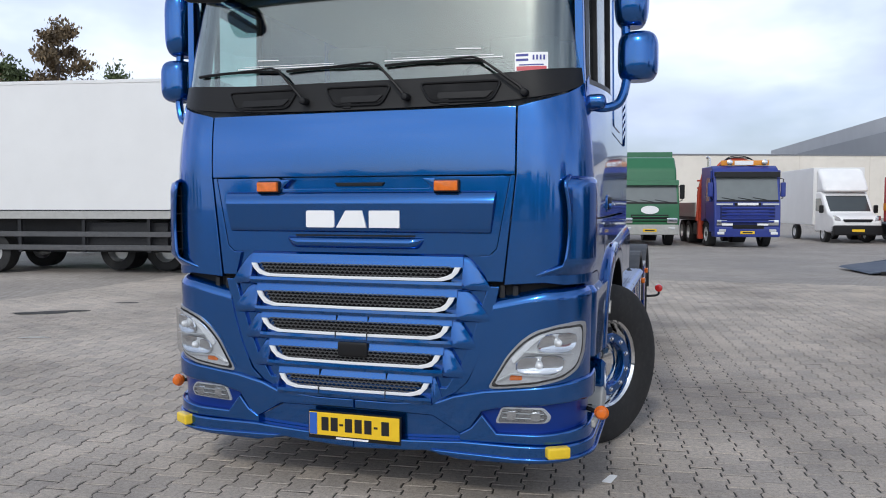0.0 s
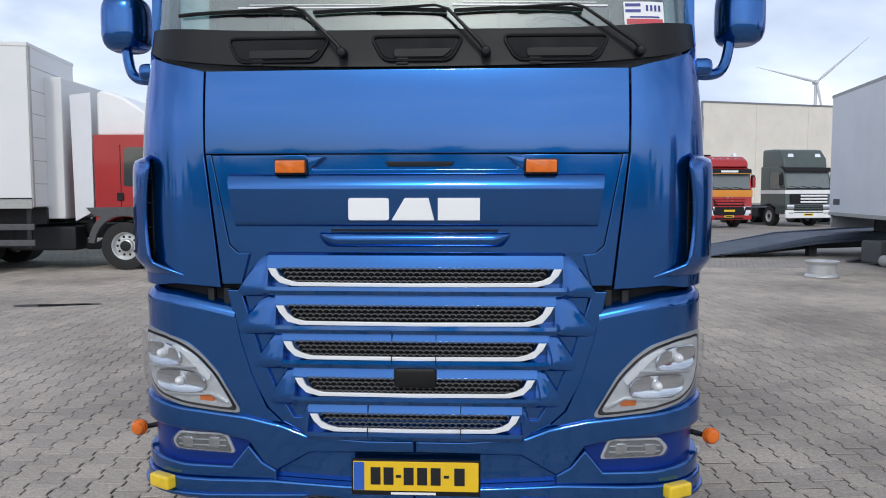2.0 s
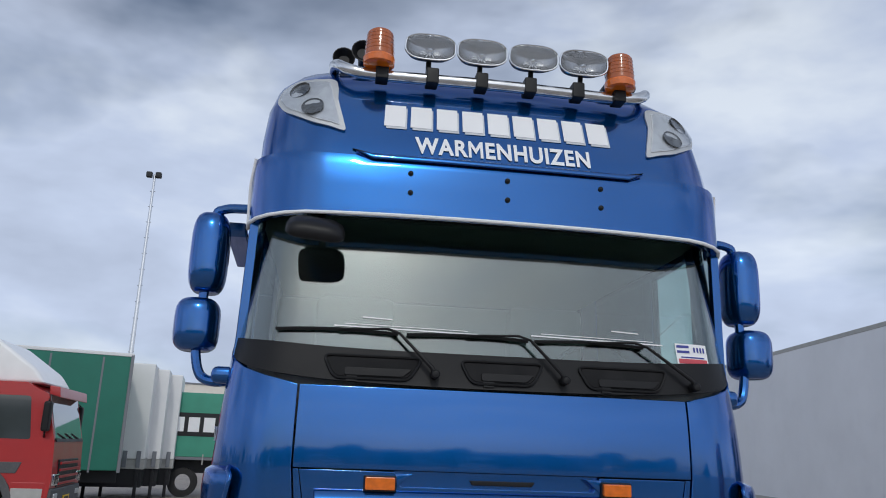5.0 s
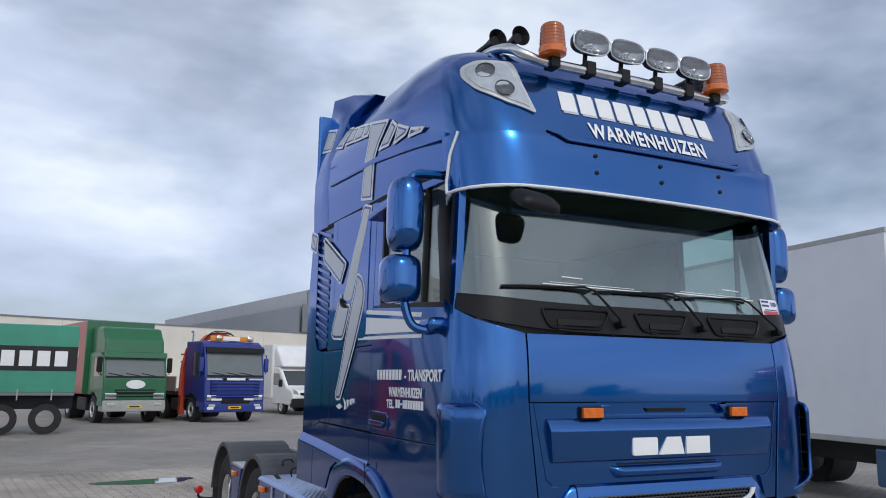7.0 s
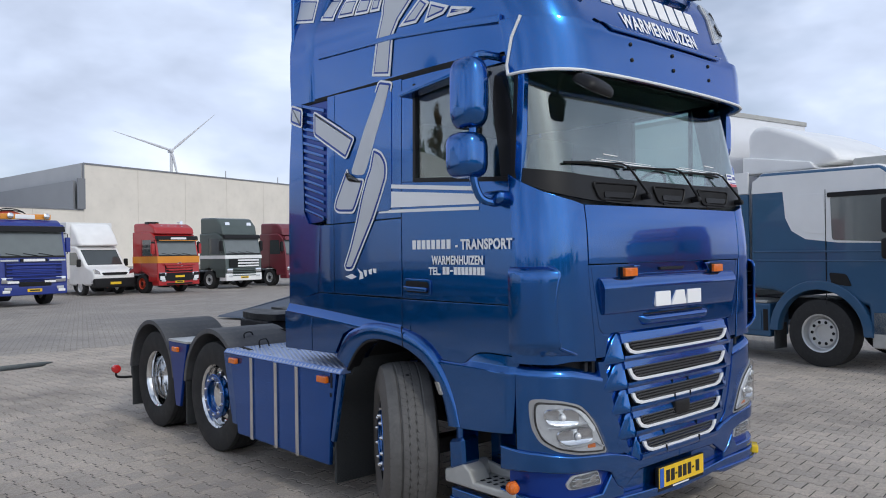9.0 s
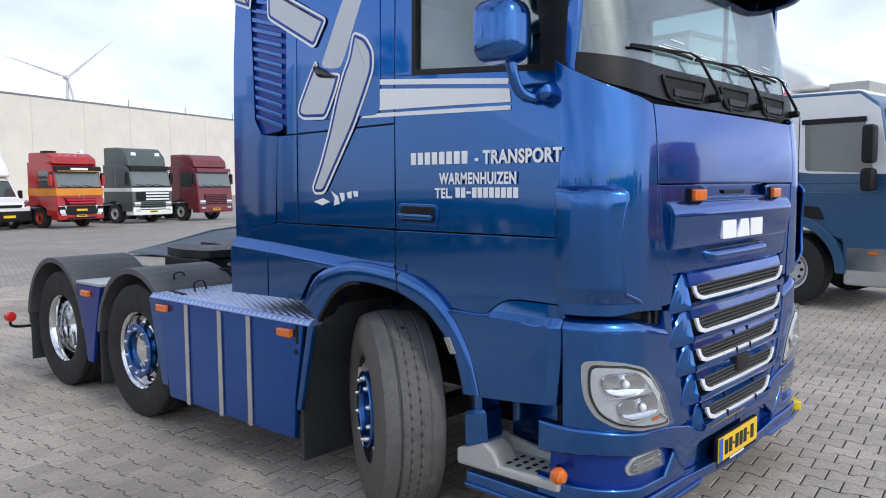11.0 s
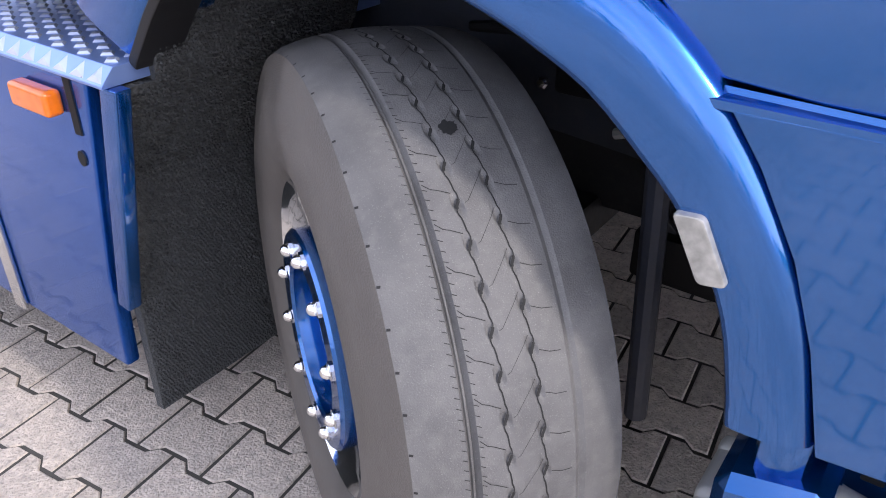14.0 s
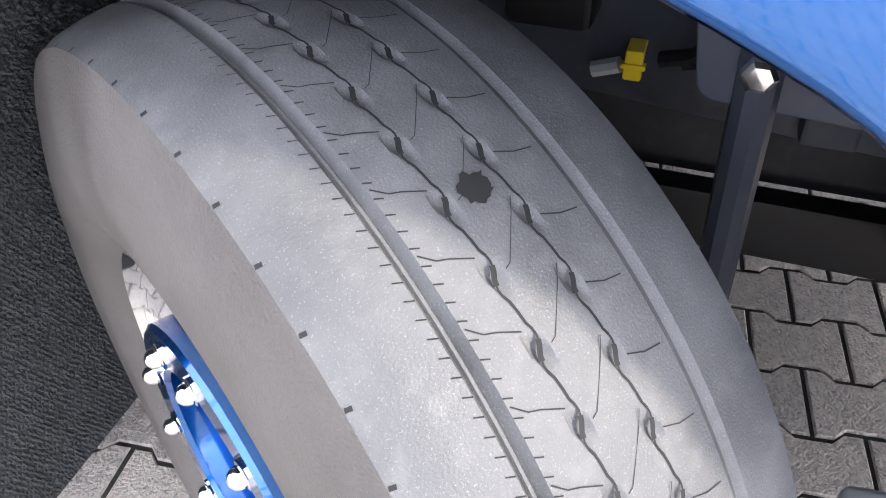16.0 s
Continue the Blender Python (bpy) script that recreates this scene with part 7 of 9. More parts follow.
for k in range(15):
    part("panel_joint", box(-66 + 5.6 * k - 0.025, -66 + 5.6 * k + 0.025, -0.02, -0.005, 0, 4.8, 0), SEAM, hall)
for k in range(3):
    part("roof_mast", tube([(40 + 9 * k, 6, 8.7), (40 + 9 * k, 6, 10.4)], 0.05, 6), GREYDARK, hall)

# hall and hedge behind the camera, seen in the paint only
back_hall = thing("workshop_hall", "grey workshop hall across the yard", "building", at=pose(-4, -78, 0, 0, 0, 6))
part("wall", box(-40, 34, -14, 0, 0, 4.8, 0.0), GREYWALL, back_hall)
part("roof", prism([(-14.3, 4.8), (0.3, 4.8), (-7, 6.0)], -40.3, 34.3, "x"), GREYDARK, back_hall)
for k in range(7):
    part("roller_door", box(-34 + 10 * k, -29.5 + 10 * k, 0.0, 0.06, 0, 4.0, 0.0), WHITE if k % 2 else GREYDARK, back_hall)

# wind turbine
turb = thing("wind_turbine", "white wind turbine far behind the warehouse", "wind turbine")
PALE = mat("pale_paint", (0.62, 0.63, 0.66), 0.6, 0, 0.03, 0.2)
hub_at = Vector((264, 636, 89))
part("tower", tube([(264, 637.2, 0), (264, 637.2, 89)], [2.0, 1.1], 14), PALE, turb)
part("nacelle", box(262.4, 265.6, 634.5, 641.5, 87.5, 90.6, 0.8), PALE, turb)
for a in (42, 162, 282):
    d = Vector((math.cos(radians(a)) * 0.93, -math.cos(radians(a)) * 0.36, math.sin(radians(a))))
    part("blade", tube([hub_at + d * 1.2, hub_at + d * 8, hub_at + d * 25, hub_at + d * 48], [0.8, 1.15, 0.7, 0.15], 8), PALE, turb)
mast = thing("lattice_mast", "thin grey lamp mast with lamps on top", "mast", at=pose(-11.4, 40, gz(40)))
part("pole", tube([(0, 0, 0), (0, 0, 16.5)], [0.16, 0.07], 10), STEEL, mast)
for k in range(16):
    part("rung", tube([(-0.14, -0.02, 2 + 0.9 * k), (0.14, -0.02, 2 + 0.9 * k)], 0.02, 6), STEEL, mast)
for x in (-0.28, 0.22):
    part("floodlight", box(x - 0.16, x + 0.16, -0.2, 0.1, 16.3, 16.62, 0.05), CHASSIS, mast)

# ---- parked vehicles ----
def lorry(at, paint, label, group="row of parked trucks", H=3.0, W=2.45, front=-1.38, back=0.75, low=0.55, name="truck", lower=None, band=None, sill=1.55, top=2.55, roof=None, grille_z=(0.75, 1.45), visor=True, lamps=None, rim=None, tail=5.5, plate=True, fill=None, slats=6):
    """A cab-over truck: local -y is its front, the origin lies under the front axle."""
    root = thing(name, label, "truck", group, at)
    h = W / 2
    lower = lower or BLACKP
    prof = [(front, low), (front - 0.04, 1.0), (front, sill), (front + 0.22, top), (front + 0.40, H - 0.12), (front + 0.62, H), (back, H), (back, 1.0), (0.58, 1.0)] + arc(0, 0.5, 0.58, 0.60, 55, 125, 6)[::1] + [(-0.58, 0.9), (-0.60, low)]
    part("cab", prism(prof, -h, h, "x", 0.05, 3), paint, root)
    if roof:
        rp = [(front + 0.25, H - 0.12), (front + 0.34, H + roof * 0.45), (front + 0.75, H + roof * 0.95), (front + 1.2, H + roof), (back, H + roof), (back, H - 0.05)]
        part("roof_spoiler", prism(rp, -h + 0.06, h - 0.06, "x", 0.10, 3), fill or paint, root)
    glass = BLACKGLASS
    y = lambda z: front + 0.22 * (z - sill) / (top - sill)
    part("windscreen", prism([(y(sill + 0.06) - 0.012, sill + 0.06), (y(top) - 0.012, top), (y(top) + 0.03, top), (y(sill) + 0.05, sill + 0.06)], -h + 0.10, h - 0.10, "x", 0.01), glass, root)
    part("dash_line", prism([(y(sill + 0.02) - 0.03, sill + 0.02), (y(sill + 0.1) - 0.03, sill + 0.08), (y(sill + 0.1), sill + 0.08), (y(sill), sill + 0.02)], -h + 0.08, h - 0.08, "x", 0.004), BLACKP, root)
    for x in (-0.45, 0.15, 0.7):
        part("wiper", tube([(x, y(sill + 0.1) - 0.03, sill + 0.08), (x - 0.5, y(sill + 0.2) - 0.025, sill + 0.17)], 0.014, 6), BLACKP, root)
    if visor:
        part("visor", prism([(front + 0.02, top - 0.06), (front + 0.05, top + 0.14), (front + 0.24, top + 0.16), (front + 0.22, top)], -h + 0.03, h - 0.03, "x", 0.02), paint if visor == 1 else BLACKP, root)
    for g in (-1, 1):
        w = [(front + 0.42, sill + 0.05), (front + 0.52, top - 0.05), (front + 1.25, top - 0.05), (front + 1.28, sill + 0.05)]
        part("side_window", prism(rounded(w, 0.06), min(g * (h + 0.006), g * (h - 0.02)), max(g * (h + 0.006), g * (h - 0.02)), "x"), VANGLASS, root)
        part("mirror", box(g * (h + 0.12) - 0.09, g * (h + 0.12) + 0.09, front + 0.10, front + 0.24, sill + 0.20, sill + 0.75, 0.04), paint if lamps == "blue" else BLACKP, root)
        part("mirror_bar", tube([(g * h, front + 0.2, top - 0.1), (g * (h + 0.12), front + 0.17, top - 0.12), (g * (h + 0.12), front + 0.17, sill + 0.15), (g * h, front + 0.2, sill + 0.1)], 0.018, 6), BLACKP, root)
        part("headlamp", box(g * (h - 0.28) - 0.2, g * (h - 0.28) + 0.2, front - 0.075, front, low + 0.26, low + 0.48, 0.03), CHROME, root)
        part("fog_lamp", box(g * (h - 0.3) - 0.13, g * (h - 0.3) + 0.13, front - 0.095, front, low + 0.02, low + 0.12, 0.02), SILVER, root)
        part("door_seam", box(min(g * (h + 0.003), g * h), max(g * (h + 0.003), g * h), front + 1.33, front + 1.345, 1.0, top, 0), DARK, root)
        part("front_wheel", revolve([(-0.15, 0.28), (-0.16, 0.40), (-0.14, 0.49), (0.14, 0.49), (0.16, 0.40), (0.15, 0.28)], 32, "x", pose(g * (h - 0.19), 0, 0.49), True), RUBBER, root)
        part("rim", revolve([(0.10, 0.284), (-0.10, 0.285), (-0.155, 0.285), (-0.14, 0.265), (-0.06, 0.24), (-0.07, 0.15), (-0.13, 0.13), (-0.15, 0.10), (-0.15, 0.01)], 28, "x", pose(g * (h - 0.19), 0, 0.49, 0, 0, 0 if g < 0 else 180)), rim or SILVER, root)
        part("wheel_hub", revolve([(-0.10, 0.122), (-0.152, 0.108), (-0.160, 0.085), (-0.163, 0.01)], 20, "x", pose(g * (h - 0.19), 0, 0.49, 0, 0, 0 if g < 0 else 180)), CHASSIS, root)
        if tail:
            for yy in ((3.6,) if tail < 6 else (3.2, 4.5)):
                part("rear_wheel", revolve([(-0.28, 0.28), (-0.30, 0.40), (-0.28, 0.49), (0.28, 0.49), (0.30, 0.40), (0.28, 0.28)], 28, "x", pose(g * (h - 0.33), yy, 0.49), True), RUBBER, root)
                part("rear_rim", revolve([(0.10, 0.279), (-0.20, 0.28), (-0.285, 0.28), (-0.25, 0.25), (-0.12, 0.22), (-0.12, 0.02)], 24, "x", pose(g * (h - 0.33), yy, 0.49, 0, 0, 0 if g < 0 else 180)), rim or SILVER, root)
    part("bumper", box(-h + 0.02, h - 0.02, front - 0.07, front + 0.5, low - 0.18, low + 0.22, 0.05), lower, root)
    gz0, gz1 = grille_z
    part("grille", box(-h + 0.42, h - 0.42, front - 0.055, front, gz0, gz1, 0.02), BLACKP, root)
    for k in range(slats):
        z = gz0 + (gz1 - gz0) * (k + 0.5) / slats
        part("grille_slat", box(-h + 0.45, h - 0.45, front - 0.085, front - 0.05, z - 0.028, z + 0.022, 0.008), fill if fill and lamps == "white" else paint, root)
    if plate:
        part("number_plate", box(-0.26, 0.26, front - 0.085, front - 0.07, low - 0.06, low + 0.05, 0.005), PLATE, root)
        part("plate_bar", box(-0.18, 0.18, front - 0.088, front - 0.084, low - 0.03, low + 0.02, 0), INK, root)
    if band:
        part("colour_band", box(-h - 0.006, h + 0.006, front - 0.035, back, sill - band[1], sill - band[2], 0.0), band[0], root)
    if tail:
        part("chassis", box(-0.42, 0.42, -0.9, tail, 0.62, 0.92, 0.02), CHASSIS, root)
        part("tank", box(-h + 0.05, -h + 0.6, 1.0, 2.3, 0.4, 0.9, 0.06), CHASSIS, root)
    return root


BLACKGLASS = mat("dark_glass", (0.15, 0.17, 0.168), 0.06, 0, 0.05, 3, coat=1.0)
GREEN = mat("green_paint", (0.018, 0.14, 0.055), 0.4, 0, 0.06, 2, coat=0.5)
SCBLUE = mat("royal_blue_paint", (0.015, 0.035, 0.24), 0.4, 0, 0.06, 2, coat=0.5)
REDP = mat("red_paint", (0.42, 0.014, 0.016), 0.38, 0, 0.06, 2, coat=0.5)
YELP = mat("orange_yellow_paint", (0.75, 0.28, 0.02), 0.4, 0, 0.05, 2, coat=0.4)
SAGE = mat("grey_green_paint", (0.075, 0.10, 0.092), 0.4, 0.2, 0.06, 2, coat=0.5)
MAROON = mat("maroon_paint", (0.17, 0.018, 0.03), 0.4, 0, 0.06, 2, coat=0.5)
CRANE = mat("orange_red_paint", (0.50, 0.06, 0.025), 0.5, 0, 0.12, 3)
SCDARK = mat("blue_gap_shade", (0.006, 0.014, 0.09), 0.6, 0, 0.06, 2)
VANGLASS = mat("van_glass", (0.05, 0.06, 0.062), 0.06, 0, 0.05, 3, coat=1.0)
PETROL = mat("petrol_blue_paint", (0.025, 0.095, 0.20), 0.35, 0.1, 0.06, 2, coat=0.6)
BOXWHITE = mat("box_body_white", (0.80, 0.80, 0.79), 0.45, 0, 0.03, 0.8, dirt=0.05, dirt_colour=(0.6, 0.6, 0.58))
BOXGREY = mat("box_body_grey", (0.80, 0.81, 0.84), 0.5, 0, 0.04, 0.8, dirt=0.06, dirt_colour=(0.42, 0.43, 0.45))
CURTAIN = mat("green_curtain", (0.018, 0.175, 0.12), 0.5, 0, 0.08, 1.5, bump=0.15, bscale=3)
RZ = 12

g_lf = lorry(pose(-0.08, 34.30, gz(34.3), 0, 0, RZ) @ Matrix.Diagonal((1.190, 1.190, 1.190, 1)), GREEN, "green light box truck with a green roof deflector", H=2.55, W=2.25, low=0.62, lower=LIGHTGREY, sill=1.62, top=2.40, roof=0.95, grille_z=(0.95, 1.22), slats=2, tail=5.5, front=-1.25)
part("box_body", box(-1.25, 1.25, 1.0, 7.5, 1.0, 3.75, 0.04), REDP, g_lf, "red box body")
part("box_front", box(-1.26, 1.26, 0.93, 1.02, 1.0, 3.76, 0.03), GREEN, g_lf)
part("emblem", prism(arc(0, 0, 0.34, 0.16, 0, 340, 17), -1.305, -1.285, "y", 0, 2, Matrix.Translation((0.0, 0, 1.40))), VINYL, g_lf)
part("side_emblem", prism(arc(3.2, 2.5, 1.3, 0.5, 0, 345, 23), -1.262, -1.251, "x"), VINYL, g_lf)

b_sc = lorry(pose(4.04, 33.95, gz(34.0), 0, 0, RZ) @ Matrix.Diagonal((1.150, 1.150, 1.150, 1)), SCBLUE, "royal blue truck with an orange-red loading crane behind the cab", H=3.15, W=2.45, low=0.60, lower=SCBLUE, sill=1.75, top=2.75, visor=2, grille_z=(0.95, 1.60), slats=6, lamps="blue", tail=7.5)
part("badge_bar", box(-0.38, 0.38, -1.46, -1.44, 1.63, 1.72, 0), VINYL, b_sc)
for x in (-0.75, 0.55):
    part("number_bar", box(x - 0.2, x + 0.2, -1.475, -1.455, 0.86, 0.94, 0), VINYL, b_sc)
for x in (-0.55, 0.75):
    part("roof_lamp", revolve([(0.0, 0.10), (-0.04, 0.11), (-0.06, 0.08), (-0.06, 0.01)], 18, "y", pose(x, -0.85, 3.28)), CHROME, b_sc)
part("light_board", box(-0.85, 0.95, -0.80, -0.68, 3.16, 3.36, 0.03), YELP, b_sc)
part("board_panel", box(-0.35, 0.35, -0.82, -0.79, 3.18, 3.34, 0.01), VINYL, b_sc)
part("crane_boom", tube(smooth_path([(-0.55, 1.1, 3.05), (-0.25, 1.1, 3.36), (0.25, 1.1, 3.46), (0.75, 1.1, 3.34), (1.05, 1.1, 3.0)], 5), [0.12] * 21, 8), CRANE, b_sc)
for q in range(2):
    part("crane_hose", tube(smooth_path([(-0.5, 0.95, 3.2), (-0.1, 0.95, 3.58 - 0.05 * q), (0.45, 0.95, 3.62 - 0.06 * q), (0.85, 0.95, 3.45), (0.95, 0.95, 3.1)], 5), 0.022, 6), BLACKP, b_sc)
part("crane_arm", tube([(-1.12, 1.2, 0.9), (-1.10, 1.15, 1.9), (-0.95, 1.1, 3.1)], [0.13, 0.12, 0.10], 8), CRANE, b_sc)
part("crane_ram", tube([(-1.30, 1.0, 1.0), (-1.25, 1.0, 2.2), (-1.12, 1.0, 2.9)], [0.07, 0.07, 0.04], 8), CRANE, b_sc)
for q in range(6):
    part("crane_bracket", box(-1.33, -1.0, 0.95, 1.05, 1.1 + 0.3 * q, 1.17 + 0.3 * q, 0.01), CRANE, b_sc)
# darker copy of the cab blue, painting the shade between the slats
part("grille_field", box(-1.0, 1.0, -1.45, -1.40, 0.93, 1.62, 0.02), SCDARK, b_sc)
for q in range(5):
    part("wide_slat", prism([(-1.455, 0.965 + 0.128 * q), (-1.50, 1.0 + 0.128 * q), (-1.455, 1.05 + 0.128 * q)], -0.97, 0.97, "x", 0.006), SCBLUE, b_sc)
part("badge_plate", box(-0.48, 0.48, -1.452, -1.40, 1.62, 1.73, 0.01), BLACKP, b_sc)
part("lamp_strip", box(-0.55, 0.60, -1.475, -1.42, 0.74, 0.90, 0.02), BLACKP, b_sc)
for g in (-1, 1):
    part("paint_stripe", box(g * 0.85 - 0.30, g * 0.85 + 0.30, -1.425, -1.40, 1.64, 1.70, 0), GREYV, b_sc)
    part("bumper_lamp", box(g * 0.98 - 0.13, g * 0.98 + 0.13, -1.475, -1.44, 0.52, 0.62, 0.02), BOWL, b_sc)
    part("side_deflector", prism([(-1.0, 1.75), (-1.05, 2.95), (-0.92, 2.98), (-0.85, 1.8)], min(g * 1.235, g * 1.30), max(g * 1.235, g * 1.30), "x", 0.02), SCBLUE, b_sc)
part("crane_column", box(-0.5, 0.5, 0.85, 1.45, 0.9, 3.0, 0.06), CRANE, b_sc)
part("crane_leg", box(-1.25, -1.05, 1.0, 1.3, 0.25, 1.9, 0.03), CRANE, b_sc)
part("exhaust", tube([(-0.9, 0.85, 2.4), (-0.9, 0.85, 3.5), (-1.0, 0.85, 3.6)], 0.07, 8), STEEL, b_sc)
part("load_bed", box(-1.22, 1.22, 1.7, 7.6, 1.0, 1.15, 0.02), CHASSIS, b_sc)
part("bed_side", box(-1.25, -1.2, 1.7, 7.6, 1.15, 1.75, 0.01), LIGHTGREY, b_sc)

# white delivery van with box body
van = thing("box_van", "white delivery van with a tall white box body", "van", "row of parked trucks", pose(9.79, 40.78, gz(40.8), 0, 0, RZ) @ Matrix.Diagonal((1.170, 1.170, 1.170, 1)))
part("box_body", box(-1.12, 1.12, 0.9, 5.2, 0.75, 3.35, 0.04), BOXWHITE, van)
part("roof_fairing", prism([(0.0, 2.25), (0.3, 2.75), (0.7, 3.2), (0.95, 3.33), (0.95, 2.2)], -0.97, 0.97, "x", 0.22, 5), WHITE, van)
part("cab", prism([(-1.15, 0.45), (-1.18, 0.95), (-1.0, 1.15), (-0.45, 1.32), (0.22, 2.12), (0.42, 2.25), (1.0, 2.25), (1.0, 0.45)], -1.0, 1.0, "x", 0.09, 3), WHITE, van)
part("windscreen", prism([(-0.42, 1.36), (0.16, 2.08), (0.22, 2.06), (-0.34, 1.34)], -0.86, 0.86, "x", 0.02), VANGLASS, van)
part("bumper", box(-1.0, 1.0, -1.24, -0.9, 0.35, 0.78, 0.06), BLACKP, van)
part("grille", prism(rounded([(-0.55, 0.92), (0.55, 0.92), (0.62, 1.04), (-0.62, 1.04)], 0.05), -1.21, -1.15, "y", 0.01), BLACKP, van)
part("number_plate", box(-0.26, 0.26, -1.26, -1.24, 0.5, 0.61, 0.004), PLATE, van)
for g in (-1, 1):
    part("headlamp", prism(rounded([(g * 0.68, 0.95), (g * 0.95, 1.0), (g * 0.93, 1.2), (g * 0.74, 1.1)], 0.03), -1.17, -0.95, "y", 0.01), CHROME, van)
    part("side_window", prism(rounded([(-0.1, 1.38), (0.3, 1.95), (0.85, 1.95), (0.85, 1.38)], 0.06), min(g * 0.995, g * 1.008), max(g * 0.995, g * 1.008), "x"), BLACKGLASS, van)
    part("mirror", box(g * 1.15 - 0.09, g * 1.15 + 0.09, -0.25, -0.12, 1.3, 1.65, 0.04), BLACKP, van)
    for y in (0.0, 3.5):
        part("wheel", revolve([(-0.11, 0.2), (-0.12, 0.30), (-0.1, 0.36), (0.1, 0.36), (0.12, 0.30), (0.11, 0.2)], 24, "x", pose(g * 0.88, y, 0.36), True), RUBBER, van)
        part("rim", revolve([(0.08, 0.199), (-0.08, 0.2), (-0.115, 0.2), (-0.07, 0.16), (-0.10, 0.02)], 20, "x", pose(g * 0.88, y, 0.36, 0, 0, 0 if g < 0 else 180)), SILVER, van)

r_mb = lorry(pose(12.92, 40.13, gz(40.1), 0, 0, RZ) @ Matrix.Diagonal((1.080, 1.080, 1.080, 1)), REDP, "red truck with orange-yellow stripe and roof lamps", H=3.10, low=0.58, lower=REDP, sill=1.85, top=2.75, roof=0.45, band=(YELP, 0.32, -0.02), grille_z=(0.98, 1.45), slats=3, visor=2, rim=CRANE, tail=6.5)
part("lower_grille", box(-0.6, 0.6, -1.475, -1.44, 0.62, 0.92, 0.02), BLACKP, r_mb)
part("emblem_ring", revolve([(-0.012, 0.13), (0.0, 0.145), (0.012, 0.13), (0.0, 0.115)], 24, "y", pose(0, -1.49, 1.42), True), CHROME, r_mb)
for k in range(4):
    part("roof_lamp", revolve([(0.0, 0.10), (-0.05, 0.11), (-0.06, 0.02)], 18, "y", pose(-0.6 + 0.4 * k, -0.80, 3.32)), CHROME, r_mb)
part("roof_rail", tube(smooth_path([(-1.1, -0.5, 3.1), (-0.95, -0.78, 3.25), (0, -0.85, 3.22), (0.95, -0.78, 3.25), (1.1, -0.5, 3.1)], 4), 0.035, 8), REDP, r_mb)
part("sun_visor", prism([(-1.40, 2.66), (-1.38, 2.86), (-1.16, 2.90), (-1.14, 2.72)], -1.18, 1.18, "x", 0.02), BLACKP, r_mb)
part("visor_stripe", box(-0.45, 0.45, -1.415, -1.395, 2.72, 2.82, 0), VINYL, r_mb)
part("visor_edge", box(-1.12, 1.12, -1.412, -1.39, 2.655, 2.685, 0), YELP, r_mb)
for q in range(3):
    part("grille_wing", prism([(-0.92 + 0.10 * q, 1.48 - 0.13 * q), (0.92 - 0.10 * q, 1.48 - 0.13 * q), (0.84 - 0.10 * q, 1.40 - 0.13 * q), (-0.84 + 0.10 * q, 1.40 - 0.13 * q)], -1.52, -1.46, "y", 0.01), REDP, r_mb)
part("lower_intake", box(-0.78, 0.78, -1.47, -1.40, 0.64, 1.02, 0.02), BLACKP, r_mb)
part("plate_low", box(-0.28, 0.28, -1.50, -1.47, 0.80, 0.90, 0.004), PLATE, r_mb)
part("bumper_slot", box(-0.75, 0.75, -1.475, -1.44, 0.44, 0.52, 0.01), BLACKP, r_mb)
for g in (-1, 1):
    part("lamp_housing", prism(rounded([(g * 0.74, 0.66), (g * 1.16, 0.64), (g * 1.18, 1.02), (g * 0.86, 1.04)], 0.04), -1.462, -1.40, "y", 0.01), BLACKP, r_mb)
    part("main_lamp", prism(rounded([(g * 0.84, 0.70), (g * 1.12, 0.70), (g * 1.13, 0.88), (g * 0.88, 0.88)], 0.03), -1.475, -1.455, "y", 0.006), BOWL, r_mb)
    part("step_plate", box(min(g * 1.02, g * 1.24), max(g * 1.02, g * 1.24), -1.40, -0.62, 0.62, 0.98, 0.03), REDP, r_mb)
    part("red_mirror", box(g * 1.38 - 0.09, g * 1.38 + 0.09, -1.30, -1.14, 1.98, 2.52, 0.05), REDP, r_mb)
part("roof_box", box(-1.15, -0.55, -0.55, -0.2, 3.30, 3.62, 0.03), BLACKP, r_mb)
part("roof_beacon", box(-0.75, -0.55, -0.57, -0.35, 3.34, 3.55, 0.03), BEACON, r_mb)
part("roof_horn", revolve([(0.0, 0.02), (-0.3, 0.03), (-0.36, 0.09), (-0.36, 0.01)], 14, "y", pose(0.55, -0.5, 3.6)), CHROME, r_mb)

g_df = lorry(pose(17.7, 41.9, gz(40), 0, 0, RZ) @ Matrix.Diagonal((1.13, 1.13, 1.13, 1)), SAGE, "grey-green tractor truck with white bumper and stripe", H=2.95, low=0.60, lower=WHITE, sill=1.80, top=2.72, roof=0.85, band=(WHITE, 0.20, 0.02), grille_z=(0.65, 1.05), slats=4, visor=2, tail=6.0)
for k in range(3):
    part("upper_slat", box(-0.45, 0.98, -1.475, -1.42, 1.16 + 0.15 * k, 1.25 + 0.15 * k, 0.02), WHITE, g_df)
part("upper_grille", box(-0.98, 0.98, -1.46, -1.42, 1.12, 1.58, 0.02), BLACKP, g_df)
for x in (-0.72, 0.72):
    part("brow_lamp", prism(rounded([(x - 0.18, 3.30), (x + 0.18, 3.28), (x + 0.12, 3.55), (x - 0.14, 3.55)], 0.04), -0.98, -0.85, "y", 0.01), CHROME, g_df)
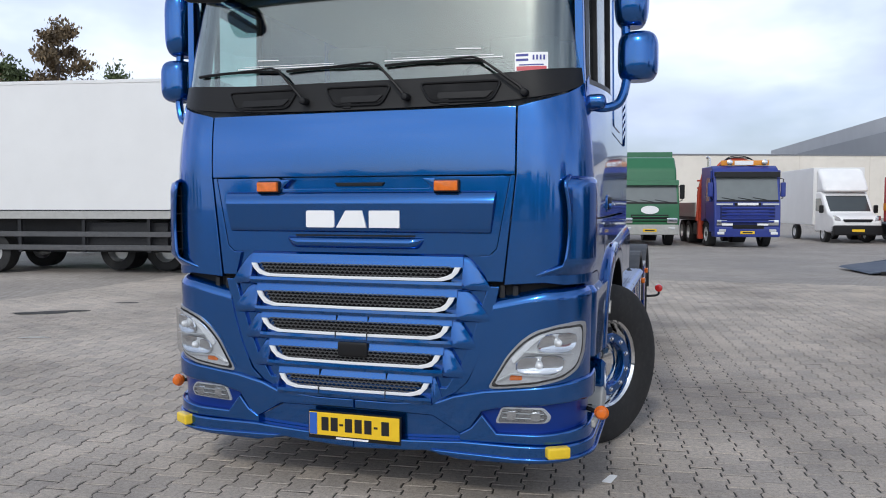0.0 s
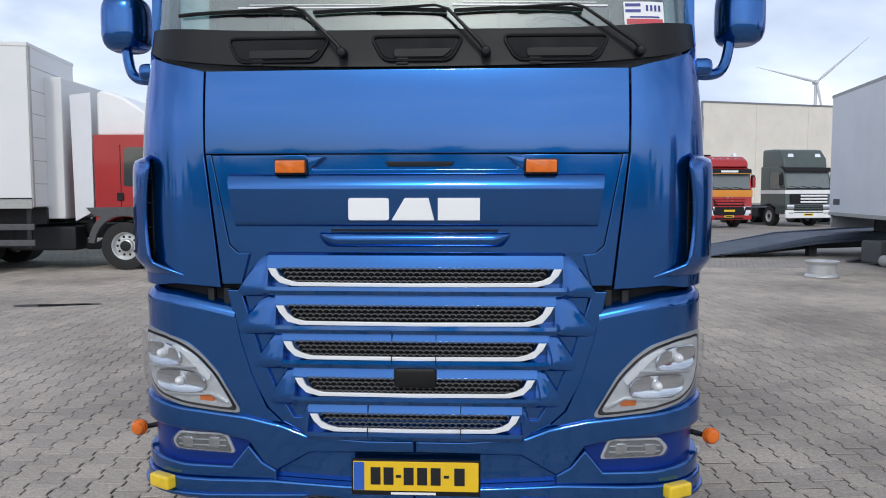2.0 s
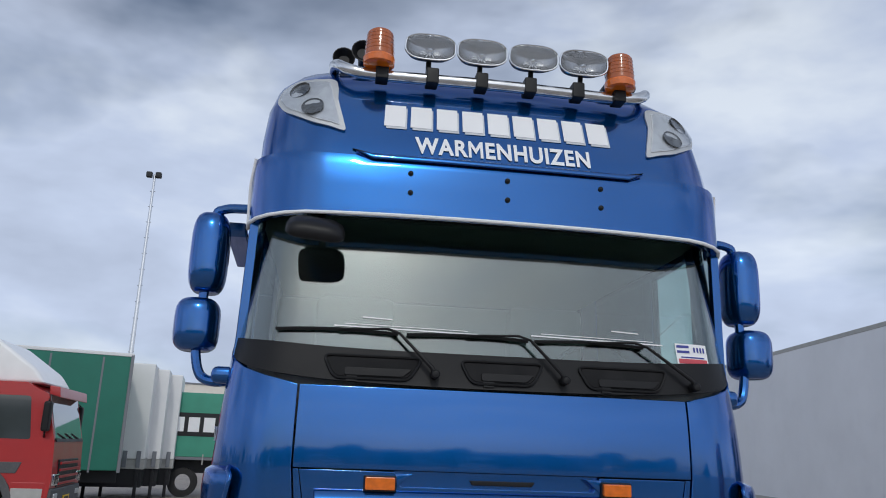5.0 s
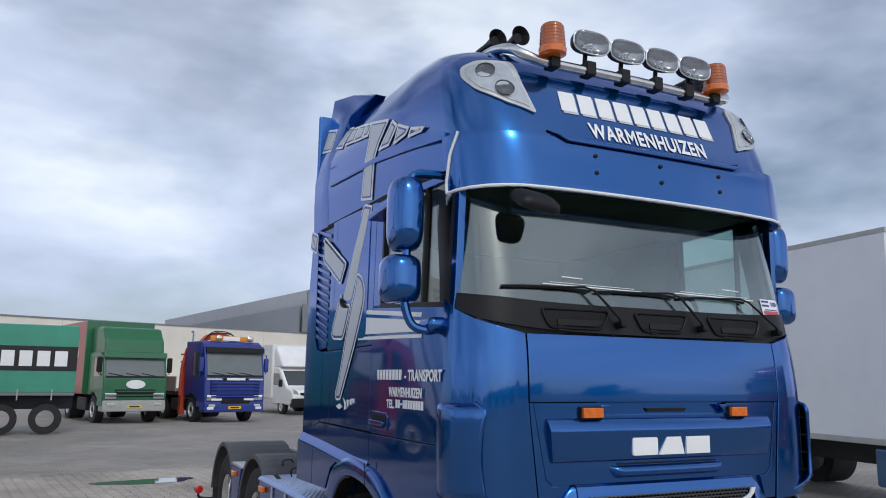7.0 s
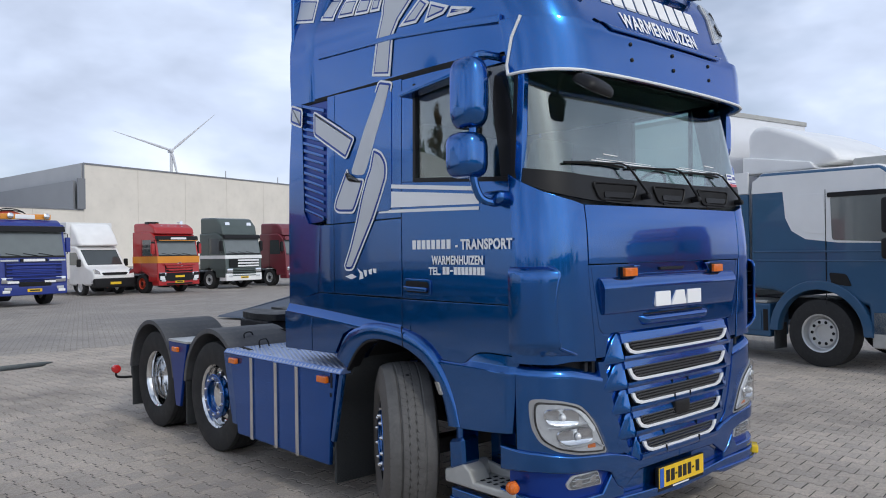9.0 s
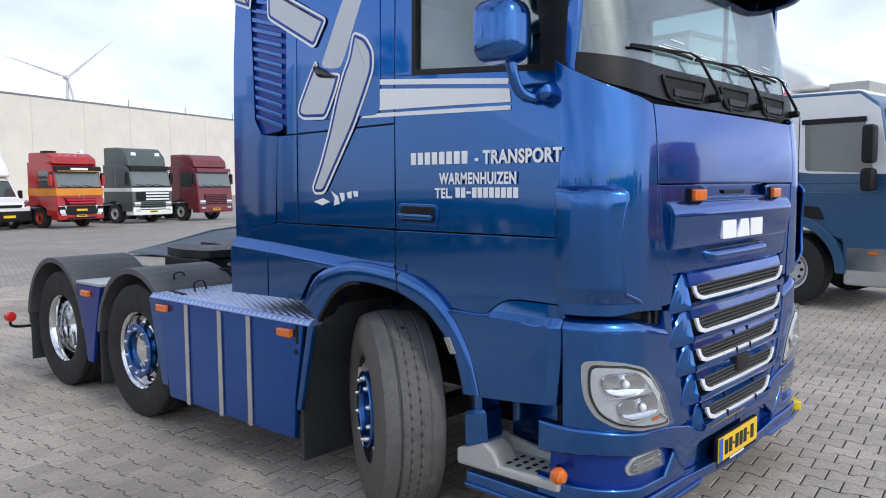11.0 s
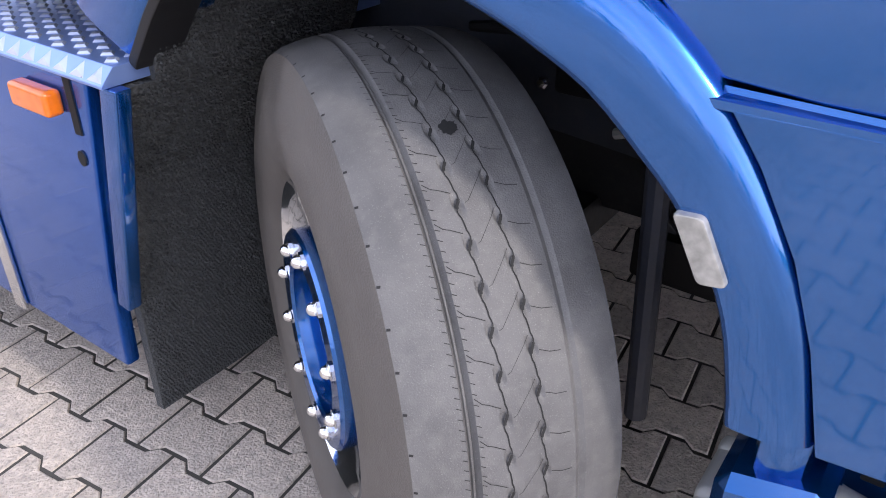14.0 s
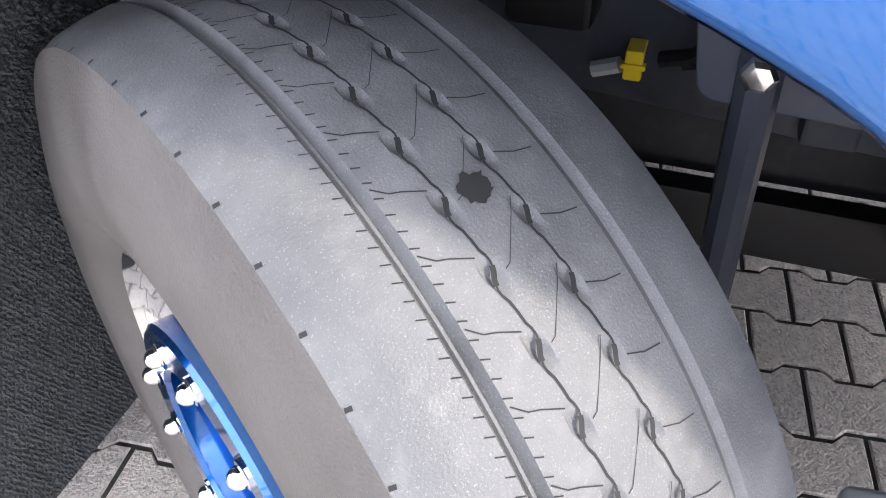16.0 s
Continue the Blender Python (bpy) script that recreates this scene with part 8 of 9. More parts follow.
lorry(pose(21.9, 42.1, gz(40), 0, 0, RZ) @ Matrix.Diagonal((1.13, 1.13, 1.13, 1)), MAROON, "maroon tractor truck at the end of the row", H=2.95, low=0.62, lower=MAROON, sill=1.75, top=2.65, roof=0.6, grille_z=(0.8, 1.4), tail=6.0)

# red day-cab truck
r_df = lorry(pose(-7.15, 13.45, 0, 0, 0, 94.6), REDP, "red day-cab truck with white roof fairing and grey wheel arch", "", H=2.75, W=2.42, low=0.62, lower=GREYP, sill=1.66, top=2.55, front=-1.30, back=0.56, grille_z=(0.85, 1.35), slats=4, tail=7.5)
part("roof_fairing", prism([(0.56, 2.72), (0.56, 3.62), (0.42, 3.68), (0.0, 3.55), (-0.75, 3.02), (-0.95, 2.74)], -1.05, 1.05, "x", 0.12, 3), WHITE, r_df, "white roof air fairing")
part("side_fairing", prism([(0.60, 1.2), (0.98, 1.0), (1.02, 3.55), (0.60, 3.60)], -1.20, -1.16, "x", 0.01), BOXGREY, r_df)
part("box_body", box(-1.25, 1.25, 1.15, 8.0, 1.05, 3.9, 0.04), BOXWHITE, r_df)
part("arch", prism(arc(0, 0.49, 0.74, 0.78, 5, 175, 14) + arc(0, 0.49, 0.60, 0.62, 175, 5, 14), -1.235, -1.12, "x", 0.02), GREYP, r_df)
part("arch_top", prism([(-0.72, 1.10), (0.60, 1.10), (0.75, 1.28), (-0.80, 1.30)], -1.232, -1.20, "x", 0.01), GREYP, r_df)
part("door_handle", box(-1.235, -1.215, -0.02, 0.12, 1.42, 1.58, 0.01), BLACKP, r_df)
for i in range(10):
    a = 2 * math.pi * i / 10
    part("hand_hole", revolve([(0, 0.026), (-0.004, 0.024), (-0.005, 0.005)], 10, "x", pose(-1.02 - 0.070, 0.19 * math.cos(a), 0.49 + 0.19 * math.sin(a))), DARK, r_df)
part("step_sill", box(-1.22, -1.10, -1.25, -0.66, 0.55, 0.95, 0.02), REDP, r_df)
part("step_light_panel", box(-1.225, -1.19, -1.22, -0.68, 0.66, 0.84, 0.01), LIGHTGREY, r_df)

# white box trailer
tr = thing("box_trailer", "long white box trailer on a dark steel chassis", "trailer", at=pose(-8.4, 11.3, 0, 0, 0, math.degrees(math.atan2(0.17, 0.985))))
part("box_body", box(-13.4, 0, 0, 2.5, 1.30, 4.42, 0.03), BOXWHITE, tr, "white box body")
part("lower_rail", box(-13.4, 0.0, -0.012, 0.0, 1.28, 1.45, 0.0), LIGHTGREY, tr)
part("rail_line", box(-13.4, 0.0, -0.018, -0.012, 1.46, 1.485, 0.0), CHASSIS, tr)
part("top_rail", box(-13.4, 0.01, -0.015, 2.51, 4.36, 4.44, 0.01), BOXWHITE, tr)
for k in range(6):
    part("door_fold", box(0.0, 0.006, 0.1, 2.4, 1.75 + 0.45 * k, 1.765 + 0.45 * k, 0), LIGHTGREY, tr)
part("door_post", box(0.0, 0.03, 0.0, 0.09, 1.30, 4.38, 0.01), LIGHTGREY, tr)
part("corner_mark", box(-0.95, -0.55, -0.018, -0.012, 4.15, 4.20, 0), LIGHTGREY, tr)
part("corner_mark", box(-0.60, -0.55, -0.018, -0.012, 3.85, 4.15, 0), LIGHTGREY, tr)
part("emblem", revolve([(-0.004, 0.12), (0.0, 0.14), (0.004, 0.12), (0.0, 0.095)], 20, "x", pose(0.012, 1.2, 3.45) @ Matrix.Diagonal((1, 0.8, 1.2, 1)), True), PLATEBLUE, tr)
part("tail_lift", box(0.02, 0.14, 0.9, 2.0, 1.25, 2.1, 0.02), BLACKP, tr, "black folded tail lift")
part("tail_lift_arm", box(0.10, 0.26, 1.1, 1.3, 1.2, 2.15, 0.02), CHASSIS, tr)
part("tail_lift_arm", box(0.10, 0.26, 1.6, 1.8, 1.2, 2.15, 0.02), CHASSIS, tr)
for y in (0.75, 1.75):
    part("chassis_rail", box(-13.2, 0.0, y - 0.06, y + 0.06, 0.95, 1.28, 0.01), CHASSIS, tr)
part("side_guard", box(-5.8, 0.0, 0.05, 0.10, 0.86, 0.98, 0.01), GREYP, tr)
part("side_guard", box(-5.8, 0.0, 0.05, 0.10, 0.55, 0.67, 0.01), GREYP, tr)
for x in (-0.1, -1.6, -3.2, -4.8):
    part("guard_post", box(x - 0.04, x + 0.04, 0.06, 0.12, 0.5, 1.28, 0.005), CHASSIS, tr)
part("pallet_box", box(-3.2, -1.2, 0.2, 1.0, 0.55, 1.2, 0.03), CHASSIS, tr)
for x in (-8.3, -8.9):
    part("landing_leg", box(x - 0.06, x + 0.06, 0.35, 0.47, 0.06, 1.25, 0.01), CHASSIS, tr)
    part("leg_foot", box(x - 0.15, x + 0.15, 0.28, 0.54, 0.0, 0.06, 0.01), CHASSIS, tr)
part("under_tray", box(-13.2, -0.3, 1.0, 1.6, 0.45, 1.25, 0.02), CHASSIS, tr)
part("rear_frame", box(-13.2, -9.6, 0.2, 0.3, 0.55, 0.95, 0.01), CHASSIS, tr)
for x in (-6.9, -5.6, -11.2, -12.4):
    for y in (0.32, 2.18):
        part("wheel", revolve([(-0.18, 0.28), (-0.19, 0.40), (-0.17, 0.49), (0.17, 0.49), (0.19, 0.40), (0.18, 0.28)], 28, "y", pose(x, y, 0.49), True), RUBBER, tr)
        part("rim", revolve([(0.10, 0.279), (-0.10, 0.28), (-0.175, 0.28), (-0.14, 0.24), (-0.08, 0.2), (-0.12, 0.02)], 24, "y", pose(x, y, 0.49)), SILVER, tr)

# green trailers and white container bodies behind
ct = thing("curtain_trailer", "green curtain-sided trailer with closed curtain", "trailer", at=pose(-6.4, 20.0, gz(20), 0, 0, 17.5))
part("curtain", box(-12, 0, 0, 2.5, 0.95, 4.15, 0.04), CURTAIN, ct, "green curtain")
part("roof_rail", box(-12.02, 0.02, -0.02, 2.52, 4.10, 4.20, 0.02), BOXWHITE, ct)
for k in range(9):
    part("curtain_strap", box(-11.6 + 1.35 * k, -11.55 + 1.35 * k, -0.012, 0.0, 0.9, 4.05, 0), GREYDARK, ct)
part("corner_post", box(-0.06, 0.03, -0.03, 0.06, 0.9, 4.15, 0.01), GREYDARK, ct)
part("chassis", box(-12, 0, 0.6, 1.9, 0.6, 0.95, 0.02), CHASSIS, ct)
for x in (-2.2, -3.5, -4.8):
    part("wheel", revolve([(-0.18, 0.28), (-0.17, 0.49), (0.17, 0.49), (0.18, 0.28)], 24, "y", pose(x, 0.3, 0.49), True), RUBBER, ct)
for k in range(3):
    wb = thing("white_swap_body", "white box body standing behind the green trailer", "container", "white box bodies", pose(-6.30 + 0.22 * k, 22.6 + 1.2 * k, gz(22.6 + 1.2 * k), 0, 0, 8))
    part("body", box(-2.4, 0, 0, 2.4, 1.25, 4.2 - 0.05 * k, 0.04), BOXWHITE, wb)
    part("frame", box(-2.4, 0, 0.05, 2.35, 0.95, 1.25, 0.01), LIGHTGREY, wb)
    for j in range(5):
        part("hinge", box(-0.25 - 0.4 * j, -0.12 - 0.4 * j, -0.05, 0.0, 1.0, 1.5, 0.01), GREYDARK, wb)
    part("chassis", box(-2.4, -0.05, 0.15, 2.25, 0.40, 0.95, 0.02), CHASSIS, wb)
    for x in (-2.2, -0.2):
        part("leg", box(x - 0.05, x + 0.05, 0.1, 0.2, 0.0, 0.95, 0.01), CHASSIS, wb)
ft = thing("lettered_trailer", "green trailer with a dark band of white lettering", "trailer", at=pose(-6.4, 25.4, gz(25.4), 0, 0, 3))
part("body", box(0, 4.1, 0, 2.5, 1.35, 3.55, 0.03), mat("pale_green_curtain", (0.06, 0.31, 0.21), 0.5, 0, 0.08, 1.5), ft)
part("dark_band", box(0.0, 4.1, -0.012, 0.0, 2.05, 2.85, 0), INK, ft)
for k in range(7):
    part("letter_bar", box(0.30 + 0.52 * k, 0.68 + 0.52 * k, -0.02, -0.012, 2.2, 2.7, 0), VINYL, ft)
part("rail", box(0, 4.1, -0.01, 0.1, 1.25, 1.35, 0.01), GREYDARK, ft)
for k in range(4):
    part("rail_post", box(0.4 + k, 0.44 + k, -0.03, 0.0, 1.1, 1.45, 0), LIGHTGREY, ft)
part("chassis", box(0, 4.1, 0.5, 2.0, 0.8, 1.25, 0.02), CHASSIS, ft)
for x in (0.8, 2.0, 3.3):
    part("wheel", revolve([(-0.18, 0.28), (-0.17, 0.49), (0.17, 0.49), (0.18, 0.28)], 24, "y", pose(x, 0.3, 0.49), True), RUBBER, ft)

# white and petrol-blue truck with its grey box
wt = thing("box_truck", "white and petrol-blue truck with a pale grey box body", "truck", at=pose(8.68, 1.96, 0, 0, 0, -7.2))
prof = [(-1.45, 0.5), (-1.48, 1.2), (-1.40, 1.75), (-1.15, 2.75), (-0.9, 2.95), (0.95, 2.98), (1.12, 2.85), (1.14, 1.15), (0.72, 1.12)] + arc(0, 0.50, 0.68, 0.70, 48, 132, 8) + [(-0.72, 0.95), (-0.74, 0.5)]
part("cab", prism(prof, -1.24, 1.24, "x", 0.06, 3), PETROL, wt, "petrol-blue lower cab")
white_side = [(1.10, 2.66), (0.56, 2.66), (0.52, 2.25), (0.42, 2.05), (0.20, 1.92), (-0.30, 1.86), (-1.30, 1.84), (-1.15, 2.70), (-0.9, 2.90), (0.95, 2.93), (1.08, 2.85)]
for g in (-1, 1):
    flat_side = lambda y_, z_, off=0.0, g_=g: Vector((g_ * (1.246 + off), y_, z_))
    panel("white_upper_side", [white_side], flat_side, WHITE, wt, off=0.0, thick=0.01, r=0, cs=(-1.0, -0.5, 0.0, 0.3, 0.45, 0.56, 0.8), cz=(2.0, 2.25, 2.5, 2.66, 2.8))
    part("locker_panel", prism(rounded([(0.46, 2.60), (-0.10, 2.60), (-0.12, 1.98), (0.20, 2.02), (0.40, 2.15)], 0.08), min(g * 1.246, g * 1.256), max(g * 1.246, g * 1.256), "x", 0.004), WHITE, wt)
    part("side_window", prism(rounded([(-0.20, 2.55), (-0.22, 1.90), (-1.10, 1.86), (-0.98, 2.55)], 0.05), min(g * 1.246, g * 1.258), max(g * 1.246, g * 1.258), "x"), BLACKGLASS, wt)
    part("window_rim", prism(rounded([(-0.16, 2.60), (-0.16, 2.53), (-1.0, 2.53), (-1.0, 2.60)], 0.02), min(g * 1.246, g * 1.275), max(g * 1.246, g * 1.275), "x", 0.008), BLACKP, wt)
    part("door_seam", box(min(g * 1.25, g * 1.24), max(g * 1.25, g * 1.24), -0.125, -0.115, 0.95, 2.65, 0), DARK, wt)
    part("handle", prism(rounded([(-0.16, 1.42), (-0.42, 1.40), (-0.50, 1.22), (-0.20, 1.25)], 0.04), min(g * 1.235, g * 1.252), max(g * 1.235, g * 1.252), "x", 0.004), BLACKP, wt)
    for z in (1.58, 1.72):
        part("body_crease", box(min(g * 1.255, g * 1.235), max(g * 1.255, g * 1.235), -1.3, 1.08, z, z + 0.025, 0.008), PETROL, wt)
    part("arch", prism(arc(0, 0.50, 0.80, 0.80, 0, 180, 16) + arc(0, 0.50, 0.66, 0.66, 180, 0, 16), min(g * 1.27, g * 1.10), max(g * 1.27, g * 1.10), "x", 0.02), PETROL, wt)
    part("mirror", box(g * 1.40 - 0.10, g * 1.40 + 0.10, -1.18, -1.02, 1.98, 2.48, 0.05), BLACKP, wt)
    part("lower_mirror", box(g * 1.40 - 0.11, g * 1.40 + 0.11, -1.18, -1.02, 1.62, 1.92, 0.05), BLACKP, wt)
    part("side_skirt", box(min(g * 1.24, g * 0.7), max(g * 1.24, g * 0.7), 0.80, 2.1, 0.38, 0.92, 0.04), PETROL, wt)
    part("skirt_door", prism(rounded([(0.95, 0.48), (1.5, 0.48), (1.5, 0.80), (0.95, 0.80)], 0.04), min(g * 1.24, g * 1.255), max(g * 1.24, g * 1.255), "x", 0.006), PETROL, wt)
    part("skirt_dark", box(min(g * 1.245, g * 1.23), max(g * 1.245, g * 1.23), 0.84, 0.92, 0.48, 0.82, 0), BLACKP, wt)
    part("mud_flap", box(min(g * 1.22, g * 0.9), max(g * 1.22, g * 0.9), 0.73, 0.75, 0.2, 0.6, 0), FLAP, wt)
    part("step", box(min(g * 1.24, g * 1.0), max(g * 1.24, g * 1.0), -1.45, -0.76, 0.35, 0.90, 0.04), LIGHTGREY, wt)
    part("side_marker", box(min(g * 1.26, g * 1.23), max(g * 1.26, g * 1.23), -1.2, -1.08, 0.78, 0.82, 0.005), AMBER, wt)
    part("front_wheel", revolve([(-0.15, 0.28), (-0.165, 0.40), (-0.14, 0.505), (0.14, 0.505), (0.165, 0.40), (0.15, 0.28)], 40, "x", pose(g * 1.07, 0, 0.505), True), RUBBER, wt)
    part("rim", revolve([(0.10, 0.284), (-0.10, 0.285), (-0.16, 0.288), (-0.15, 0.268), (-0.03, 0.255), (-0.02, 0.235), (-0.075, 0.205), (-0.08, 0.13), (-0.04, 0.12), (-0.04, 0.01)], 36, "x", pose(g * 1.07, 0, 0.505, 0, 0, 0 if g < 0 else 180)), SILVER, wt)
    for i in range(10):
        a = 2 * math.pi * i / 10
        part("hand_hole", revolve([(0, 0.024), (-0.003, 0.024), (-0.004, 0.005)], 12, "x", pose(g * (1.07 + 0.080), 0.165 * math.cos(a), 0.505 + 0.165 * math.sin(a), 0, 0, 0 if g < 0 else 180)), DARK, wt)
    part("rear_wheel", revolve([(-0.28, 0.28), (-0.30, 0.40), (-0.28, 0.50), (0.28, 0.50), (0.30, 0.40), (0.28, 0.28)], 30, "x", pose(g * 0.92, 5.2, 0.505), True), RUBBER, wt)
part("white_roof", prism([(-1.12, 2.72), (-0.9, 2.97), (0.95, 3.0), (1.13, 2.86), (1.13, 2.70)], -1.20, 1.20, "x", 0.06), WHITE, wt)
part("side_air_panel", box(-1.245, -1.20, 1.16, 1.52, 1.15, 2.66, 0.01), PETROL, wt)
part("upper_air_panel", box(-1.243, -1.20, 1.16, 1.50, 2.67, 3.02, 0.01), WHITE, wt)
part("roof_fairing", prism([(1.25, 2.95), (1.25, 3.62), (1.12, 3.76), (0.85, 3.74), (0.3, 3.52), (-0.18, 3.25), (-0.28, 3.08), (0.1, 3.02)], -1.12, 1.12, "x", 0.14, 4), WHITE, wt, "white curved roof fairing")
part("fairing_skirt", prism([(1.30, 2.98), (1.30, 3.28), (0.15, 3.10), (0.05, 2.99)], -1.18, 1.18, "x", 0.03), WHITE, wt)
part("roof_hatch", box(-0.8, 0.8, -0.85, -0.3, 2.97, 3.12, 0.03), LIGHTGREY, wt)
part("box_body", box(-1.27, 1.27, 1.62, 15.85, 1.0, 4.08, 0.03), BOXGREY, wt, "pale grey box body")
part("box_top_rail", box(-1.28, 1.28, 1.60, 15.87, 4.02, 4.10, 0.01), LIGHTGREY, wt)
part("box_lower_rail", box(-1.28, 1.28, 1.60, 15.87, 0.97, 1.06, 0.01), LIGHTGREY, wt)
part("box_mark", box(-1.276, -1.27, 15.0, 15.5, 1.25, 1.4, 0), GREYP, wt)
part("chassis", box(-0.45, 0.45, -1.2, 15.0, 0.6, 0.97, 0.02), CHASSIS, wt)
part("rear_rail", box(-1.25, 1.25, 15.7, 15.8, 0.65, 0.95, 0.02), LIGHTGREY, wt)
part("front_window", prism([(-1.43, 1.80), (-1.19, 2.70), (-1.15, 2.70), (-1.38, 1.80)], -1.1, 1.1, "x"), BLACKGLASS, wt)
part("cover_plate", box(-1.25, -0.6, 0.85, 1.6, 0.92, 0.96, 0.01), LIGHTGREY, wt)
part("red_valve", box(-1.1, -0.95, 1.2, 1.4, 0.97, 1.06, 0.03), RED, wt)

lorry(pose(13.5, -8.2, 0, 0, 0, -80), REDP, "red truck parked across the yard beside the white truck", "", H=3.0, low=0.6, lower=REDP, sill=1.8, top=2.7, roof=0.7, grille_z=(0.8, 1.4), tail=6.0)

# sloping car-transport deck, rim and parts under it
deck = thing("transporter_deck", "dark blue-grey sloping vehicle transport deck", "ramp", at=pose(5.80, 15.85, 0, 0, 0, 8))
SLATE = mat("slate_paint", (0.060, 0.080, 0.120), 0.6, 0.0, 0.15, 2, dirt=0.25, dirt_colour=(0.15, 0.15, 0.15))
part("deck_plate", prism([(0, 0.02), (0.08, 0.06), (1.28, 0.23), (2.7, 0.46), (4.62, 0.57), (6.5, 0.66), (6.5, 0.58), (4.62, 0.49), (2.7, 0.37), (1.28, 0.14)], 0.0, 2.2, "y", 0.015), SLATE, deck)
for y0 in (0.02, 2.04):
    part("deck_edge", prism([(0.08, 0.05), (1.28, 0.25), (2.7, 0.50), (4.62, 0.61), (6.5, 0.70), (6.5, 0.50), (4.62, 0.42), (2.7, 0.30), (1.28, 0.12)], y0, y0 + 0.10, "y", 0.012), SLATE, deck)
part("deck_beam", prism([(1.3, 0.04), (2.7, 0.30), (6.5, 0.5), (6.5, 0.24), (2.7, 0.16)], 0.4, 0.55, "y", 0.01), CHASSIS, deck)
part("deck_foot", box(0.22, 0.34, -0.02, 0.12, 0.0, 0.08, 0.01), CHASSIS, deck)
part("deck_prop", box(2.6, 2.8, 0.2, 0.4, 0.0, 0.40, 0.01), CHASSIS, deck)
part("winch_box", box(2.55, 3.3, -2.6, -1.9, 0.04, 0.52, 0.05), GREYP, deck)
part("winch_frame", prism([(2.4, 0.02), (5.4, 0.02), (5.4, 0.50), (4.9, 0.58), (3.4, 0.46), (3.2, 0.16)], -1.7, -1.5, "y", 0.02), CHASSIS, deck, "dark rusty frame under the deck")
for q in range(4):
    part("deck_drum", tube([(3.15 + 0.62 * q, -2.4, 0.30 + 0.04 * (q % 2)), (3.15 + 0.62 * q, -1.7, 0.30)], 0.15 - 0.02 * (q % 2), 14), (GREYP, CHASSIS)[q % 2], deck)
for q in range(2):
    part("air_cylinder", tube([(2.55 + 0.34 * q, -3.35, 0.13), (2.55 + 0.34 * q, -2.7, 0.13)], 0.12, 16), LIGHTGREY, deck, "light grey air cylinder")
rim_t = thing("steel_wheel_rim", "bare silver truck wheel rim lying on the paving", "wheel rim", at=pose(6.55, 11.45, 0))
part("rim", revolve([(0.0, 0.29), (0.02, 0.30), (0.05, 0.285), (0.07, 0.255), (0.24, 0.25), (0.27, 0.285), (0.30, 0.30), (0.31, 0.285), (0.26, 0.24), (0.06, 0.23), (0.04, 0.05)], 36, "z"), SILVER, rim_t)
tim = thing("timber_block", "weathered timber block lying by the deck", "timber", at=pose(7.9, 10.2, 0, 0, 0, 15))
part("block", box(-0.3, 0.3, -0.1, 0.1, 0.0, 0.14, 0.01), mat("timber", (0.35, 0.27, 0.18), 0.8, 0, 0.2, 6), tim)

# ---- trees ----
LEAF = mat("leaves", (0.08, 0.11, 0.042), 0.6, 0, 0.35, 1.2)
LEAF2 = mat("autumn_leaves", (0.17, 0.12, 0.065), 0.6, 0, 0.35, 1.2)
BARK = mat("bark", (0.09, 0.07, 0.055), 0.9, 0, 0.2, 4)


def tree(at, H, R, seed, leaf, group="trees behind the trailer", n=1700):
    rn = random.Random(seed)
    root = thing("tree", "leafy tree with a ragged crown" if leaf is LEAF else "tree with green and brown autumn leaves", "tree", group, at)
    bm = tube([(0, 0, 0), (0.1, 0.05, H * 0.4), (0, 0, H * 0.75), (0.05, 0, H * 0.97)], [0.03 * H * 0.6, 0.025 * H * 0.5, 0.012 * H * 0.5, 0.02], 8)
    tips = []
    for i in range(26):
        a, u = rn.random() * 6.28, 0.25 + 0.72 * (i + rn.random()) / 26
        L = R * (0.45 + 0.75 * rn.random()) * (1.15 - u) * 1.5
        p = Vector((0, 0, H * u * 0.95))
        q = p + Vector((math.cos(a) * L, math.sin(a) * L, L * (0.15 + 0.3 * rn.random())))
        add_tube(bm, [p, (p + q) / 2 + Vector((0, 0, 0.1)), q], [0.07, 0.05, 0.015], 5)
        tips += [p.lerp(q, k) for k in (0.45, 0.7, 0.9, 1.0)]
    tips += [Vector((0, 0, H * 0.97)), Vector((0.2, 0.1, H * 0.9))]
    part("trunk", bm, BARK, root)
    bm = bmesh.new()
    for i in range(n):
        c = rn.choice(tips) + Vector((rn.gauss(0, 0.36), rn.gauss(0, 0.36), rn.gauss(0, 0.26)))
        m = Euler((rn.random() * 6, rn.random() * 6, rn.random() * 6)).to_matrix()
        s = 0.10 + 0.13 * rn.random()
        bm.faces.new([bm.verts.new(c + m @ Vector(v)) for v in ((-s, 0, 0), (0, -s * 0.5, 0.02), (s, 0, 0), (0, s * 0.5, 0.02))])
    part("crown", bm, leaf, root)
    return root


tree(pose(-44.4, 45, gz(45)), 16.4, 3.4, 1, LEAF2, n=9000)
tree(pose(-39.8, 45.5, gz(45)), 12.7, 2.2, 2, LEAF, n=4000)
tree(pose(-49.0, 45, gz(45)), 13.6, 3.4, 3, LEAF, n=6000)
tree(pose(-53.0, 47, gz(45)), 14.5, 3.4, 4, LEAF2, n=5000)
for i in range(17):
    tree(pose(-32 + 4.3 * i, -46 - 3 * (i % 3), 0), 3.3 + 1.7 * ((i * 7) % 5) / 4, 2.8, 10 + i, LEAF, "trees across the yard", 1100)
# unseen row, added to darken what the truck's side reflects
for i in range(13):
    tree(pose(-47 - 3 * (i % 3), -46 + 6.2 * i, 0), 3.6 + 1.8 * ((i * 5) % 4) / 3, 3.0, 40 + i, LEAF, "trees along the edge of the yard", 900)

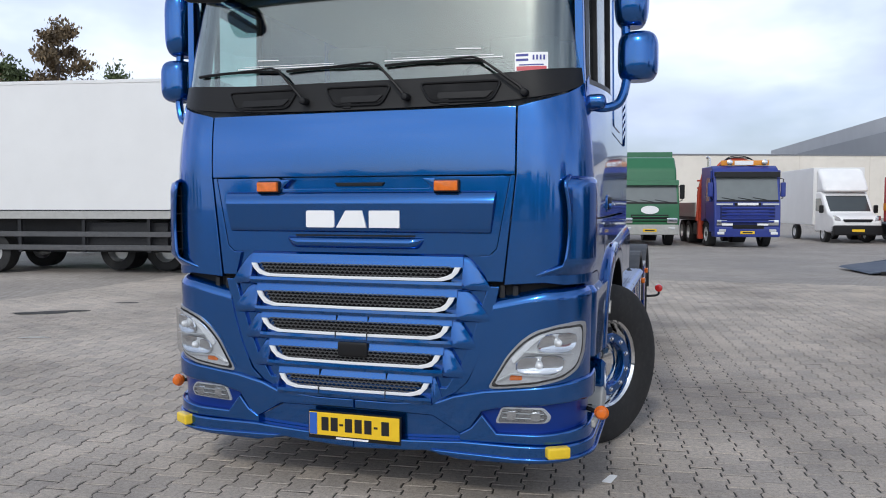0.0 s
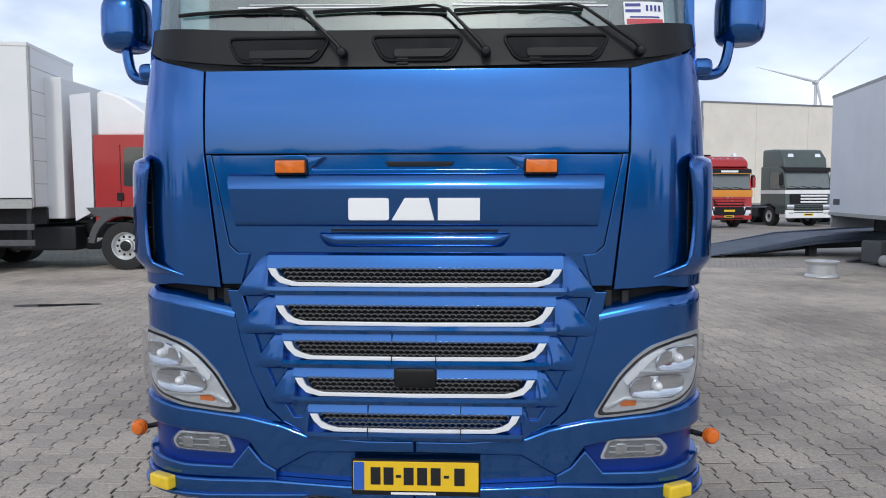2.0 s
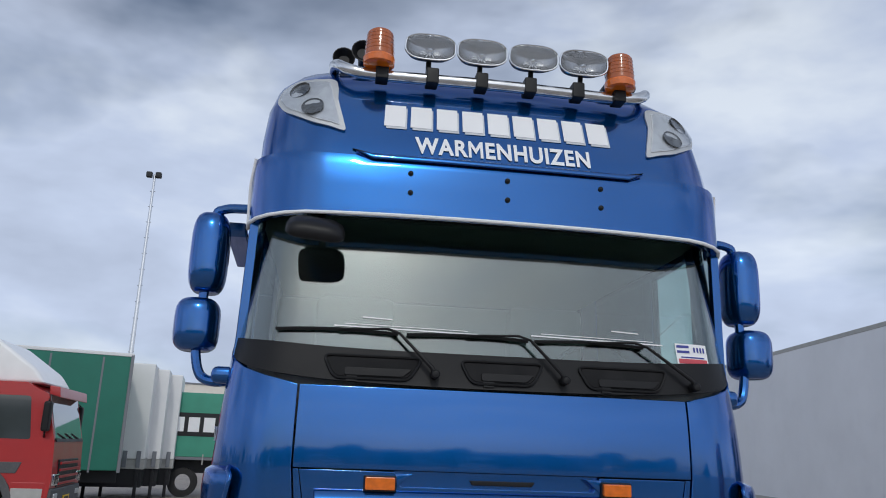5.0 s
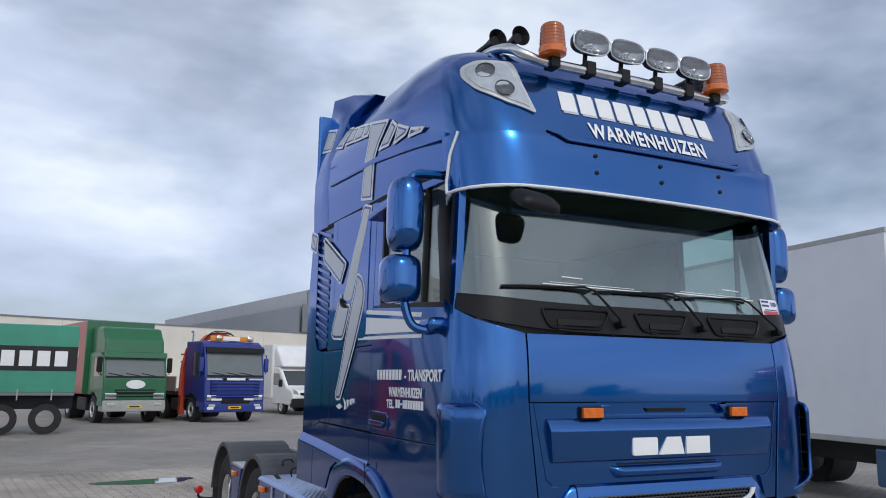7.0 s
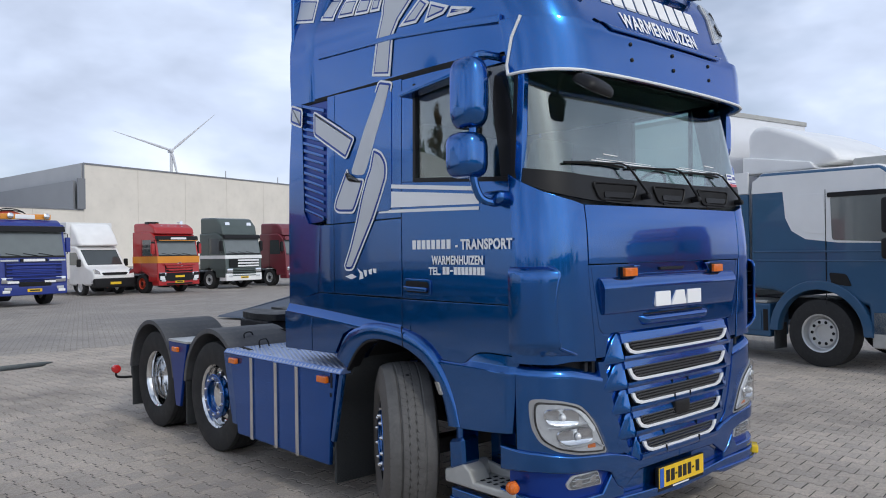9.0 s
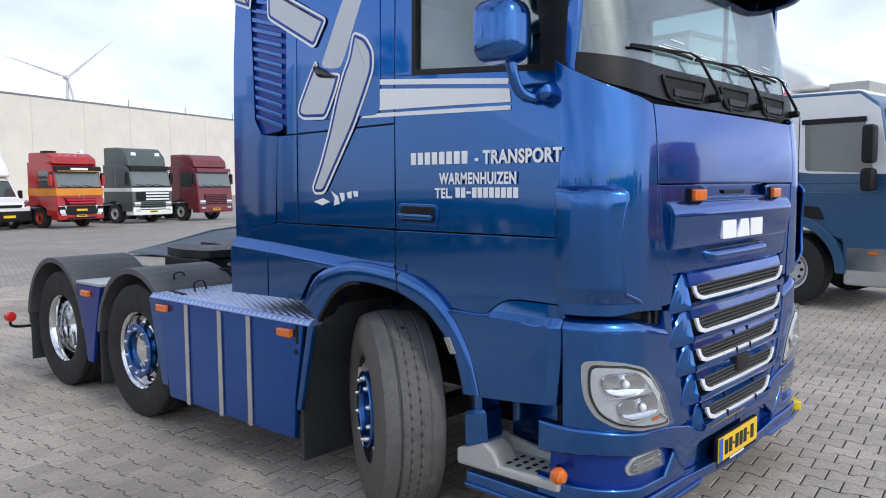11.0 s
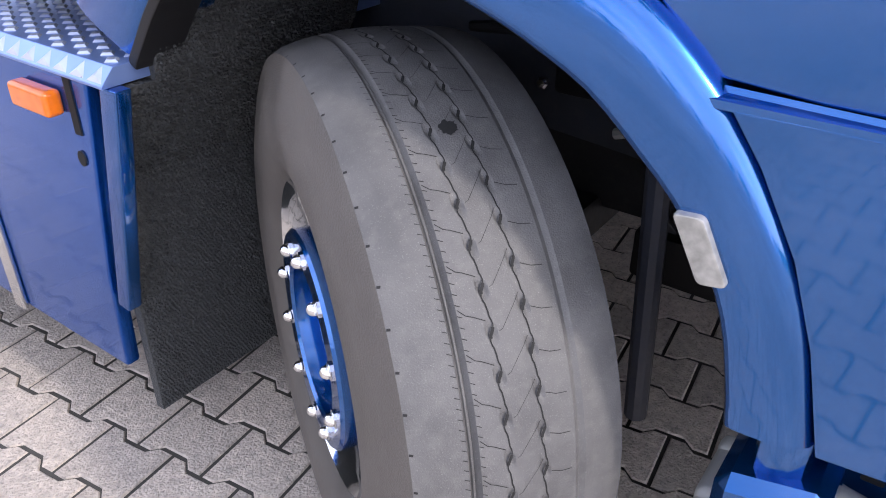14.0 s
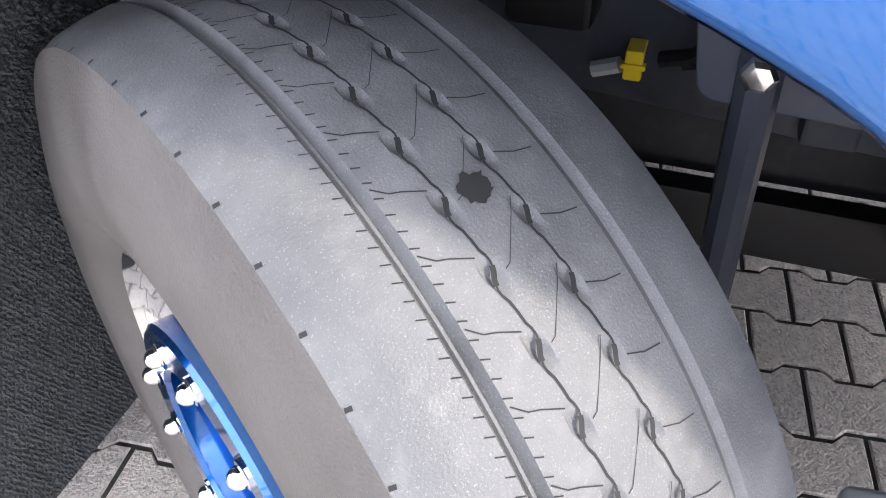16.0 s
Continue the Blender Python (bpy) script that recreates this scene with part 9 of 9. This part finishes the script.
# ---- yard details ----
WET = mat("puddle_water", (0.03, 0.032, 0.035), 0.04, 0, 0.05, 3, coat=1.0)


def puddle(x, y, rx, ry, seed, turn=0):
    rn = random.Random(seed)
    ph = [rn.random() * 6.28 for _ in range(4)]
    n = 40
    pts = []
    for i in range(n):
        a = 2 * math.pi * i / n
        k = 1 + 0.18 * math.sin(2 * a + ph[0]) + 0.12 * math.sin(3 * a + ph[1]) + 0.08 * math.sin(5 * a + ph[2])
        pts.append((rx * k * math.cos(a), ry * k * math.sin(a)))
    ob = part("puddle", prism(pts, 0.004, 0.006, "z"), WET)
    ob.matrix_basis = pose(x, y, 0, 0, 0, turn)
    tagged(ob, "shallow dark puddle on the block paving", "puddle", "puddles", "structure")


puddle(-1.4, 11.45, 0.72, 0.36, 1)
puddle(-7.25, 5.3, 0.50, 0.16, 2, 30)
puddle(-5.7, 3.5, 0.16, 0.06, 3, 20)
# stands for a long damp stain, drawn as a thin puddle
puddle(-5.75, 7.3, 0.5, 0.13, 4, 12)
puddle(-6.9, 6.6, 0.2, 0.05, 5, 20)
chalk = part("chalk_mark", prism(rounded([(-0.03, -0.07), (0.025, -0.07), (0.04, 0.07), (-0.005, 0.07)], 0.01), 0.003, 0.0045, "z"), VINYL)
chalk.matrix_basis = pose(1.31, 0.63, 0, 0, 0, -5)
tagged(chalk, "short white paint mark on the paving", "paint mark")

# ---- block paving: interlocking I-shaped blocks in running bond ----
PX, PY, PANG = 0.1640, 0.2060, 6.5


def paver_mat():
    m = mat("concrete_block", (0.495, 0.438, 0.380), 0.8, 0, 0.22, 38, bump=0.8, bscale=140, speck=0.38, speck_lo=0.56, speck_scale=95, speck_colour=(0.12, 0.115, 0.11), dirt=0.4, dirt_colour=(0.42, 0.40, 0.37))
    n, l = m.node_tree.nodes, m.node_tree.links
    p = n["Principled BSDF"]
    src = p.inputs["Base Color"].links[0].from_socket
    oi, ge = n.new("ShaderNodeObjectInfo"), n.new("ShaderNodeNewGeometry")
    ad = n.new("ShaderNodeMath")
    ad.operation = "ADD"
    l.new(oi.outputs["Random"], ad.inputs[0])
    l.new(ge.outputs["Random Per Island"], ad.inputs[1])
    fr = n.new("ShaderNodeMath")
    fr.operation = "FRACT"
    l.new(ad.outputs[0], fr.inputs[0])
    r = n.new("ShaderNodeValToRGB")
    r.color_ramp.elements[0].color, r.color_ramp.elements[1].color = (0.87, 0.87, 0.88, 1), (1.10, 1.08, 1.06, 1)
    r.color_ramp.elements.new(0.45).color = (1.0, 0.99, 0.98, 1)
    l.new(fr.outputs[0], r.inputs["Fac"])
    mx = n.new("ShaderNodeMix")
    mx.data_type, mx.blend_type = "RGBA", "MULTIPLY"
    mx.inputs[0].default_value = 1
    l.new(src, mx.inputs[6])
    l.new(r.outputs["Color"], mx.inputs[7])
    # large stains over the yard
    st = n.new("ShaderNodeTexNoise")
    st.inputs["Scale"].default_value, st.inputs["Detail"].default_value = 0.55, 5
    l.new(ge.outputs["Position"], st.inputs["Vector"])
    sr = n.new("ShaderNodeMapRange")
    sr.inputs["From Min"].default_value, sr.inputs["From Max"].default_value = 0.32, 0.62
    sr.inputs["To Min"].default_value, sr.inputs["To Max"].default_value = 0.66, 1.12
    l.new(st.outputs["Fac"], sr.inputs["Value"])
    m3 = n.new("ShaderNodeMix")
    m3.data_type, m3.blend_type = "RGBA", "MULTIPLY"
    m3.inputs[0].default_value = 1
    l.new(mx.outputs[2], m3.inputs[6])
    l.new(sr.outputs["Result"], m3.inputs[7])
    l.new(m3.outputs[2], p.inputs["Base Color"])
    return m


PAVER = paver_mat()
HX, HY, AMP = PX / 2 - 0.0050, PY / 2 - 0.0046, 0.0125


def paver_outline():
    r = [(HX + AMP, -HY), (HX + AMP, -0.062), (HX - AMP, -0.036), (HX - AMP, 0.036), (HX + AMP, 0.062), (HX + AMP, HY)]
    return r + [(-x, y) for x, y in reversed(r)]


OUT = paver_outline()
TOPO = [(x - math.copysign(0.0035, x), y - math.copysign(0.0035, y) * (1 if abs(y) > 0.09 else 0)) for x, y in OUT]


def paver_geo(cx, cy, rn, verts, faces, deep=True):
    b = len(verts)
    dz, tx, ty = rn.uniform(-0.0015, 0.0015), rn.uniform(-0.012, 0.012), rn.uniform(-0.012, 0.012)
    n = len(OUT)
    for x, y in TOPO:
        verts.append((cx + x, cy + y, 0.0 + dz + tx * x + ty * y))
    for x, y in OUT:
        verts.append((cx + x, cy + y, -0.0045 + dz + tx * x + ty * y))
    faces.append(list(range(b, b + n)))
    for i in range(n):
        j = (i + 1) % n
        faces.append((b + i, b + n + i, b + n + j, b + j))
    if deep:
        for x, y in OUT:
            verts.append((cx + x, cy + y, -0.02))
        for i in range(n):
            j = (i + 1) % n
            faces.append((b + n + i, b + 2 * n + i, b + 2 * n + j, b + n + j))


rn = random.Random(11)
rot2 = Matrix.Rotation(radians(PANG), 2)
verts, faces, near = [], [], []
for i in range(-64, 64):
    for j in range(-26, 76):
        cx, cy = i * PX - 0.0127, (j + 0.5 * (i % 2)) * PY + 0.06
        w = rot2 @ Vector((cx, cy))
        if not (-9.2 < w.x < 8.8 and -3.2 < w.y < 13.2):
            continue
        if -2.75 < w.x < -1.32 and 0.75 < w.y < 3.75 and len(near) < 290 or (-0.62 < w.x < -0.1 and 0.45 < w.y < 0.95 and len(near) < 300):
            near.append((cx, cy))
        else:
            paver_geo(cx, cy, rn, verts, faces, False)
me = bpy.data.meshes.new("block_field")
me.from_pydata(verts, [], faces)
me.materials.append(PAVER)
field = new("block_field", me)
field.parent = ground
field.matrix_basis = pose(0, 0, 0, 0, 0, PANG)
tagged(field, "interlocking grey concrete paving blocks", "", "", "stuff")
kinds = []
for k in range(6):
    v, f = [], []
    paver_geo(0, 0, rn, v, f)
    me = bpy.data.meshes.new("paving_block")
    me.from_pydata(v, [], f)
    me.materials.append(PAVER)
    kinds.append(me)
for cx, cy in near:
    ob = new("paving_block", rn.choice(kinds))
    ob.parent = ground
    w = rot2 @ Vector((cx, cy))
    ob.matrix_basis = pose(w.x, w.y, 0, 0, 0, PANG)
JOINT = mat("joint_sand", (0.048, 0.045, 0.041), 0.9, 0, 0.3, 30, dirt=0.3, dirt_colour=(0.07, 0.08, 0.05))
bm = bmesh.new()
bm.faces.new([bm.verts.new((x, y, -0.006)) for x, y in ((GX0, GY0), (GX1, GY0), (GX1, GY1), (GX0, GY1))])
part("joint_bed", bm, JOINT, ground)
